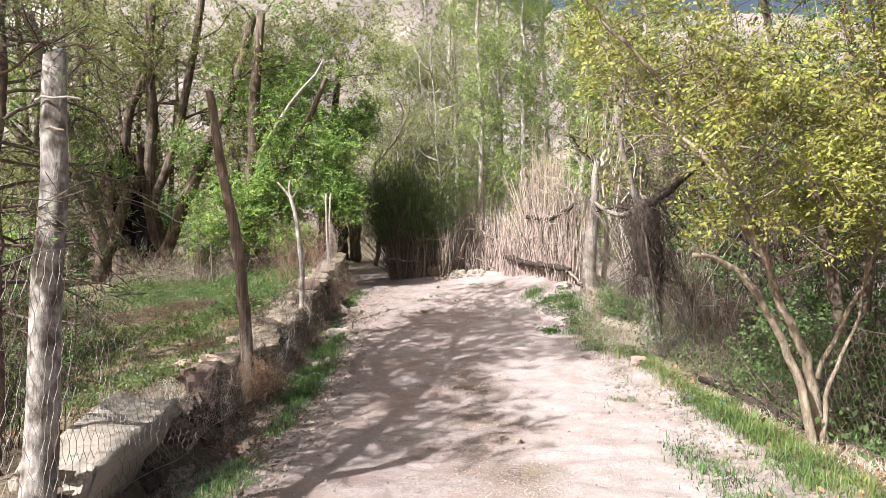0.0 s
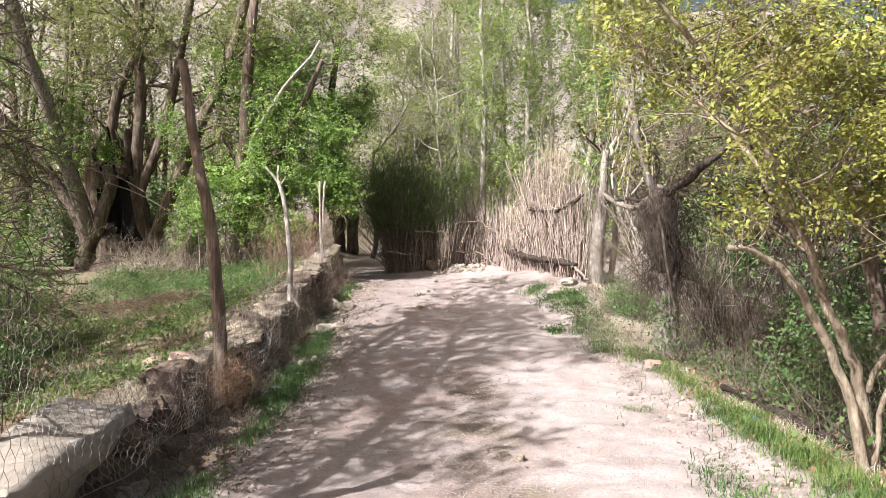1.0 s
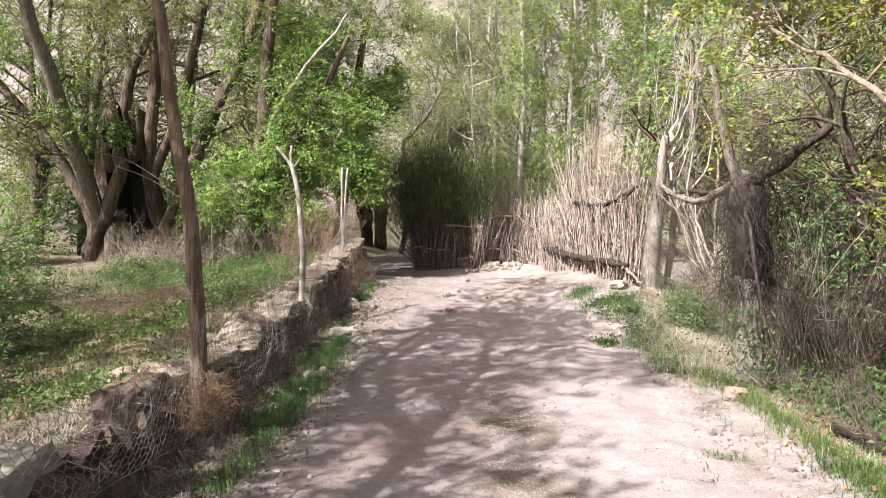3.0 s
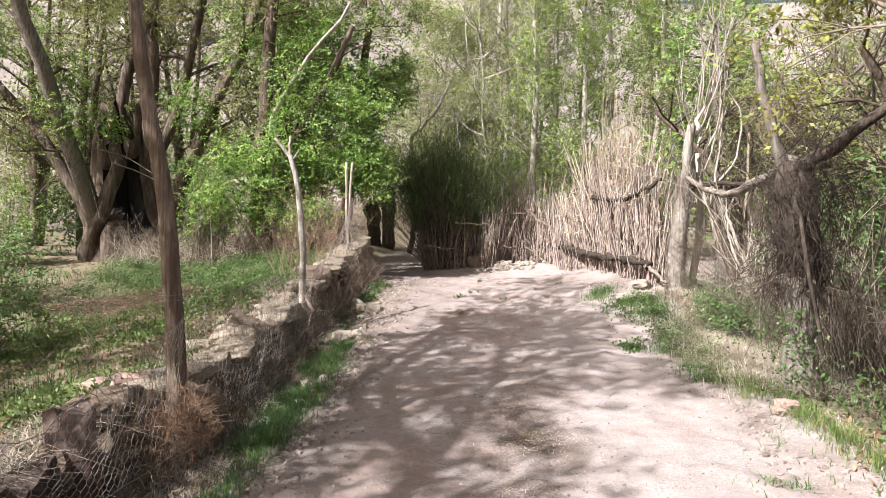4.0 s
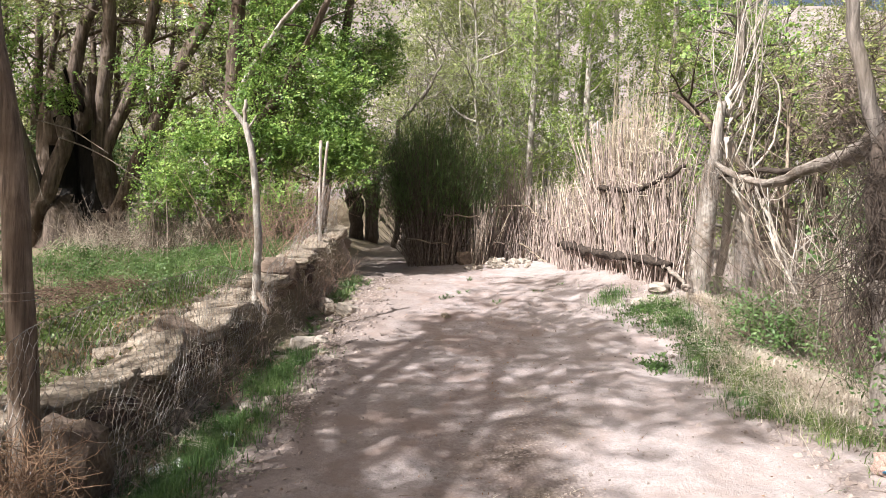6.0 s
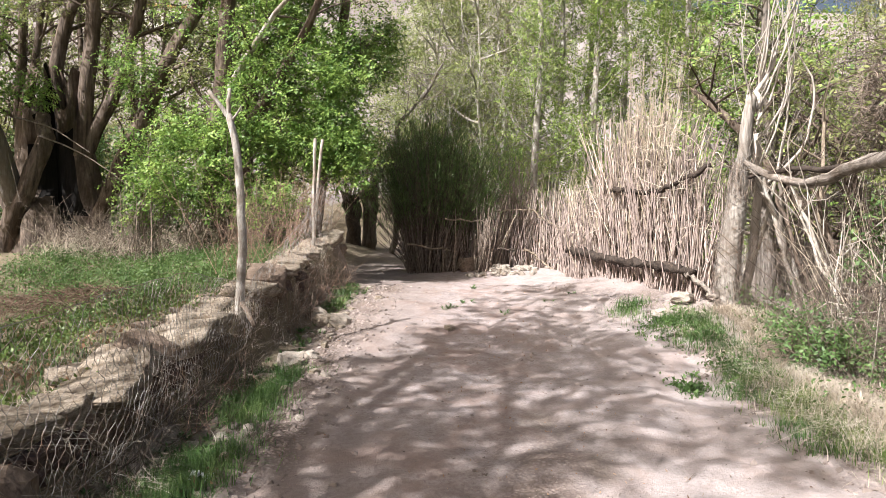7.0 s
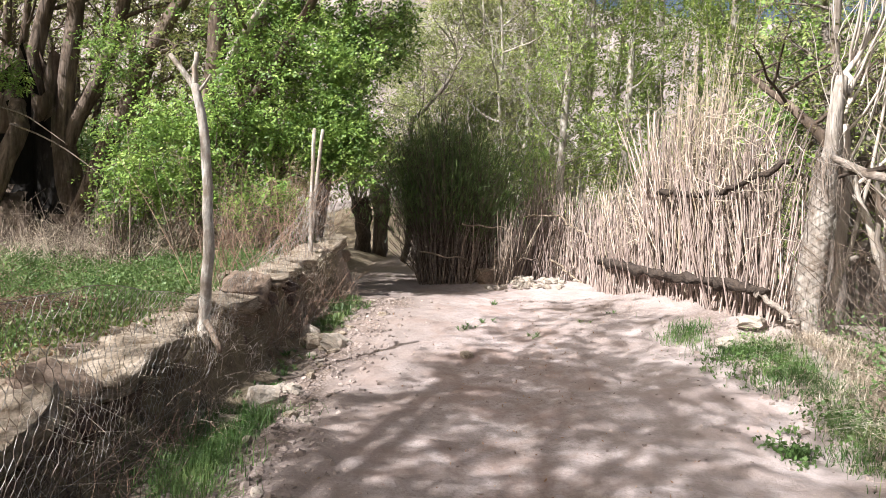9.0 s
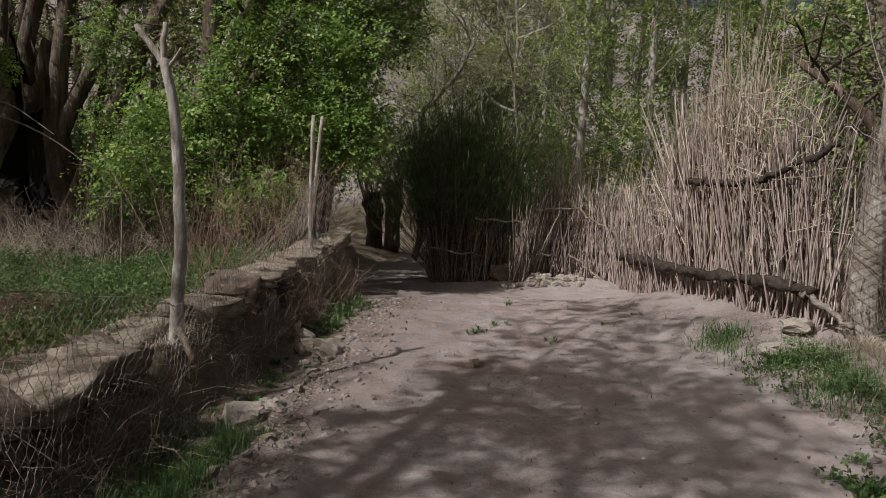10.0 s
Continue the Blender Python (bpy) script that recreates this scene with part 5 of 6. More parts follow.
def near_willow():
    """The yellow-green willow that leans over the lane."""
    base = (2.95, 5.8, -0.15)
    s = [stem((2.97, 5.85, -0.25), (2.85, 5.9, 0.35), (2.68, 5.9, 0.77), (2.5, 5.9, 1.08), (2.24, 5.85, 1.33), (1.98, 5.8, 1.37), r=(0.038, 0.020), n=18, wobble=0.008),
         stem((3.14, 6.05, -0.25), (3.06, 6.1, 0.31), (2.94, 6.1, 0.66), (2.81, 6.1, 0.92), (2.72, 6.1, 1.2), (2.48, 6.0, 1.68), (2.14, 5.8, 2.17), (1.95, 5.8, 2.42), (1.62, 5.8, 2.86), (1.25, 5.8, 3.2), r=(0.046, 0.012), n=30, wobble=0.008),
         stem((2.70, 6.1, 1.22), (2.62, 6.5, 1.75), (2.42, 7.2, 2.4), (2.1, 7.8, 2.9), (1.8, 8.2, 3.5), r=(0.03, 0.010), n=18, wobble=0.018),
         stem((3.07, 5.92, -0.25), (3.06, 5.9, 0.27), (3.14, 5.9, 0.42), (3.28, 5.9, 0.82), (3.45, 5.8, 1.5), r=(0.024, 0.008), n=14, wobble=0.01),
         stem((3.10, 6.1, 0.35), (3.38, 6.0, 1.2), (3.5, 5.8, 2.2), (3.1, 5.5, 3.4), r=(0.022, 0.009), n=14),
         stem((3.52, 5.45, -0.4), (3.50, 5.5, 0.6), (3.65, 5.5, 1.5), (3.9, 5.6, 2.6), (3.6, 5.9, 3.6), r=(0.06, 0.02), n=14)]
    limbs = []
    for k in (1, 2, 4, 5):
        rise_from(s[k], 20, 1.0, 0.012, 2, limbs, low=0.42, kids=(4, 4), rise=0.05, spread=0.85, wobble=0.2)
    rise_from(s[0], 5, 0.5, 0.009, 1, limbs, low=0.85, kids=4, rise=0.35, spread=0.85, wobble=0.2)
    limbs = [l for l in limbs if l[1][:, 0].min() > 0.85]
    hubs = along(limbs, (0,), 540, 0.03)
    hubs = hubs[(hubs[:, 2] > 1.3) | (R.uniform(0, 1, len(hubs)) < 0.12)]
    extra = (hubs[:, None] + R.normal(0, 0.065, (len(hubs), 44, 3))).reshape(-1, 3)
    make_tree("leaning_willow", base, s, limbs, BARK_TAN, "leaning tan-stemmed willow with sparse yellow-green leaves", leaf=LEAF_GOLD, count=900, size=(0.046, 0.021), jitter=0.04, lean=(0, 0, -0.2), extra=extra, twig=TWIG, step=4)


def fallen_log():
    pts = bent((2.92, 8.35, -0.08), (3.02, 7.7, -0.10), (3.10, 7.0, -0.14), (3.16, 6.5, -0.16), n=14, wobble=0.012)
    root = thing("fallen_log", (3.0, 7.7, -0.15), "dark rotting log lying along the verge", "log")
    part("trunk", tube(Geo(), pts, np.linspace(0.035, 0.055, 14), 10, 0.2), BARK_LOG_DARK, root)
    part("stub", tube(Geo(), bent((3.03, 7.6, -0.07), (2.93, 7.5, 0.05), (2.85, 7.45, 0.14), n=6, wobble=0.006), np.linspace(0.022, 0.010, 6), 7, 0.15), BARK_LOG, root)


fallen_log()
near_willow()


def thicket_tree():
    base = (4.4, 8.0, -0.35)
    s = [stem((4.4, 8.0, -0.4), (4.2, 8.0, 1.2), (3.8, 7.9, 2.6), (3.2, 7.8, 4.4), r=(0.09, 0.03)),
         stem((4.45, 8.1, -0.4), (4.7, 8.2, 1.4), (4.6, 8.3, 3.0), (4.4, 8.4, 4.8), r=(0.08, 0.03)),
         stem((5.2, 6.9, 2.35), (4.4, 7.2, 2.5), (3.7, 7.4, 2.42), (3.2, 7.5, 2.6), r=(0.06, 0.025))]
    limbs = []
    for k in s:
        rise_from(k, 14, 1.2, 0.022, 2, limbs, low=0.3, kids=(4, 5), rise=0.0, spread=0.9, wobble=0.2)
    limbs = [l for l in limbs if l[1][:, 0].min() > 2.3]
    extra = np.concatenate([clumps((4.1, 7.9, 3.3), (1.5, 1.2, 1.3), 100, 45, 0.10), clumps((4.9, 8.6, 2.0), (1.2, 1.2, 1.3), 70, 40, 0.11)])
    extra = extra[extra[:, 0] > 2.5]
    root = make_tree("thicket_tree", base, s, limbs, BARK_DARK, "dense dark-stemmed tree with dark and golden leaves behind the wire", leaf=LEAF_DARK, count=5000, size=(0.045, 0.02), jitter=0.06, extra=extra, step=4)
    rust = clumps((4.0, 7.7, 3.2), (1.4, 1.0, 1.4), 60, 40, 0.10)
    part("young_leaf", sprays(Geo(), rust[rust[:, 0] > 2.5][::5], 0.042, 0.018, reach=0.14), LEAF_GOLD, root, "golden young leaves")


thicket_tree()
shrub("shrub", (4.1, 7.6, 0.2), (0.8, 2.0, 0.6), 75, 45, LEAF_DARK, "dark green undergrowth behind the wire fence", wood=TWIG_DARK)
shrub("shrub", (4.9, 9.6, 0.5), (0.9, 1.4, 0.9), 60, 45, LEAF_DARK, "dark green thicket on the hollow's edge", wood=TWIG_DARK)
shrub("shrub", (3.05, 12.5, 0.42), (0.35, 0.6, 0.22), 60, 36, LEAF_DARK, "low dark green weed clump at the straw's edge", size=(0.045, 0.02), clump=0.06)
shrub("shrub", (4.3, 12.6, 1.2), (0.8, 1.6, 0.9), 90, 40, LEAF_DARK, "leafy dark green bramble among dry stems", wood=TWIG_DARK)


def brush(name, x, y, n, tall, label, mat=TWIG, lean=0.35, r=0.006, fork=3):
    """A thicket of dry stems with side twigs."""
    a = on_ground(x, y, -0.03)
    h = tall * R.uniform(0.45, 1.15, n)
    b = a + np.stack([R.normal(0, lean, n) * h, R.normal(0, lean, n) * h, h], 1)
    g = stalks(Geo(), a, b, r, r * 0.35, 3, 3, R.normal(0, 0.07, (n, 3)))
    k = R.integers(0, n, n * fork)
    s = R.uniform(0.25, 0.95, (n * fork, 1))
    c = a[k] + (b - a)[k] * s
    stalks(g, c, c + unit(R.normal(size=(n * fork, 3)) + [0, 0, 0.35]) * R.uniform(0.12, 0.5, (n * fork, 1)), r * 0.5, r * 0.2, 3, 2, R.normal(0, 0.03, (n * fork, 3)))
    return single(name, g, mat, label, "brush", kind="stuff")


def spread_in(n, x0, x1, y0, y1):
    return R.uniform(x0, x1, n), R.uniform(y0, y1, n)


brush("dry_brush", *spread_in(340, 3.25, 4.6, 10.6, 13.6), 340, 1.3, "tangled grey dry brush beside the lane", TWIG, 0.5, 0.0042, 7)
brush("dry_brush", *spread_in(80, 3.3, 4.6, 11.0, 13.8), 80, 2.0, "pale bare stems among the brush", TWIG_PALE, 0.35, 0.006)
brush("dry_brush", *spread_in(70, 3.6, 6.0, 5.5, 10.0), 70, 1.2, "bare grey twigs behind the leaning willow", TWIG)
brush("dry_brush", *spread_in(420, 4.6, 7.5, 8.0, 17.0), 420, 2.6, "grey thicket on the bank", TWIG_DARK, 0.3, 0.009)
brush("bare_saplings", *spread_in(14, 3.15, 4.0, 10.4, 13.4), 14, 2.0, "bleached bare saplings leaning in the brush", WOOD_DEAD, 0.22, 0.012, 5)
brush("dry_brush", *spread_in(240, 3.7, 5.0, 10.0, 15.0), 240, 1.8, "dark tangle behind the pale brush", TWIG_DARK, 0.5, 0.007, 5)
brush("dry_brush", *spread_in(50, 2.95, 3.5, 6.2, 9.2), 50, 0.5, "dry stalks along the wire fence", TWIG)
brush("dry_brush", *spread_in(100, -3.6, -2.75, 14.6, 18.6), 100, 1.3, "dry brown stalks behind the fence", TWIG_RED, 0.35, 0.005, 6)
brush("dry_brush", *spread_in(240, -7.6, -3.0, 18.4, 19.2), 240, 1.0, "grey-brown dry thicket along the garden's end", TWIG, 0.45, 0.005, 4)
brush("dry_brush", *spread_in(230, -8.0, -3.2, 18.2, 18.9), 230, 0.6, "bleached dry brush along the garden's end", TWIG_PALE, 0.8, 0.004, 5)
brush("dry_brush", *spread_in(60, -2.32, -2.1, 9.8, 17.5), 60, 0.32, "tangled brown dry weeds hanging on the wall", TWIG, 0.55, 0.0035, 7)
brush("dry_brush", *spread_in(45, -2.3, -1.95, 7.0, 12.2), 45, 0.28, "dry weeds below the stone wall", TWIG_RED, 0.4, 0.004)
brush("dry_brush", *spread_in(70, -2.35, -2.1, 14.0, 17.5), 70, 0.38, "dry weeds below the stone wall", TWIG_RED, 0.4, 0.004)
brush("dry_brush", *spread_in(200, -4.6, -3.1, 3.8, 6.4), 200, 1.8, "dark bare shrub behind the near post", TWIG_DARK, 0.16, 0.006, 9)
brush("dry_brush", *spread_in(70, -2.35, -1.95, 5.8, 12.0), 70, 0.28, "dark dead weeds below the stone wall", TWIG_DARK, 0.6, 0.004, 4)


def dark_spray():
    """A dark half-dead tree just behind the near post."""
    base = (-3.0, 5.0, 0.0)
    s = [stem((-3.0, 5.0, -0.1), (-2.96, 5.0, 1.4), (-2.92, 5.05, 3.2), r=(0.045, 0.02), n=12)]
    limbs = []
    for z in np.linspace(0.9, 3.0, 34):
        ang = R.uniform(-1.6, 3.6)
        grow((-2.96, 5.02, z), (math.cos(ang), math.sin(ang), R.uniform(-0.2, 0.35)), R.uniform(0.5, 0.95), 0.014, 2, limbs, kids=(5, 6), rise=0.0, spread=0.7, wobble=0.16)
    limbs = [l for l in limbs if l[1][:, 0].max() < -1.95]
    make_tree("half_dead_tree", base, s, limbs, TWIG_DARK, "dark half-dead tree with sparse grey-green needles", leaf=LEAF_DEEP, count=4200, size=(0.05, 0.008), jitter=0.03, levels=(0, 1))


dark_spray()


# ---- left side: posts, stone wall, wire ----
def near_post():
    root = thing("wooden_post", (-2.31, 4.32, -0.05), "thick weathered pale wooden post with wire ties", "post")
    p = bent((-2.33, 4.30, -0.15), (-2.31, 4.40, 1.2), (-2.30, 4.52, 2.62), n=12, wobble=0.006)
    part("shaft", tube(Geo(), p, np.linspace(0.102, 0.066, 12), 16, 0.10), BARK_MOTTLED, root)
    for z, l in ((2.34, 0.22), (2.16, 0.12)):
        part("tie", tube(Geo(), bent((-2.30 - l * 0.4, 4.43, z), (-2.30, 4.40, z + 0.01), (-2.30 + l, 4.36, z - 0.01), n=6, wobble=0.006), np.full(6, 0.007), 6), WOOD_GREY, root)
    part("cap", leaves(Geo(), np.array([-2.30, 4.52, 2.64]) + R.normal(0, 0.014, (10, 3)), 0.045, 0.04), PLASTIC, root, "scrap of pale blue plastic")


def leaning_pole():
    root = thing("leaning_pole", (-2.18, 8.3, -0.1), "tall leaning weathered brown wooden pole", "post")
    p = bent((-2.16, 8.3, -0.3), (-2.20, 8.3, 0.6), (-2.28, 8.3, 1.5), (-2.44, 8.3, 2.3), (-2.57, 8.3, 3.15), n=16, wobble=0.008)
    part("shaft", tube(Geo(), p, np.linspace(0.074, 0.045, 16), 14, 0.09), WOOD_POLE, root)
    for z in (0.42, 0.75):
        part("wire_tie", tube(Geo(), np.array([[-2.22 + 0.086 * math.cos(a), 8.3 + 0.086 * math.sin(a), z + 0.006 * a] for a in np.linspace(0, 12.5, 40)]), np.full(40, 0.0025), 4), WIRE, root)


def forked_post():
    root = thing("forked_post", (-2.46, 13.0, 0.1), "slim grey forked wooden post, bleached and bent", "post")
    p = bent((-2.46, 13.0, -0.1), (-2.465, 13.0, 0.5), (-2.475, 13.0, 1.2), (-2.545, 13.0, 1.8), (-2.66, 13.0, 2.27), n=16, wobble=0.006)
    part("shaft", tube(Geo(), p, np.linspace(0.050, 0.034, 16), 12, 0.09), BARK_PALE, root)
    part("prong", tube(Geo(), bent((-2.65, 13.0, 2.24), (-2.75, 12.99, 2.36), (-2.87, 12.98, 2.50), n=6, wobble=0.004), np.linspace(0.028, 0.018, 6), 9, 0.08), WOOD_GREY, root)
    part("prong", tube(Geo(), bent((-2.66, 13.0, 2.24), (-2.67, 13.0, 2.38), (-2.665, 13.0, 2.53), n=6, wobble=0.004), np.linspace(0.026, 0.018, 6), 9, 0.08), WOOD_GREY, root)
    part("twig", tube(Geo(), bent((-2.64, 13.0, 2.20), (-2.58, 13.0, 2.28), (-2.54, 13.0, 2.36), n=5, wobble=0.003), np.linspace(0.018, 0.008, 5), 6), WOOD_GREY, root)
    part("prop", tube(Geo(), bent((-2.43, 12.96, 0.40), (-2.34, 12.92, 0.30), (-2.26, 12.86, 0.18), n=6, wobble=0.006), np.linspace(0.03, 0.022, 6), 8, 0.1), WOOD_POLE, root, "short reddish prop")


def twin_stake():
    root = thing("twin_stake", (-2.60, 17.1, 0.4), "two thin pale stakes tied together", "post")
    part("stake", tube(Geo(), bent((-2.60, 17.1, 0.2), (-2.66, 17.1, 1.4), (-2.69, 17.1, 2.56), n=9, wobble=0.006), np.linspace(0.030, 0.026, 9), 8, 0.05), WOOD_GREY, root)
    part("stake", tube(Geo(), bent((-2.64, 17.13, 0.2), (-2.63, 17.12, 1.5), (-2.575, 17.1, 2.55), n=9, wobble=0.006), np.linspace(0.028, 0.024, 9), 8, 0.05), WOOD_GREY, root)


near_post()
leaning_pole()
forked_post()
twin_stake()


def rock_mesh(name, mat, seed, cut=0.35):
    """A weathered block: a rounded cube knocked about, with flat facets."""
    g = np.random.default_rng(seed)
    bm = bmesh.new()
    bmesh.ops.create_cube(bm, size=1)
    bmesh.ops.subdivide_edges(bm, edges=bm.edges[:], cuts=3, use_grid_fill=True)
    off = g.uniform(-9, 9, 3)
    for v in bm.verts:
        c = v.co.copy()
        q = Vector([math.copysign(abs(k) ** 1.0, k) for k in c])
        ball = c.normalized() * 0.62
        v.co = q.lerp(ball, cut) + noise.noise_vector(c * 1.7 + Vector(off)) * 0.2 + noise.noise_vector(c * 4 + Vector(off)) * 0.08
    me = bpy.data.meshes.new(name)
    bm.to_mesh(me)
    bm.free()
    me.materials.append(mat)
    return me


BLOCKS = [rock_mesh("stone", m, k, c) for k, (m, c) in enumerate([(STONE, 0.4), (STONE, 0.5), (STONE_PALE, 0.45), (STONE, 0.35), (STONE_RED, 0.4), (STONE_PALE, 0.55), (STONE, 0.6), (STONE, 0.38)])]


def slab_mesh(name, mat, seed):
    """A flat weathered coping stone with worn edges."""
    g = np.random.default_rng(seed)
    bm = bmesh.new()
    bmesh.ops.create_cube(bm, size=1)
    bmesh.ops.subdivide_edges(bm, edges=bm.edges[:], cuts=5, use_grid_fill=True)
    off = Vector(g.uniform(-9, 9, 3))
    for v in bm.verts:
        c = v.co.copy()
        v.co = c.lerp(c.normalized() * 0.62, 0.22) + noise.noise_vector(c * 1.3 + off) * 0.2 + noise.noise_vector(c * 3.1 + off) * 0.09 + noise.noise_vector(c * 7 + off) * 0.04
    me = bpy.data.meshes.new(name)
    bm.to_mesh(me)
    bm.free()
    me.polygons.foreach_set("use_smooth", np.full(len(me.polygons), True))
    me.materials.append(mat)
    return me


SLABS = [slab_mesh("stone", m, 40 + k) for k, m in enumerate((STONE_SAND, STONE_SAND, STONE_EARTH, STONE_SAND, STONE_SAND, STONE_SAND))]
# Darker stones for the lane-side face; its shade is put into their colour.
SHADED_FACE_BLOCKS = [rock_mesh("stone", m, 60 + k, 0.45) for k, m in enumerate((STONE_DARK, STONE_EARTH, STONE_EARTH, STONE_DARK))]


def stone_wall():
    root = thing("stone_wall", (-2.45, 11.0, 0.0), "low rough retaining wall of flat pale slabs over stones toned dark for the shaded side", "wall", kind="structure")

    def lay(me, x, y, z, sx, sy, sz, turn, tip=0.0, roll=0.0):
        ob = new("stone", me)
        ob.parent = root
        ob.matrix_basis = pose(x + 2.45, y - 11.0, z, tip, roll, turn) @ Matrix.Diagonal((sx, sy, sz, 1))

    # wide pale slab beside the near post
    ob = new("slab", slab_mesh("slab", STONE_PALE, 77))
    ob.parent = root
    ob.matrix_basis = pose(-2.44 + 2.45, 5.4 - 11, -0.06, 2, 9, 7) @ Matrix.Diagonal((0.48, 1.85, 0.42, 1))
    y, k = 4.3, 0
    while y < 18.5:
        l = R.uniform(0.32, 0.8)
        m = y + l / 2
        top, slope = float(np.interp(m, WALL_Y, WALL_Z)), float(np.interp(m + 0.4, WALL_Y, WALL_Z) - np.interp(m - 0.4, WALL_Y, WALL_Z)) / 0.8
        foot = float(height(-2.05, m))
        x = -2.56 - 0.012 * (m - 8)
        if 12.3 < m < 13.3:            # the slabs sit back behind the forked post
            x, top = x - 0.2, top - 0.1
        if not 4.2 < m < 7.7:
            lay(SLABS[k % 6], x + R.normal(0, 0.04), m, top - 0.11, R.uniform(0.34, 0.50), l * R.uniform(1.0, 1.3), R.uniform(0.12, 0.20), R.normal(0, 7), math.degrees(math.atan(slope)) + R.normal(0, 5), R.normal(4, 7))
            if R.uniform() < 0.4:
                lay(SLABS[(k + 3) % 6], x - R.uniform(0.28, 0.42), m + R.normal(0, 0.1), top - 0.17, R.uniform(0.2, 0.34), R.uniform(0.25, 0.5), 0.13, R.uniform(-30, 30), R.normal(0, 6), R.normal(0, 6))
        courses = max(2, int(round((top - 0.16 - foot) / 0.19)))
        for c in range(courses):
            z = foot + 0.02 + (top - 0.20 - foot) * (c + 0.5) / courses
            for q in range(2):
                lay(SHADED_FACE_BLOCKS[(k + c + q) % 4], x + 0.07 + R.normal(0, 0.03), y + l * (q + 0.5) / 2 + R.normal(0, 0.04), z, R.uniform(0.28, 0.40), l * 0.56, R.uniform(0.18, 0.26), R.normal(0, 12), R.normal(0, 6), R.normal(0, 6))
        if R.uniform() < 0.35:
            lay(BLOCKS[(k + 5) % 8], x + 0.36, y + R.uniform(0, l), foot + 0.01, R.uniform(0.12, 0.24), R.uniform(0.12, 0.26), R.uniform(0.10, 0.16), R.uniform(0, 180), R.normal(0, 15), R.normal(0, 15))
        y += l
        k += 1


stone_wall()


def hex_net(name, line, low, high, parent_label, cell=0.08, bulge=0.05, seed=0, wire=WIRE):
    """Twisted hexagonal wire netting hung along a line; low and high give its edges."""
    y = np.array([p[1] for p in line])
    x = np.array([p[0] for p in line])
    run = np.concatenate([[0], np.cumsum(np.hypot(np.diff(x), np.diff(y)))])
    tall = 1.15
    nu, nv = int(run[-1] / cell), int(tall / (cell * 1.15))
    a, b = [], []
    hgt = cell * 1.15
    for v in range(nv):
        u = np.arange(nu) + 0.5 * (v % 2)
        top, bot = (v + 0.72) * hgt, (v + 0.28) * hgt
        a.append(np.stack([u * cell, np.full(nu, bot)], 1)), b.append(np.stack([u * cell, np.full(nu, top)], 1))
        for s in (-0.5, 0.5):
            a.append(np.stack([u * cell, np.full(nu, top)], 1)), b.append(np.stack([(u + s) * cell, np.full(nu, top + 0.56 * hgt)], 1))
    a, b = np.concatenate(a), np.concatenate(b)

    def place(q):
        s = q[:, 0]
        yy = np.interp(s, run, y)
        lo, hi = np.interp(yy, *low), np.interp(yy, *high)
        f = q[:, 1] / tall
        xx = np.interp(s, run, x) + bulge * np.sin(s * 2.1 + seed) * np.sin(f * 2.8) + 0.035 * rough2(s * 1.7, f * 3, 21) + 0.02 * rough2(s * 6, f * 6, 22)
        return np.stack([xx, yy + 0.03 * rough2(s * 3, f * 4, 23), lo + (hi - lo) * f + 0.03 * rough2(s * 2.3, f * 2, 24)], 1)

    g = stalks(Geo(), place(a), place(b), 0.0019, 0.0019, 3)
    root = thing(name, (line[0][0], line[0][1], 0), parent_label, "wire fence")
    part("netting", g, wire, root, "rusty hexagonal wire netting")
    for f in (0.02, 0.98):
        q = np.stack([np.linspace(0, run[-1], 90), np.full(90, tall * f)], 1)
        part("edge_wire", tube(Geo(), place(q), np.full(90, 0.0025), 4), wire, root)
    return root


hex_net("wire_fence", [(-2.30, 3.2), (-2.19, 4.4), (-2.02, 6.0), (-2.06, 8.3), (-2.16, 10.5), (-2.34, 13.0), (-2.45, 15.0), (-2.55, 17.1), (-2.6, 18.4)],
        ([3, 6, 8.3, 13, 17, 18.4], [-0.15, -0.2, -0.25, -0.05, 0.3, 0.45]), ([3, 4.4, 5.6, 6.4, 8.3, 10.7, 12.6, 15, 17.1, 18.4], [1.3, 1.5, 0.55, 0.35, 0.70, 0.84, 0.62, 1.15, 1.9, 1.7]),
        "sagging rusty hexagonal wire fence on old posts")
hex_net("wire_fence", [(3.25, 3.6), (3.05, 6.0), (2.95, 7.6), (2.80, 9.3), (2.95, 11.0), (2.95, 14.5)],
        ([3, 9, 14.5], [-0.1, 0.0, 0.4]), ([3, 6, 9.3, 11, 14.5], [0.9, 0.85, 0.95, 0.9, 1.5]), "loose hexagonal wire fence tangled in brush", seed=2, wire=WIRE_RUSTY)


# ---- loose rocks and rubbish ----
def rock(x, y, s, i, turn=0.0, label="pale angular field stone on the lane's edge"):
    ob = new("rock", BLOCKS[i % 8])
    ob.location = (x, y, float(height(x, y)) + s[2] * 0.28)
    ob.scale, ob.rotation_euler = s, (radians(R.normal(0, 8)), radians(R.normal(0, 8)), radians(turn))
    return tagged(ob, label, "rock", "loose rocks")


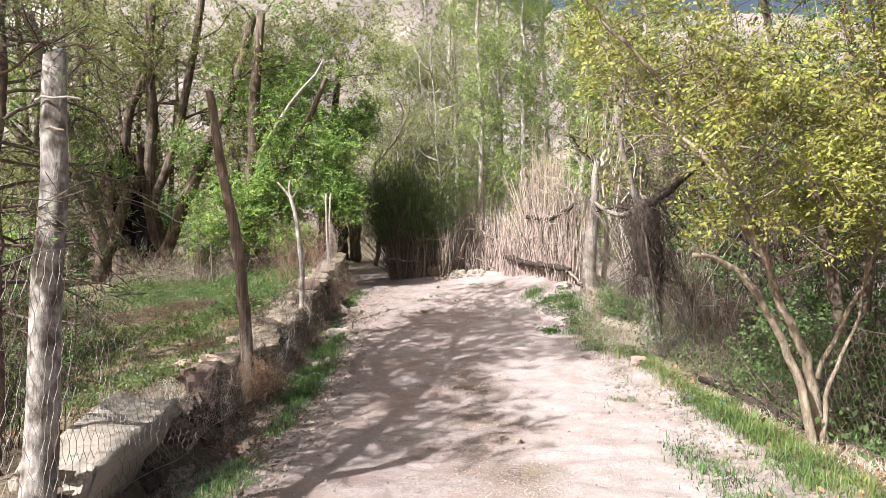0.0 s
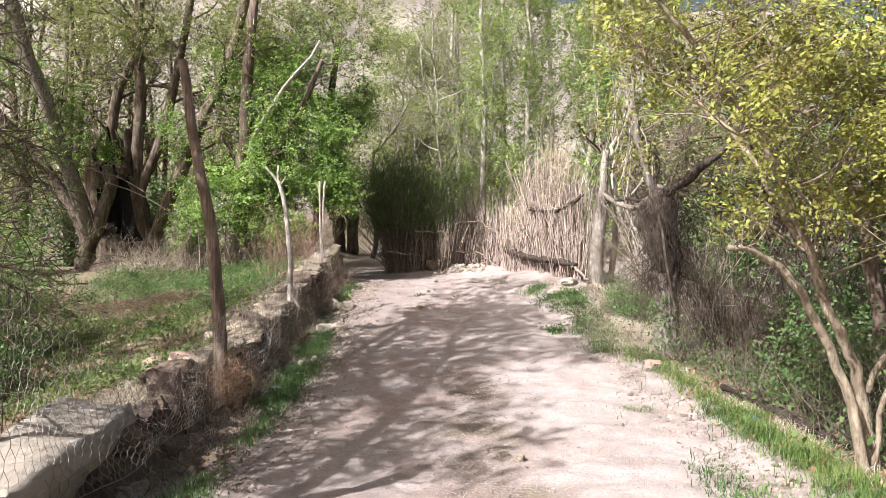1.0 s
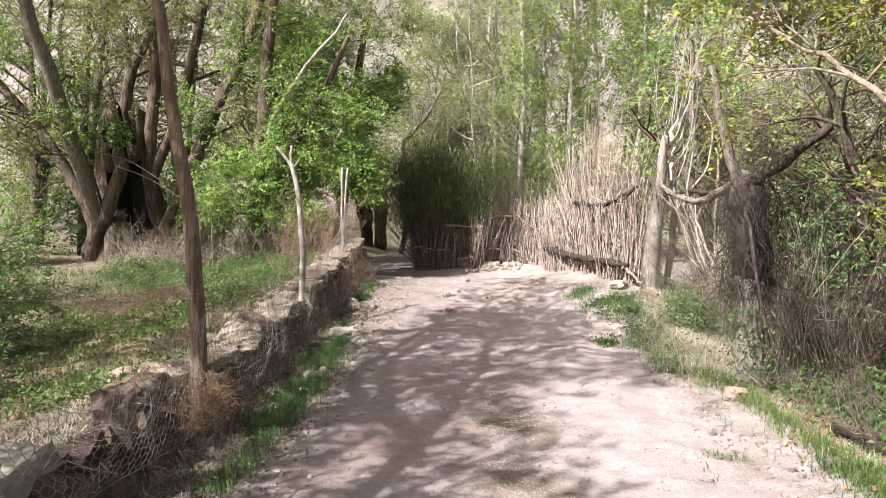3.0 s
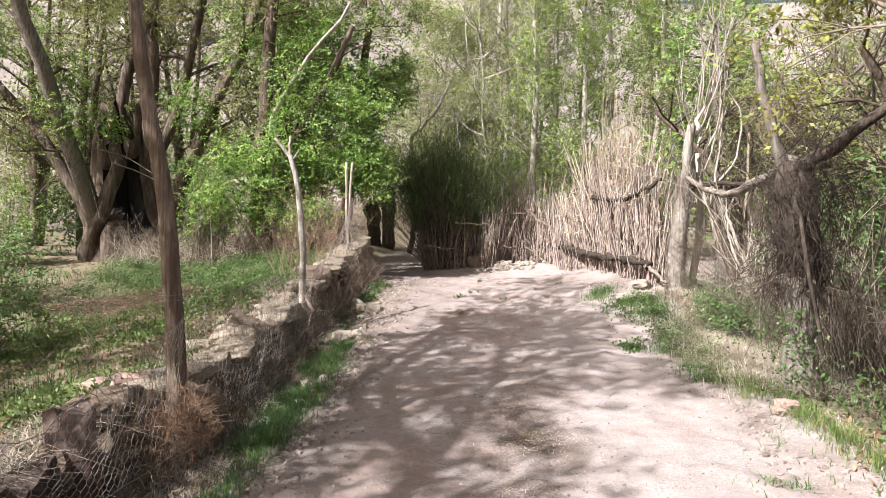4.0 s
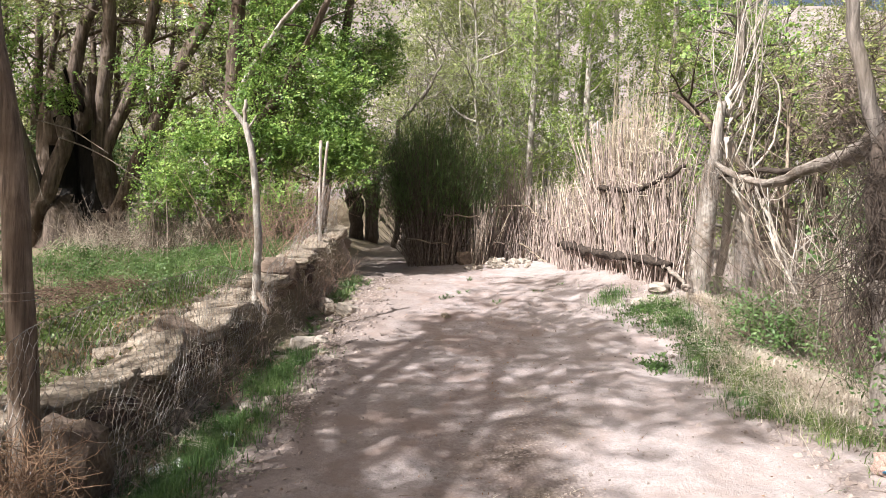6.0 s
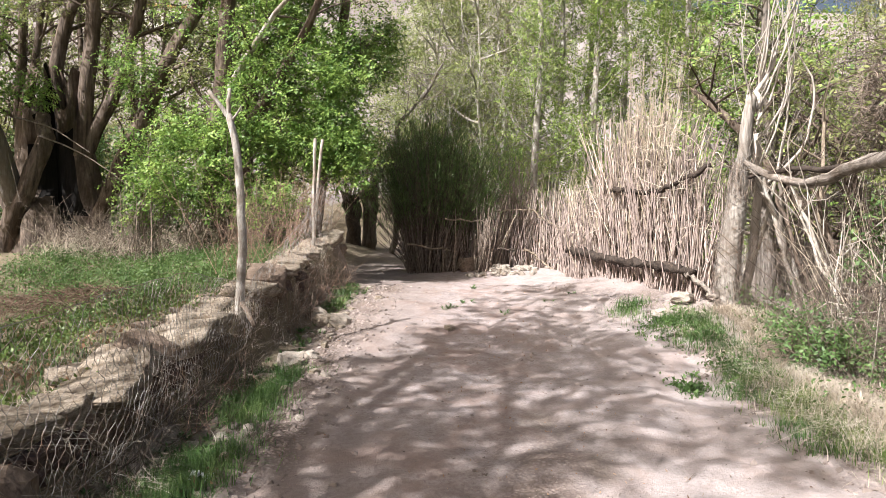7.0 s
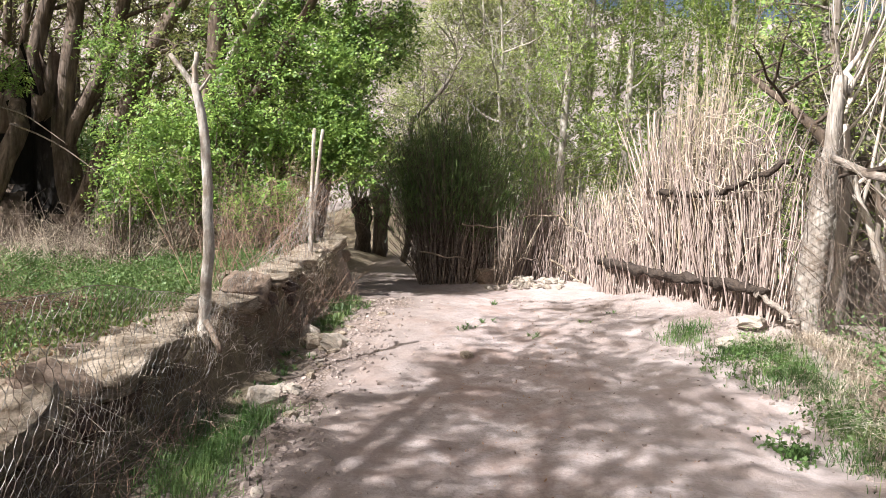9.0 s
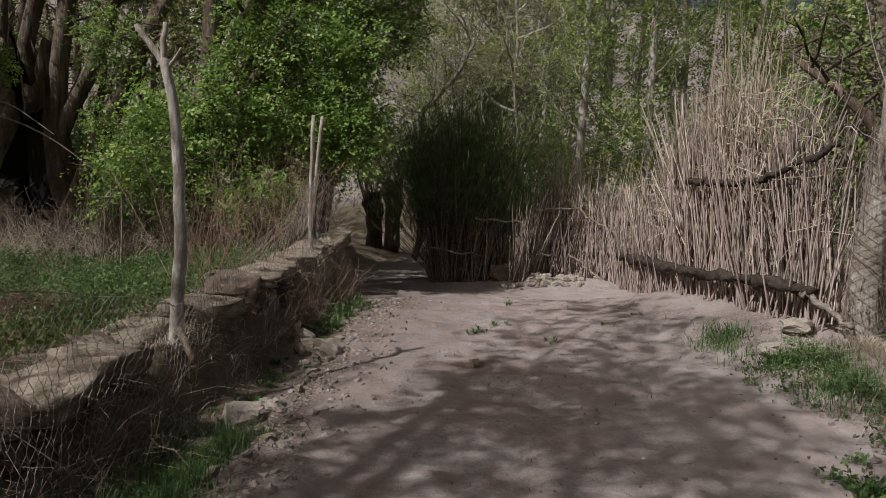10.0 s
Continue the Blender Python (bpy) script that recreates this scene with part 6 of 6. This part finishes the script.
rock(-1.86, 12.75, (0.22, 0.20, 0.17), 2, 20)
rock(-1.70, 12.95, (0.10, 0.12, 0.08), 5, 60)
rock(-1.95, 12.3, (0.14, 0.12, 0.09), 0, 10)
rock(-1.92, 14.65, (0.22, 0.2, 0.14), 7, 35)
rock(-1.68, 14.45, (0.20, 0.24, 0.15), 2, 75)
rock(-2.05, 14.9, (0.2, 0.2, 0.16), 5, 5)
rock(-0.37, 14.13, (0.11, 0.09, 0.05), 6, 40)
rock(2.09, 14.25, (0.26, 0.20, 0.10), 5, 15, "flat whitish stone half sunk in the verge")
rock(2.39, 14.67, (0.32, 0.24, 0.12), 2, 65, "flat whitish stone half sunk in the verge")
rock(2.45, 9.25, (0.16, 0.14, 0.14), 4, 20, "reddish stone beside the stump")
rock(0.55, 6.6, (0.07, 0.06, 0.05), 1, 20, "small brown clod on the lane")
rock(0.68, 6.5, (0.08, 0.06, 0.05), 3, 70, "small brown clod on the lane")
rock(-2.72, 8.7, (0.26, 0.2, 0.18), 4, 30, "reddish block lying on the wall")
rock(-3.1, 8.9, (0.2, 0.18, 0.14), 4, 80, "reddish block lying in the garden")
block = rock(-2.36, 7.3, (0.26, 0.28, 0.52), 3, 30, "dark brown upright block behind the fence")
block.data = rock_mesh("rock", STONE_DARK, 91, 0.25)
block = rock(-2.24, 8.8, (0.40, 0.42, 0.55), 3, 12, "dark earthy boulder behind the pole")
block.data = rock_mesh("rock", STONE_EARTH, 95, 0.4)
block = rock(-0.22, 20.75, (0.36, 0.3, 0.34), 0, 30, "brown block at the fence's foot")
block.data = rock_mesh("rock", STONE_EARTH, 93, 0.4)
for _ in range(44):
    yy = R.uniform(9.5, 17.5)
    rock(-1.72 + R.normal(0, 0.16), yy, tuple(R.uniform(0.04, 0.10, 3) * [1.2, 1, 0.6]), int(R.choice([1, 5, 6, 2])), R.uniform(0, 180), "small stone on the lane's edge")

for _ in range(46):
    w = R.uniform(0.05, 0.15)
    rock(R.normal(0.55, 0.4), R.normal(20.35, 0.22), (w, w * R.uniform(0.7, 1.1), w * 0.6), int(R.choice([2, 5])), R.uniform(0, 180), "pale dry clod at the fence's foot")


def crumpled(name, at, size, mat, label):
    n = 9
    u, v = np.meshgrid(np.linspace(-1, 1, n), np.linspace(-1, 1, n))
    z = 0.35 + 0.5 * rough2(u * 2.3 + at[0] * 9, v * 2.3, 31) + 0.3 * rough2(u * 5, v * 5 + at[1], 32)
    k = np.stack([at[0] + u * size * (1 + 0.3 * rough2(u * 3, v * 3, 33)), at[1] + v * size * (0.7 + 0.3 * rough2(v * 3, u * 3, 34)), at[2] + np.abs(z) * size * 0.8 + 0.01], -1)
    i, j = np.meshgrid(np.arange(n - 1), np.arange(n - 1), indexing="ij")
    f = np.stack([i * n + j, i * n + j + 1, (i + 1) * n + j + 1, (i + 1) * n + j], -1).reshape(-1, 4)
    single(name, Geo().add(k, f), mat, label, "litter", at=at)


def ground_at(x, y):
    return (x, y, float(height(x, y)))


crumpled("plastic_bag", ground_at(-1.93, 9.46), 0.11, PLASTIC, "crumpled white plastic bag in the ditch")
crumpled("plastic_bag", ground_at(-1.66, 9.9), 0.07, PLASTIC, "small torn white plastic scrap in grass")
crumpled("plastic_wrapper", ground_at(2.75, 7.2), 0.05, BLUE, "blue plastic wrapper on the verge")
crumpled("plastic_wrapper", ground_at(2.42, 9.2), 0.05, BLUE, "faded blue plastic wrapper in grass")
crumpled("plastic_bag", ground_at(-10.2, 17.0), 0.5, PLASTIC, "large pale plastic sheet under the willow")


# ---- grass, weeds, litter ----
def scatter(n, x0, x1, y0, y1, keep=0.0, f=1.6, seed=40):
    """Points over a stretch of ground, in patches."""
    x, y = spread_in(int(n * 2.2), x0, x1, y0, y1)
    ok = rough2(x * f, y * f, seed) + 0.5 * rough2(x * f * 3, y * f * 3, seed + 1) + R.normal(0, 0.25, len(x)) > keep
    return x[ok][:n], y[ok][:n]


def sward(name, pts, tall, width, mat, label, droop=1.05, category="grass", rise=0.9):
    return single(name, blades(Geo(), pts, tall, width, droop, rise), mat, label, category, kind="stuff")


def strip(n, line, half, keep=0.0, seed=50):
    """Points along a bent strip: line of (y, x)."""
    yy = R.uniform(line[0][0], line[-1][0], n * 2)
    xx = np.interp(yy, [p[0] for p in line], [p[1] for p in line]) + R.normal(0, half, n * 2)
    ok = rough2(xx * 2, yy * 1.6, seed) + R.normal(0, 0.2, n * 2) > keep
    return on_ground(xx[ok][:n], yy[ok][:n], -0.01)


sward("verge_grass", strip(8000, [(8.6, -1.78), (10, -1.78), (12.5, -1.88)], 0.15, -0.2), 0.15, 0.003, GRASS, "fresh green grass along the ditch")
sward("verge_grass", strip(3600, [(4.0, -1.68), (6, -1.70), (8.8, -1.76)], 0.13, 0.15), 0.11, 0.003, GRASS, "patchy thin grass in the ditch")
sward("straw_grass", strip(2600, [(4.0, -1.85), (6, -1.85), (8.5, -1.95)], 0.16, 0.0, 59), 0.14, 0.003, GRASS_DRY, "dry brown grass in the ditch", 1.4, rise=0.45)
sward("verge_grass", strip(5200, [(3.6, 2.62), (5, 2.52), (7, 2.58), (8.5, 2.45), (10, 2.28), (12, 2.1)], 0.13, 0.0, 52), 0.10, 0.003, GRASS, "fresh green grass along the verge")
sward("verge_grass", strip(1100, [(4.4, 2.0), (6, 1.95), (8, 1.9)], 0.12, 0.15, 53), 0.08, 0.004, GRASS, "short trodden grass at the lane's edge")
def patch(spots, keep=-0.3, seed=54):
    """Points in a few soft-edged patches: (x, y, half width, half length, count)."""
    x, y = np.concatenate([R.normal(p[0], p[2], p[4]) for p in spots]), np.concatenate([R.normal(p[1], p[3], p[4]) for p in spots])
    ok = rough2(x * 5, y * 5, seed) + R.normal(0, 0.3, len(x)) > keep
    return on_ground(x[ok], y[ok], -0.01)


sward("verge_grass", patch([(1.78, 14.7, 0.13, 0.22, 800), (2.0, 14.0, 0.12, 0.16, 700), (2.2, 13.75, 0.17, 0.24, 2600), (2.35, 13.2, 0.14, 0.25, 1200), (2.36, 12.3, 0.13, 0.20, 1500)]), 0.13, 0.0032, GRASS, "lush dark green grass clumps on the verge")
sward("verge_grass", patch([(2.40, 11.5, 0.13, 0.35, 2200), (2.44, 10.6, 0.12, 0.35, 1800), (2.50, 9.9, 0.11, 0.3, 1100), (2.55, 9.3, 0.10, 0.3, 800), (2.64, 8.6, 0.10, 0.3, 900), (2.70, 7.9, 0.10, 0.3, 1000)]), 0.13, 0.003, GRASS_LIGHT, "light yellowish green grass along the verge")
sward("verge_grass", patch([(2.74, 7.3, 0.11, 0.25, 1500), (2.72, 6.7, 0.11, 0.25, 1500), (2.70, 6.1, 0.12, 0.3, 1500), (2.66, 5.5, 0.13, 0.3, 1500), (2.6, 4.9, 0.14, 0.3, 1500)]), 0.12, 0.003, GRASS_LIGHT, "fresh light green grass at the verge's near end")
sward("straw_grass", strip(15000, [(9.8, 2.9), (11.5, 2.85), (13, 2.85), (14.3, 2.8)], 0.27, -0.3, 55), 0.30, 0.0026, GRASS_DRY, "matted dry straw-coloured grass", 1.4, rise=0.5)
sward("straw_grass", strip(2200, [(5.0, 3.0), (7, 2.95), (9.3, 2.7)], 0.14, 0.0, 56), 0.16, 0.0025, GRASS_DRY, "dry straw-coloured grass by the fence", 1.3, rise=0.55)
sward("straw_grass", strip(2600, [(10.8, 2.85), (11.8, 2.95)], 0.17, -0.5, 57), 0.22, 0.0035, GRASS_DRY, "heap of cut dry grass", 1.5, rise=0.35)
sward("straw_grass", strip(2600, [(8, -2.05), (12, -2.15), (17, -2.35)], 0.12, 0.0, 58), 0.24, 0.003, GRASS_DRY, "dry grass hanging from the wall", 1.3, rise=0.5)
sward("straw_grass", strip(1600, [(4.4, 0.5), (7, 0.5), (9, 0.45)], 0.18, 0.1, 71), 0.06, 0.003, GRASS_DRY, "trodden dry grass down the lane's middle", 1.4, rise=0.4)
sward("straw_grass", strip(9000, [(6.5, -2.6), (9, -2.6), (12, -2.65), (18, -2.75)], 0.2, -0.2, 72), 0.2, 0.003, GRASS_DRY, "dry grass growing between the wall's stones", 1.3, rise=0.5)
sward("garden_grass", on_ground(*scatter(9000, -7, -2.9, 7.2, 18, 0.0)), 0.13, 0.0045, GRASS, "short green garden grass")
sward("garden_grass", on_ground(*scatter(9500, -7.5, -2.8, 6, 16, 0.0, seed=60)), 0.13, 0.004, GRASS_BROWN, "dead brown grass among the garden weeds", 1.3, rise=0.5)
sward("garden_grass", on_ground(*scatter(9000, -14, -6.5, 8, 18, -0.1, seed=62)), 0.22, 0.007, GRASS, "rank green grass in the garden")


def weeds(name, x, y, per, radius, tall, label, mat=WEED, size=(0.05, 0.03)):
    n = len(x)
    c = on_ground(x, y)
    pts = (c[:, None] + R.normal(0, 1, (n, per, 3)) * [radius, radius, 0]).reshape(-1, 3)
    pts[:, 2] = height(pts[:, 0], pts[:, 1]) + np.abs(R.normal(0, tall, len(pts)))
    return single(name, leaves(Geo(), pts, size[0], size[1], (0, 0, 0.5)), mat, label, "weeds", kind="stuff")


weeds("garden_weeds", *scatter(750, -8, -2.9, 16.6, 18.6, -0.3, seed=66), 34, 0.11, 0.10, "dense green weeds along the garden's end", LEAF_DARK, (0.04, 0.02))
weeds("garden_weeds", *scatter(260, -4.6, -2.9, 13.0, 16.8, -0.1, seed=67), 30, 0.10, 0.09, "low dense green weeds across the garden", LEAF_DARK, (0.036, 0.018))
weeds("garden_weeds", *scatter(1000, -9, -2.8, 7, 14.5, 0.0, seed=68), 24, 0.11, 0.06, "patchy low weeds in the garden", WEED, (0.045, 0.024))
def rosettes(name, x, y, per, length, width, label, mat=LEAF_DARK, lift=0.7):
    """Low plants: narrow leaves that spring from one root."""
    n = len(x)
    root = on_ground(np.repeat(x, per), np.repeat(y, per), 0.0)
    size = np.repeat(R.uniform(0.6, 1.25, n), per)
    ang, up = R.uniform(0, 2 * math.pi, n * per), R.uniform(0.1, lift, n * per)
    d = unit(np.stack([np.cos(ang), np.sin(ang), up], 1))
    side = np.stack([-np.sin(ang), np.cos(ang), 0 * ang], 1)
    L, W = (length * size * R.uniform(0.6, 1.2, n * per))[:, None], (width * size)[:, None]
    mid, tip = root + d * L * 0.55, root + d * L - np.array([0, 0, 1.0]) * L * 0.22 * up.mean()
    v = np.stack([root, mid + side * W, tip, mid - side * W], 1)
    return single(name, Geo().add(v, np.arange(len(v) * 4).reshape(-1, 4)), mat, label, "weeds", kind="stuff")


rosettes("verge_weeds", R.normal(2.25, 0.18, 120), R.uniform(12.9, 14.4, 120), 12, 0.07, 0.004, "leafy green weeds on the verge", GRASS, 2.4)
rosettes("verge_weeds", R.normal(-1.97, 0.1, 160), R.uniform(8.5, 16.8, 160), 13, 0.085, 0.006, "leafy weeds beside the wall", GRASS, 1.8)
weeds("verge_weeds", R.normal(1.74, 0.08, 14), R.normal(11.9, 0.14, 14), 30, 0.05, 0.03, "low leafy weed clumps on the verge", LEAF_DARK, (0.04, 0.022))
rosettes("verge_weeds", R.normal(-2.0, 0.12, 60), R.uniform(15.2, 16.9, 60), 22, 0.22, 0.006, "tall green weeds at the wall's end", LEAF_DARK, 3.5)
rosettes("lane_weeds", np.repeat([-0.42, -0.33, -0.2, 0.3, 1.3, -0.1, 0.9], 3) + R.normal(0, 0.05, 21), np.repeat([15.2, 15.35, 15.6, 15.0, 16.2, 17.0, 15.6], 3) + R.normal(0, 0.05, 21), 14, 0.08, 0.005, "small green tufts in the lane", GRASS, 1.8)
weeds("bramble", R.normal(3.3, 0.3, 110), R.uniform(9, 14.5, 110), 34, 0.14, 0.2, "green leaves among the brush", LEAF_DARK, (0.035, 0.018))
weeds("verge_weeds", np.concatenate([R.normal(2.3, 0.12, 26), R.normal(2.15, 0.16, 30)]), np.concatenate([R.normal(12.3, 0.2, 26), R.normal(13.8, 0.3, 30)]), 40, 0.06, 0.05, "dark broad-leafed weeds among the verge grass", LEAF_DARK, (0.035, 0.017))
weeds("bramble", R.normal(4.0, 0.5, 110), R.uniform(5, 10, 110), 40, 0.18, 0.12, "dark green undergrowth behind the fence", LEAF_DARK, (0.06, 0.035))


def dry_heap():
    n = 1500
    ang, rad = R.uniform(0, 2 * math.pi, n), np.sqrt(R.uniform(0, 1, n))
    x, y = -6.0 + np.cos(ang) * rad * 1.6, 15.2 + np.sin(ang) * rad * 1.1
    p = on_ground(x, y) + np.stack([0 * x, 0 * x, R.uniform(0, 0.32, n) * (1 - rad ** 2)], 1)
    q = p + unit(R.normal(size=(n, 3)) * [1, 1, 0.35]) * R.uniform(0.1, 0.4, (n, 1))
    q[:, 2] = np.maximum(q[:, 2], height(q[:, 0], q[:, 1]))
    single("brush_heap", stalks(Geo(), p, q, 0.004, 0.002, 3, 2, R.normal(0, 0.03, (n, 3))), surface("brown_cuttings", (0.06, 0.038, 0.028), (0.19, 0.125, 0.09), 15, island=0.35), "heap of reddish-brown dry cuttings in the garden", "heap", kind="stuff", at=(-6.0, 15.2, -0.2))


dry_heap()


def litter():
    x = np.concatenate([R.normal(-1.85, 0.16, 900), R.normal(2.8, 0.18, 1300), R.uniform(-7, -2.7, 4600)])
    y = np.concatenate([R.uniform(4, 10, 900), R.uniform(4, 9, 1300), R.uniform(6, 14, 4600)])
    single("fallen_leaves", leaves(Geo(), on_ground(x, y, 0.012), 0.05, 0.03, (0, 0, 0), 1.0), LITTER, "curled brown fallen leaves along the edges", "fallen leaves", kind="stuff")


def pebbles():
    n = 9000
    x = np.concatenate([R.normal(-1.58, 0.24, 4600), R.normal(2.2, 0.16, 1400), R.normal(0.35, 0.3, 800), R.uniform(-1.6, 2.3, 2200)])
    y = np.concatenate([R.uniform(4, 17.5, 4600), R.uniform(5, 15, 1400), R.uniform(4, 10, 800), R.uniform(4, 19, 2200)])
    s = (0.004 + 0.022 * R.uniform(0, 1, n) ** 2.5) * np.where(np.arange(n) < 6000, 1.3, 0.6)
    c = on_ground(x, y, 0)
    base = np.array([(a * (1.0 if d < 0 else 0.62), b * (1.0 if d < 0 else 0.62), d) for a in (-1, 1) for b in (-1, 1) for d in (-0.6, 0.55)], dtype=float)
    v = c[:, None] + (base[None] + R.normal(0, 0.34, (n, 8, 3))) * s[:, None, None] * 0.8
    f = np.array([[0, 1, 3, 2], [4, 6, 7, 5], [0, 4, 5, 1], [2, 3, 7, 6], [0, 2, 6, 4], [1, 5, 7, 3]])
    single("pebbles", Geo().add(v, (f[None] + (np.arange(n) * 8)[:, None, None]).reshape(-1, 4)), STONE_CLOD, "small pebbles and clods on the dirt", "pebbles", kind="stuff", smooth=False)


def twigs_on_lane():
    n = 90
    x, y = R.uniform(-1.5, 2.6, n), R.uniform(4, 18, n)
    a = R.uniform(0, math.pi, n)
    l = R.uniform(0.03, 0.14, n)
    p = on_ground(x, y, 0.008)
    q = on_ground(x + np.cos(a) * l, y + np.sin(a) * l, 0.010)
    single("fallen_twigs", stalks(Geo(), p, q, 0.0024, 0.0015, 4, 3, R.normal(0, 0.012, (n, 3)) * [1, 1, 0.3]), TWIG, "short dry twigs strewn over the lane", "twigs", kind="stuff")


def lane_scraps():
    n = 1500
    x, y = np.concatenate([R.normal(0.35, 0.35, 700), R.uniform(-1.6, 2.4, 800)]), R.uniform(4.2, 18.5, n)
    single("lane_scraps", leaves(Geo(), on_ground(x, y, 0.002), 0.022, 0.009, (0, 0, 0.0), 0.6, 0.2), LITTER, "bits of dry leaf and bark on the lane", "leaf scraps", kind="stuff")


lane_scraps()


def tumbleweed():
    c = np.array([-1.98, 7.95, 0.0])
    n = 290
    a = c + R.normal(0, 0.12, (n, 3)) * [0.8, 1.2, 0.9]
    b = a + unit(R.normal(size=(n, 3)) + [0, 0, 0.3]) * R.uniform(0.08, 0.3, (n, 1))
    single("tumbleweed", stalks(Geo(), a, b, 0.0026, 0.0012, 3, 3, R.normal(0, 0.06, (n, 3))), surface("rusty_stalk", (0.12, 0.07, 0.045), (0.34, 0.22, 0.14), 20, island=0.3), "rusty brown dry tumbleweed against the fence", "dry weed", at=(-1.98, 7.95, -0.2))


litter()
pebbles()
twigs_on_lane()
tumbleweed()
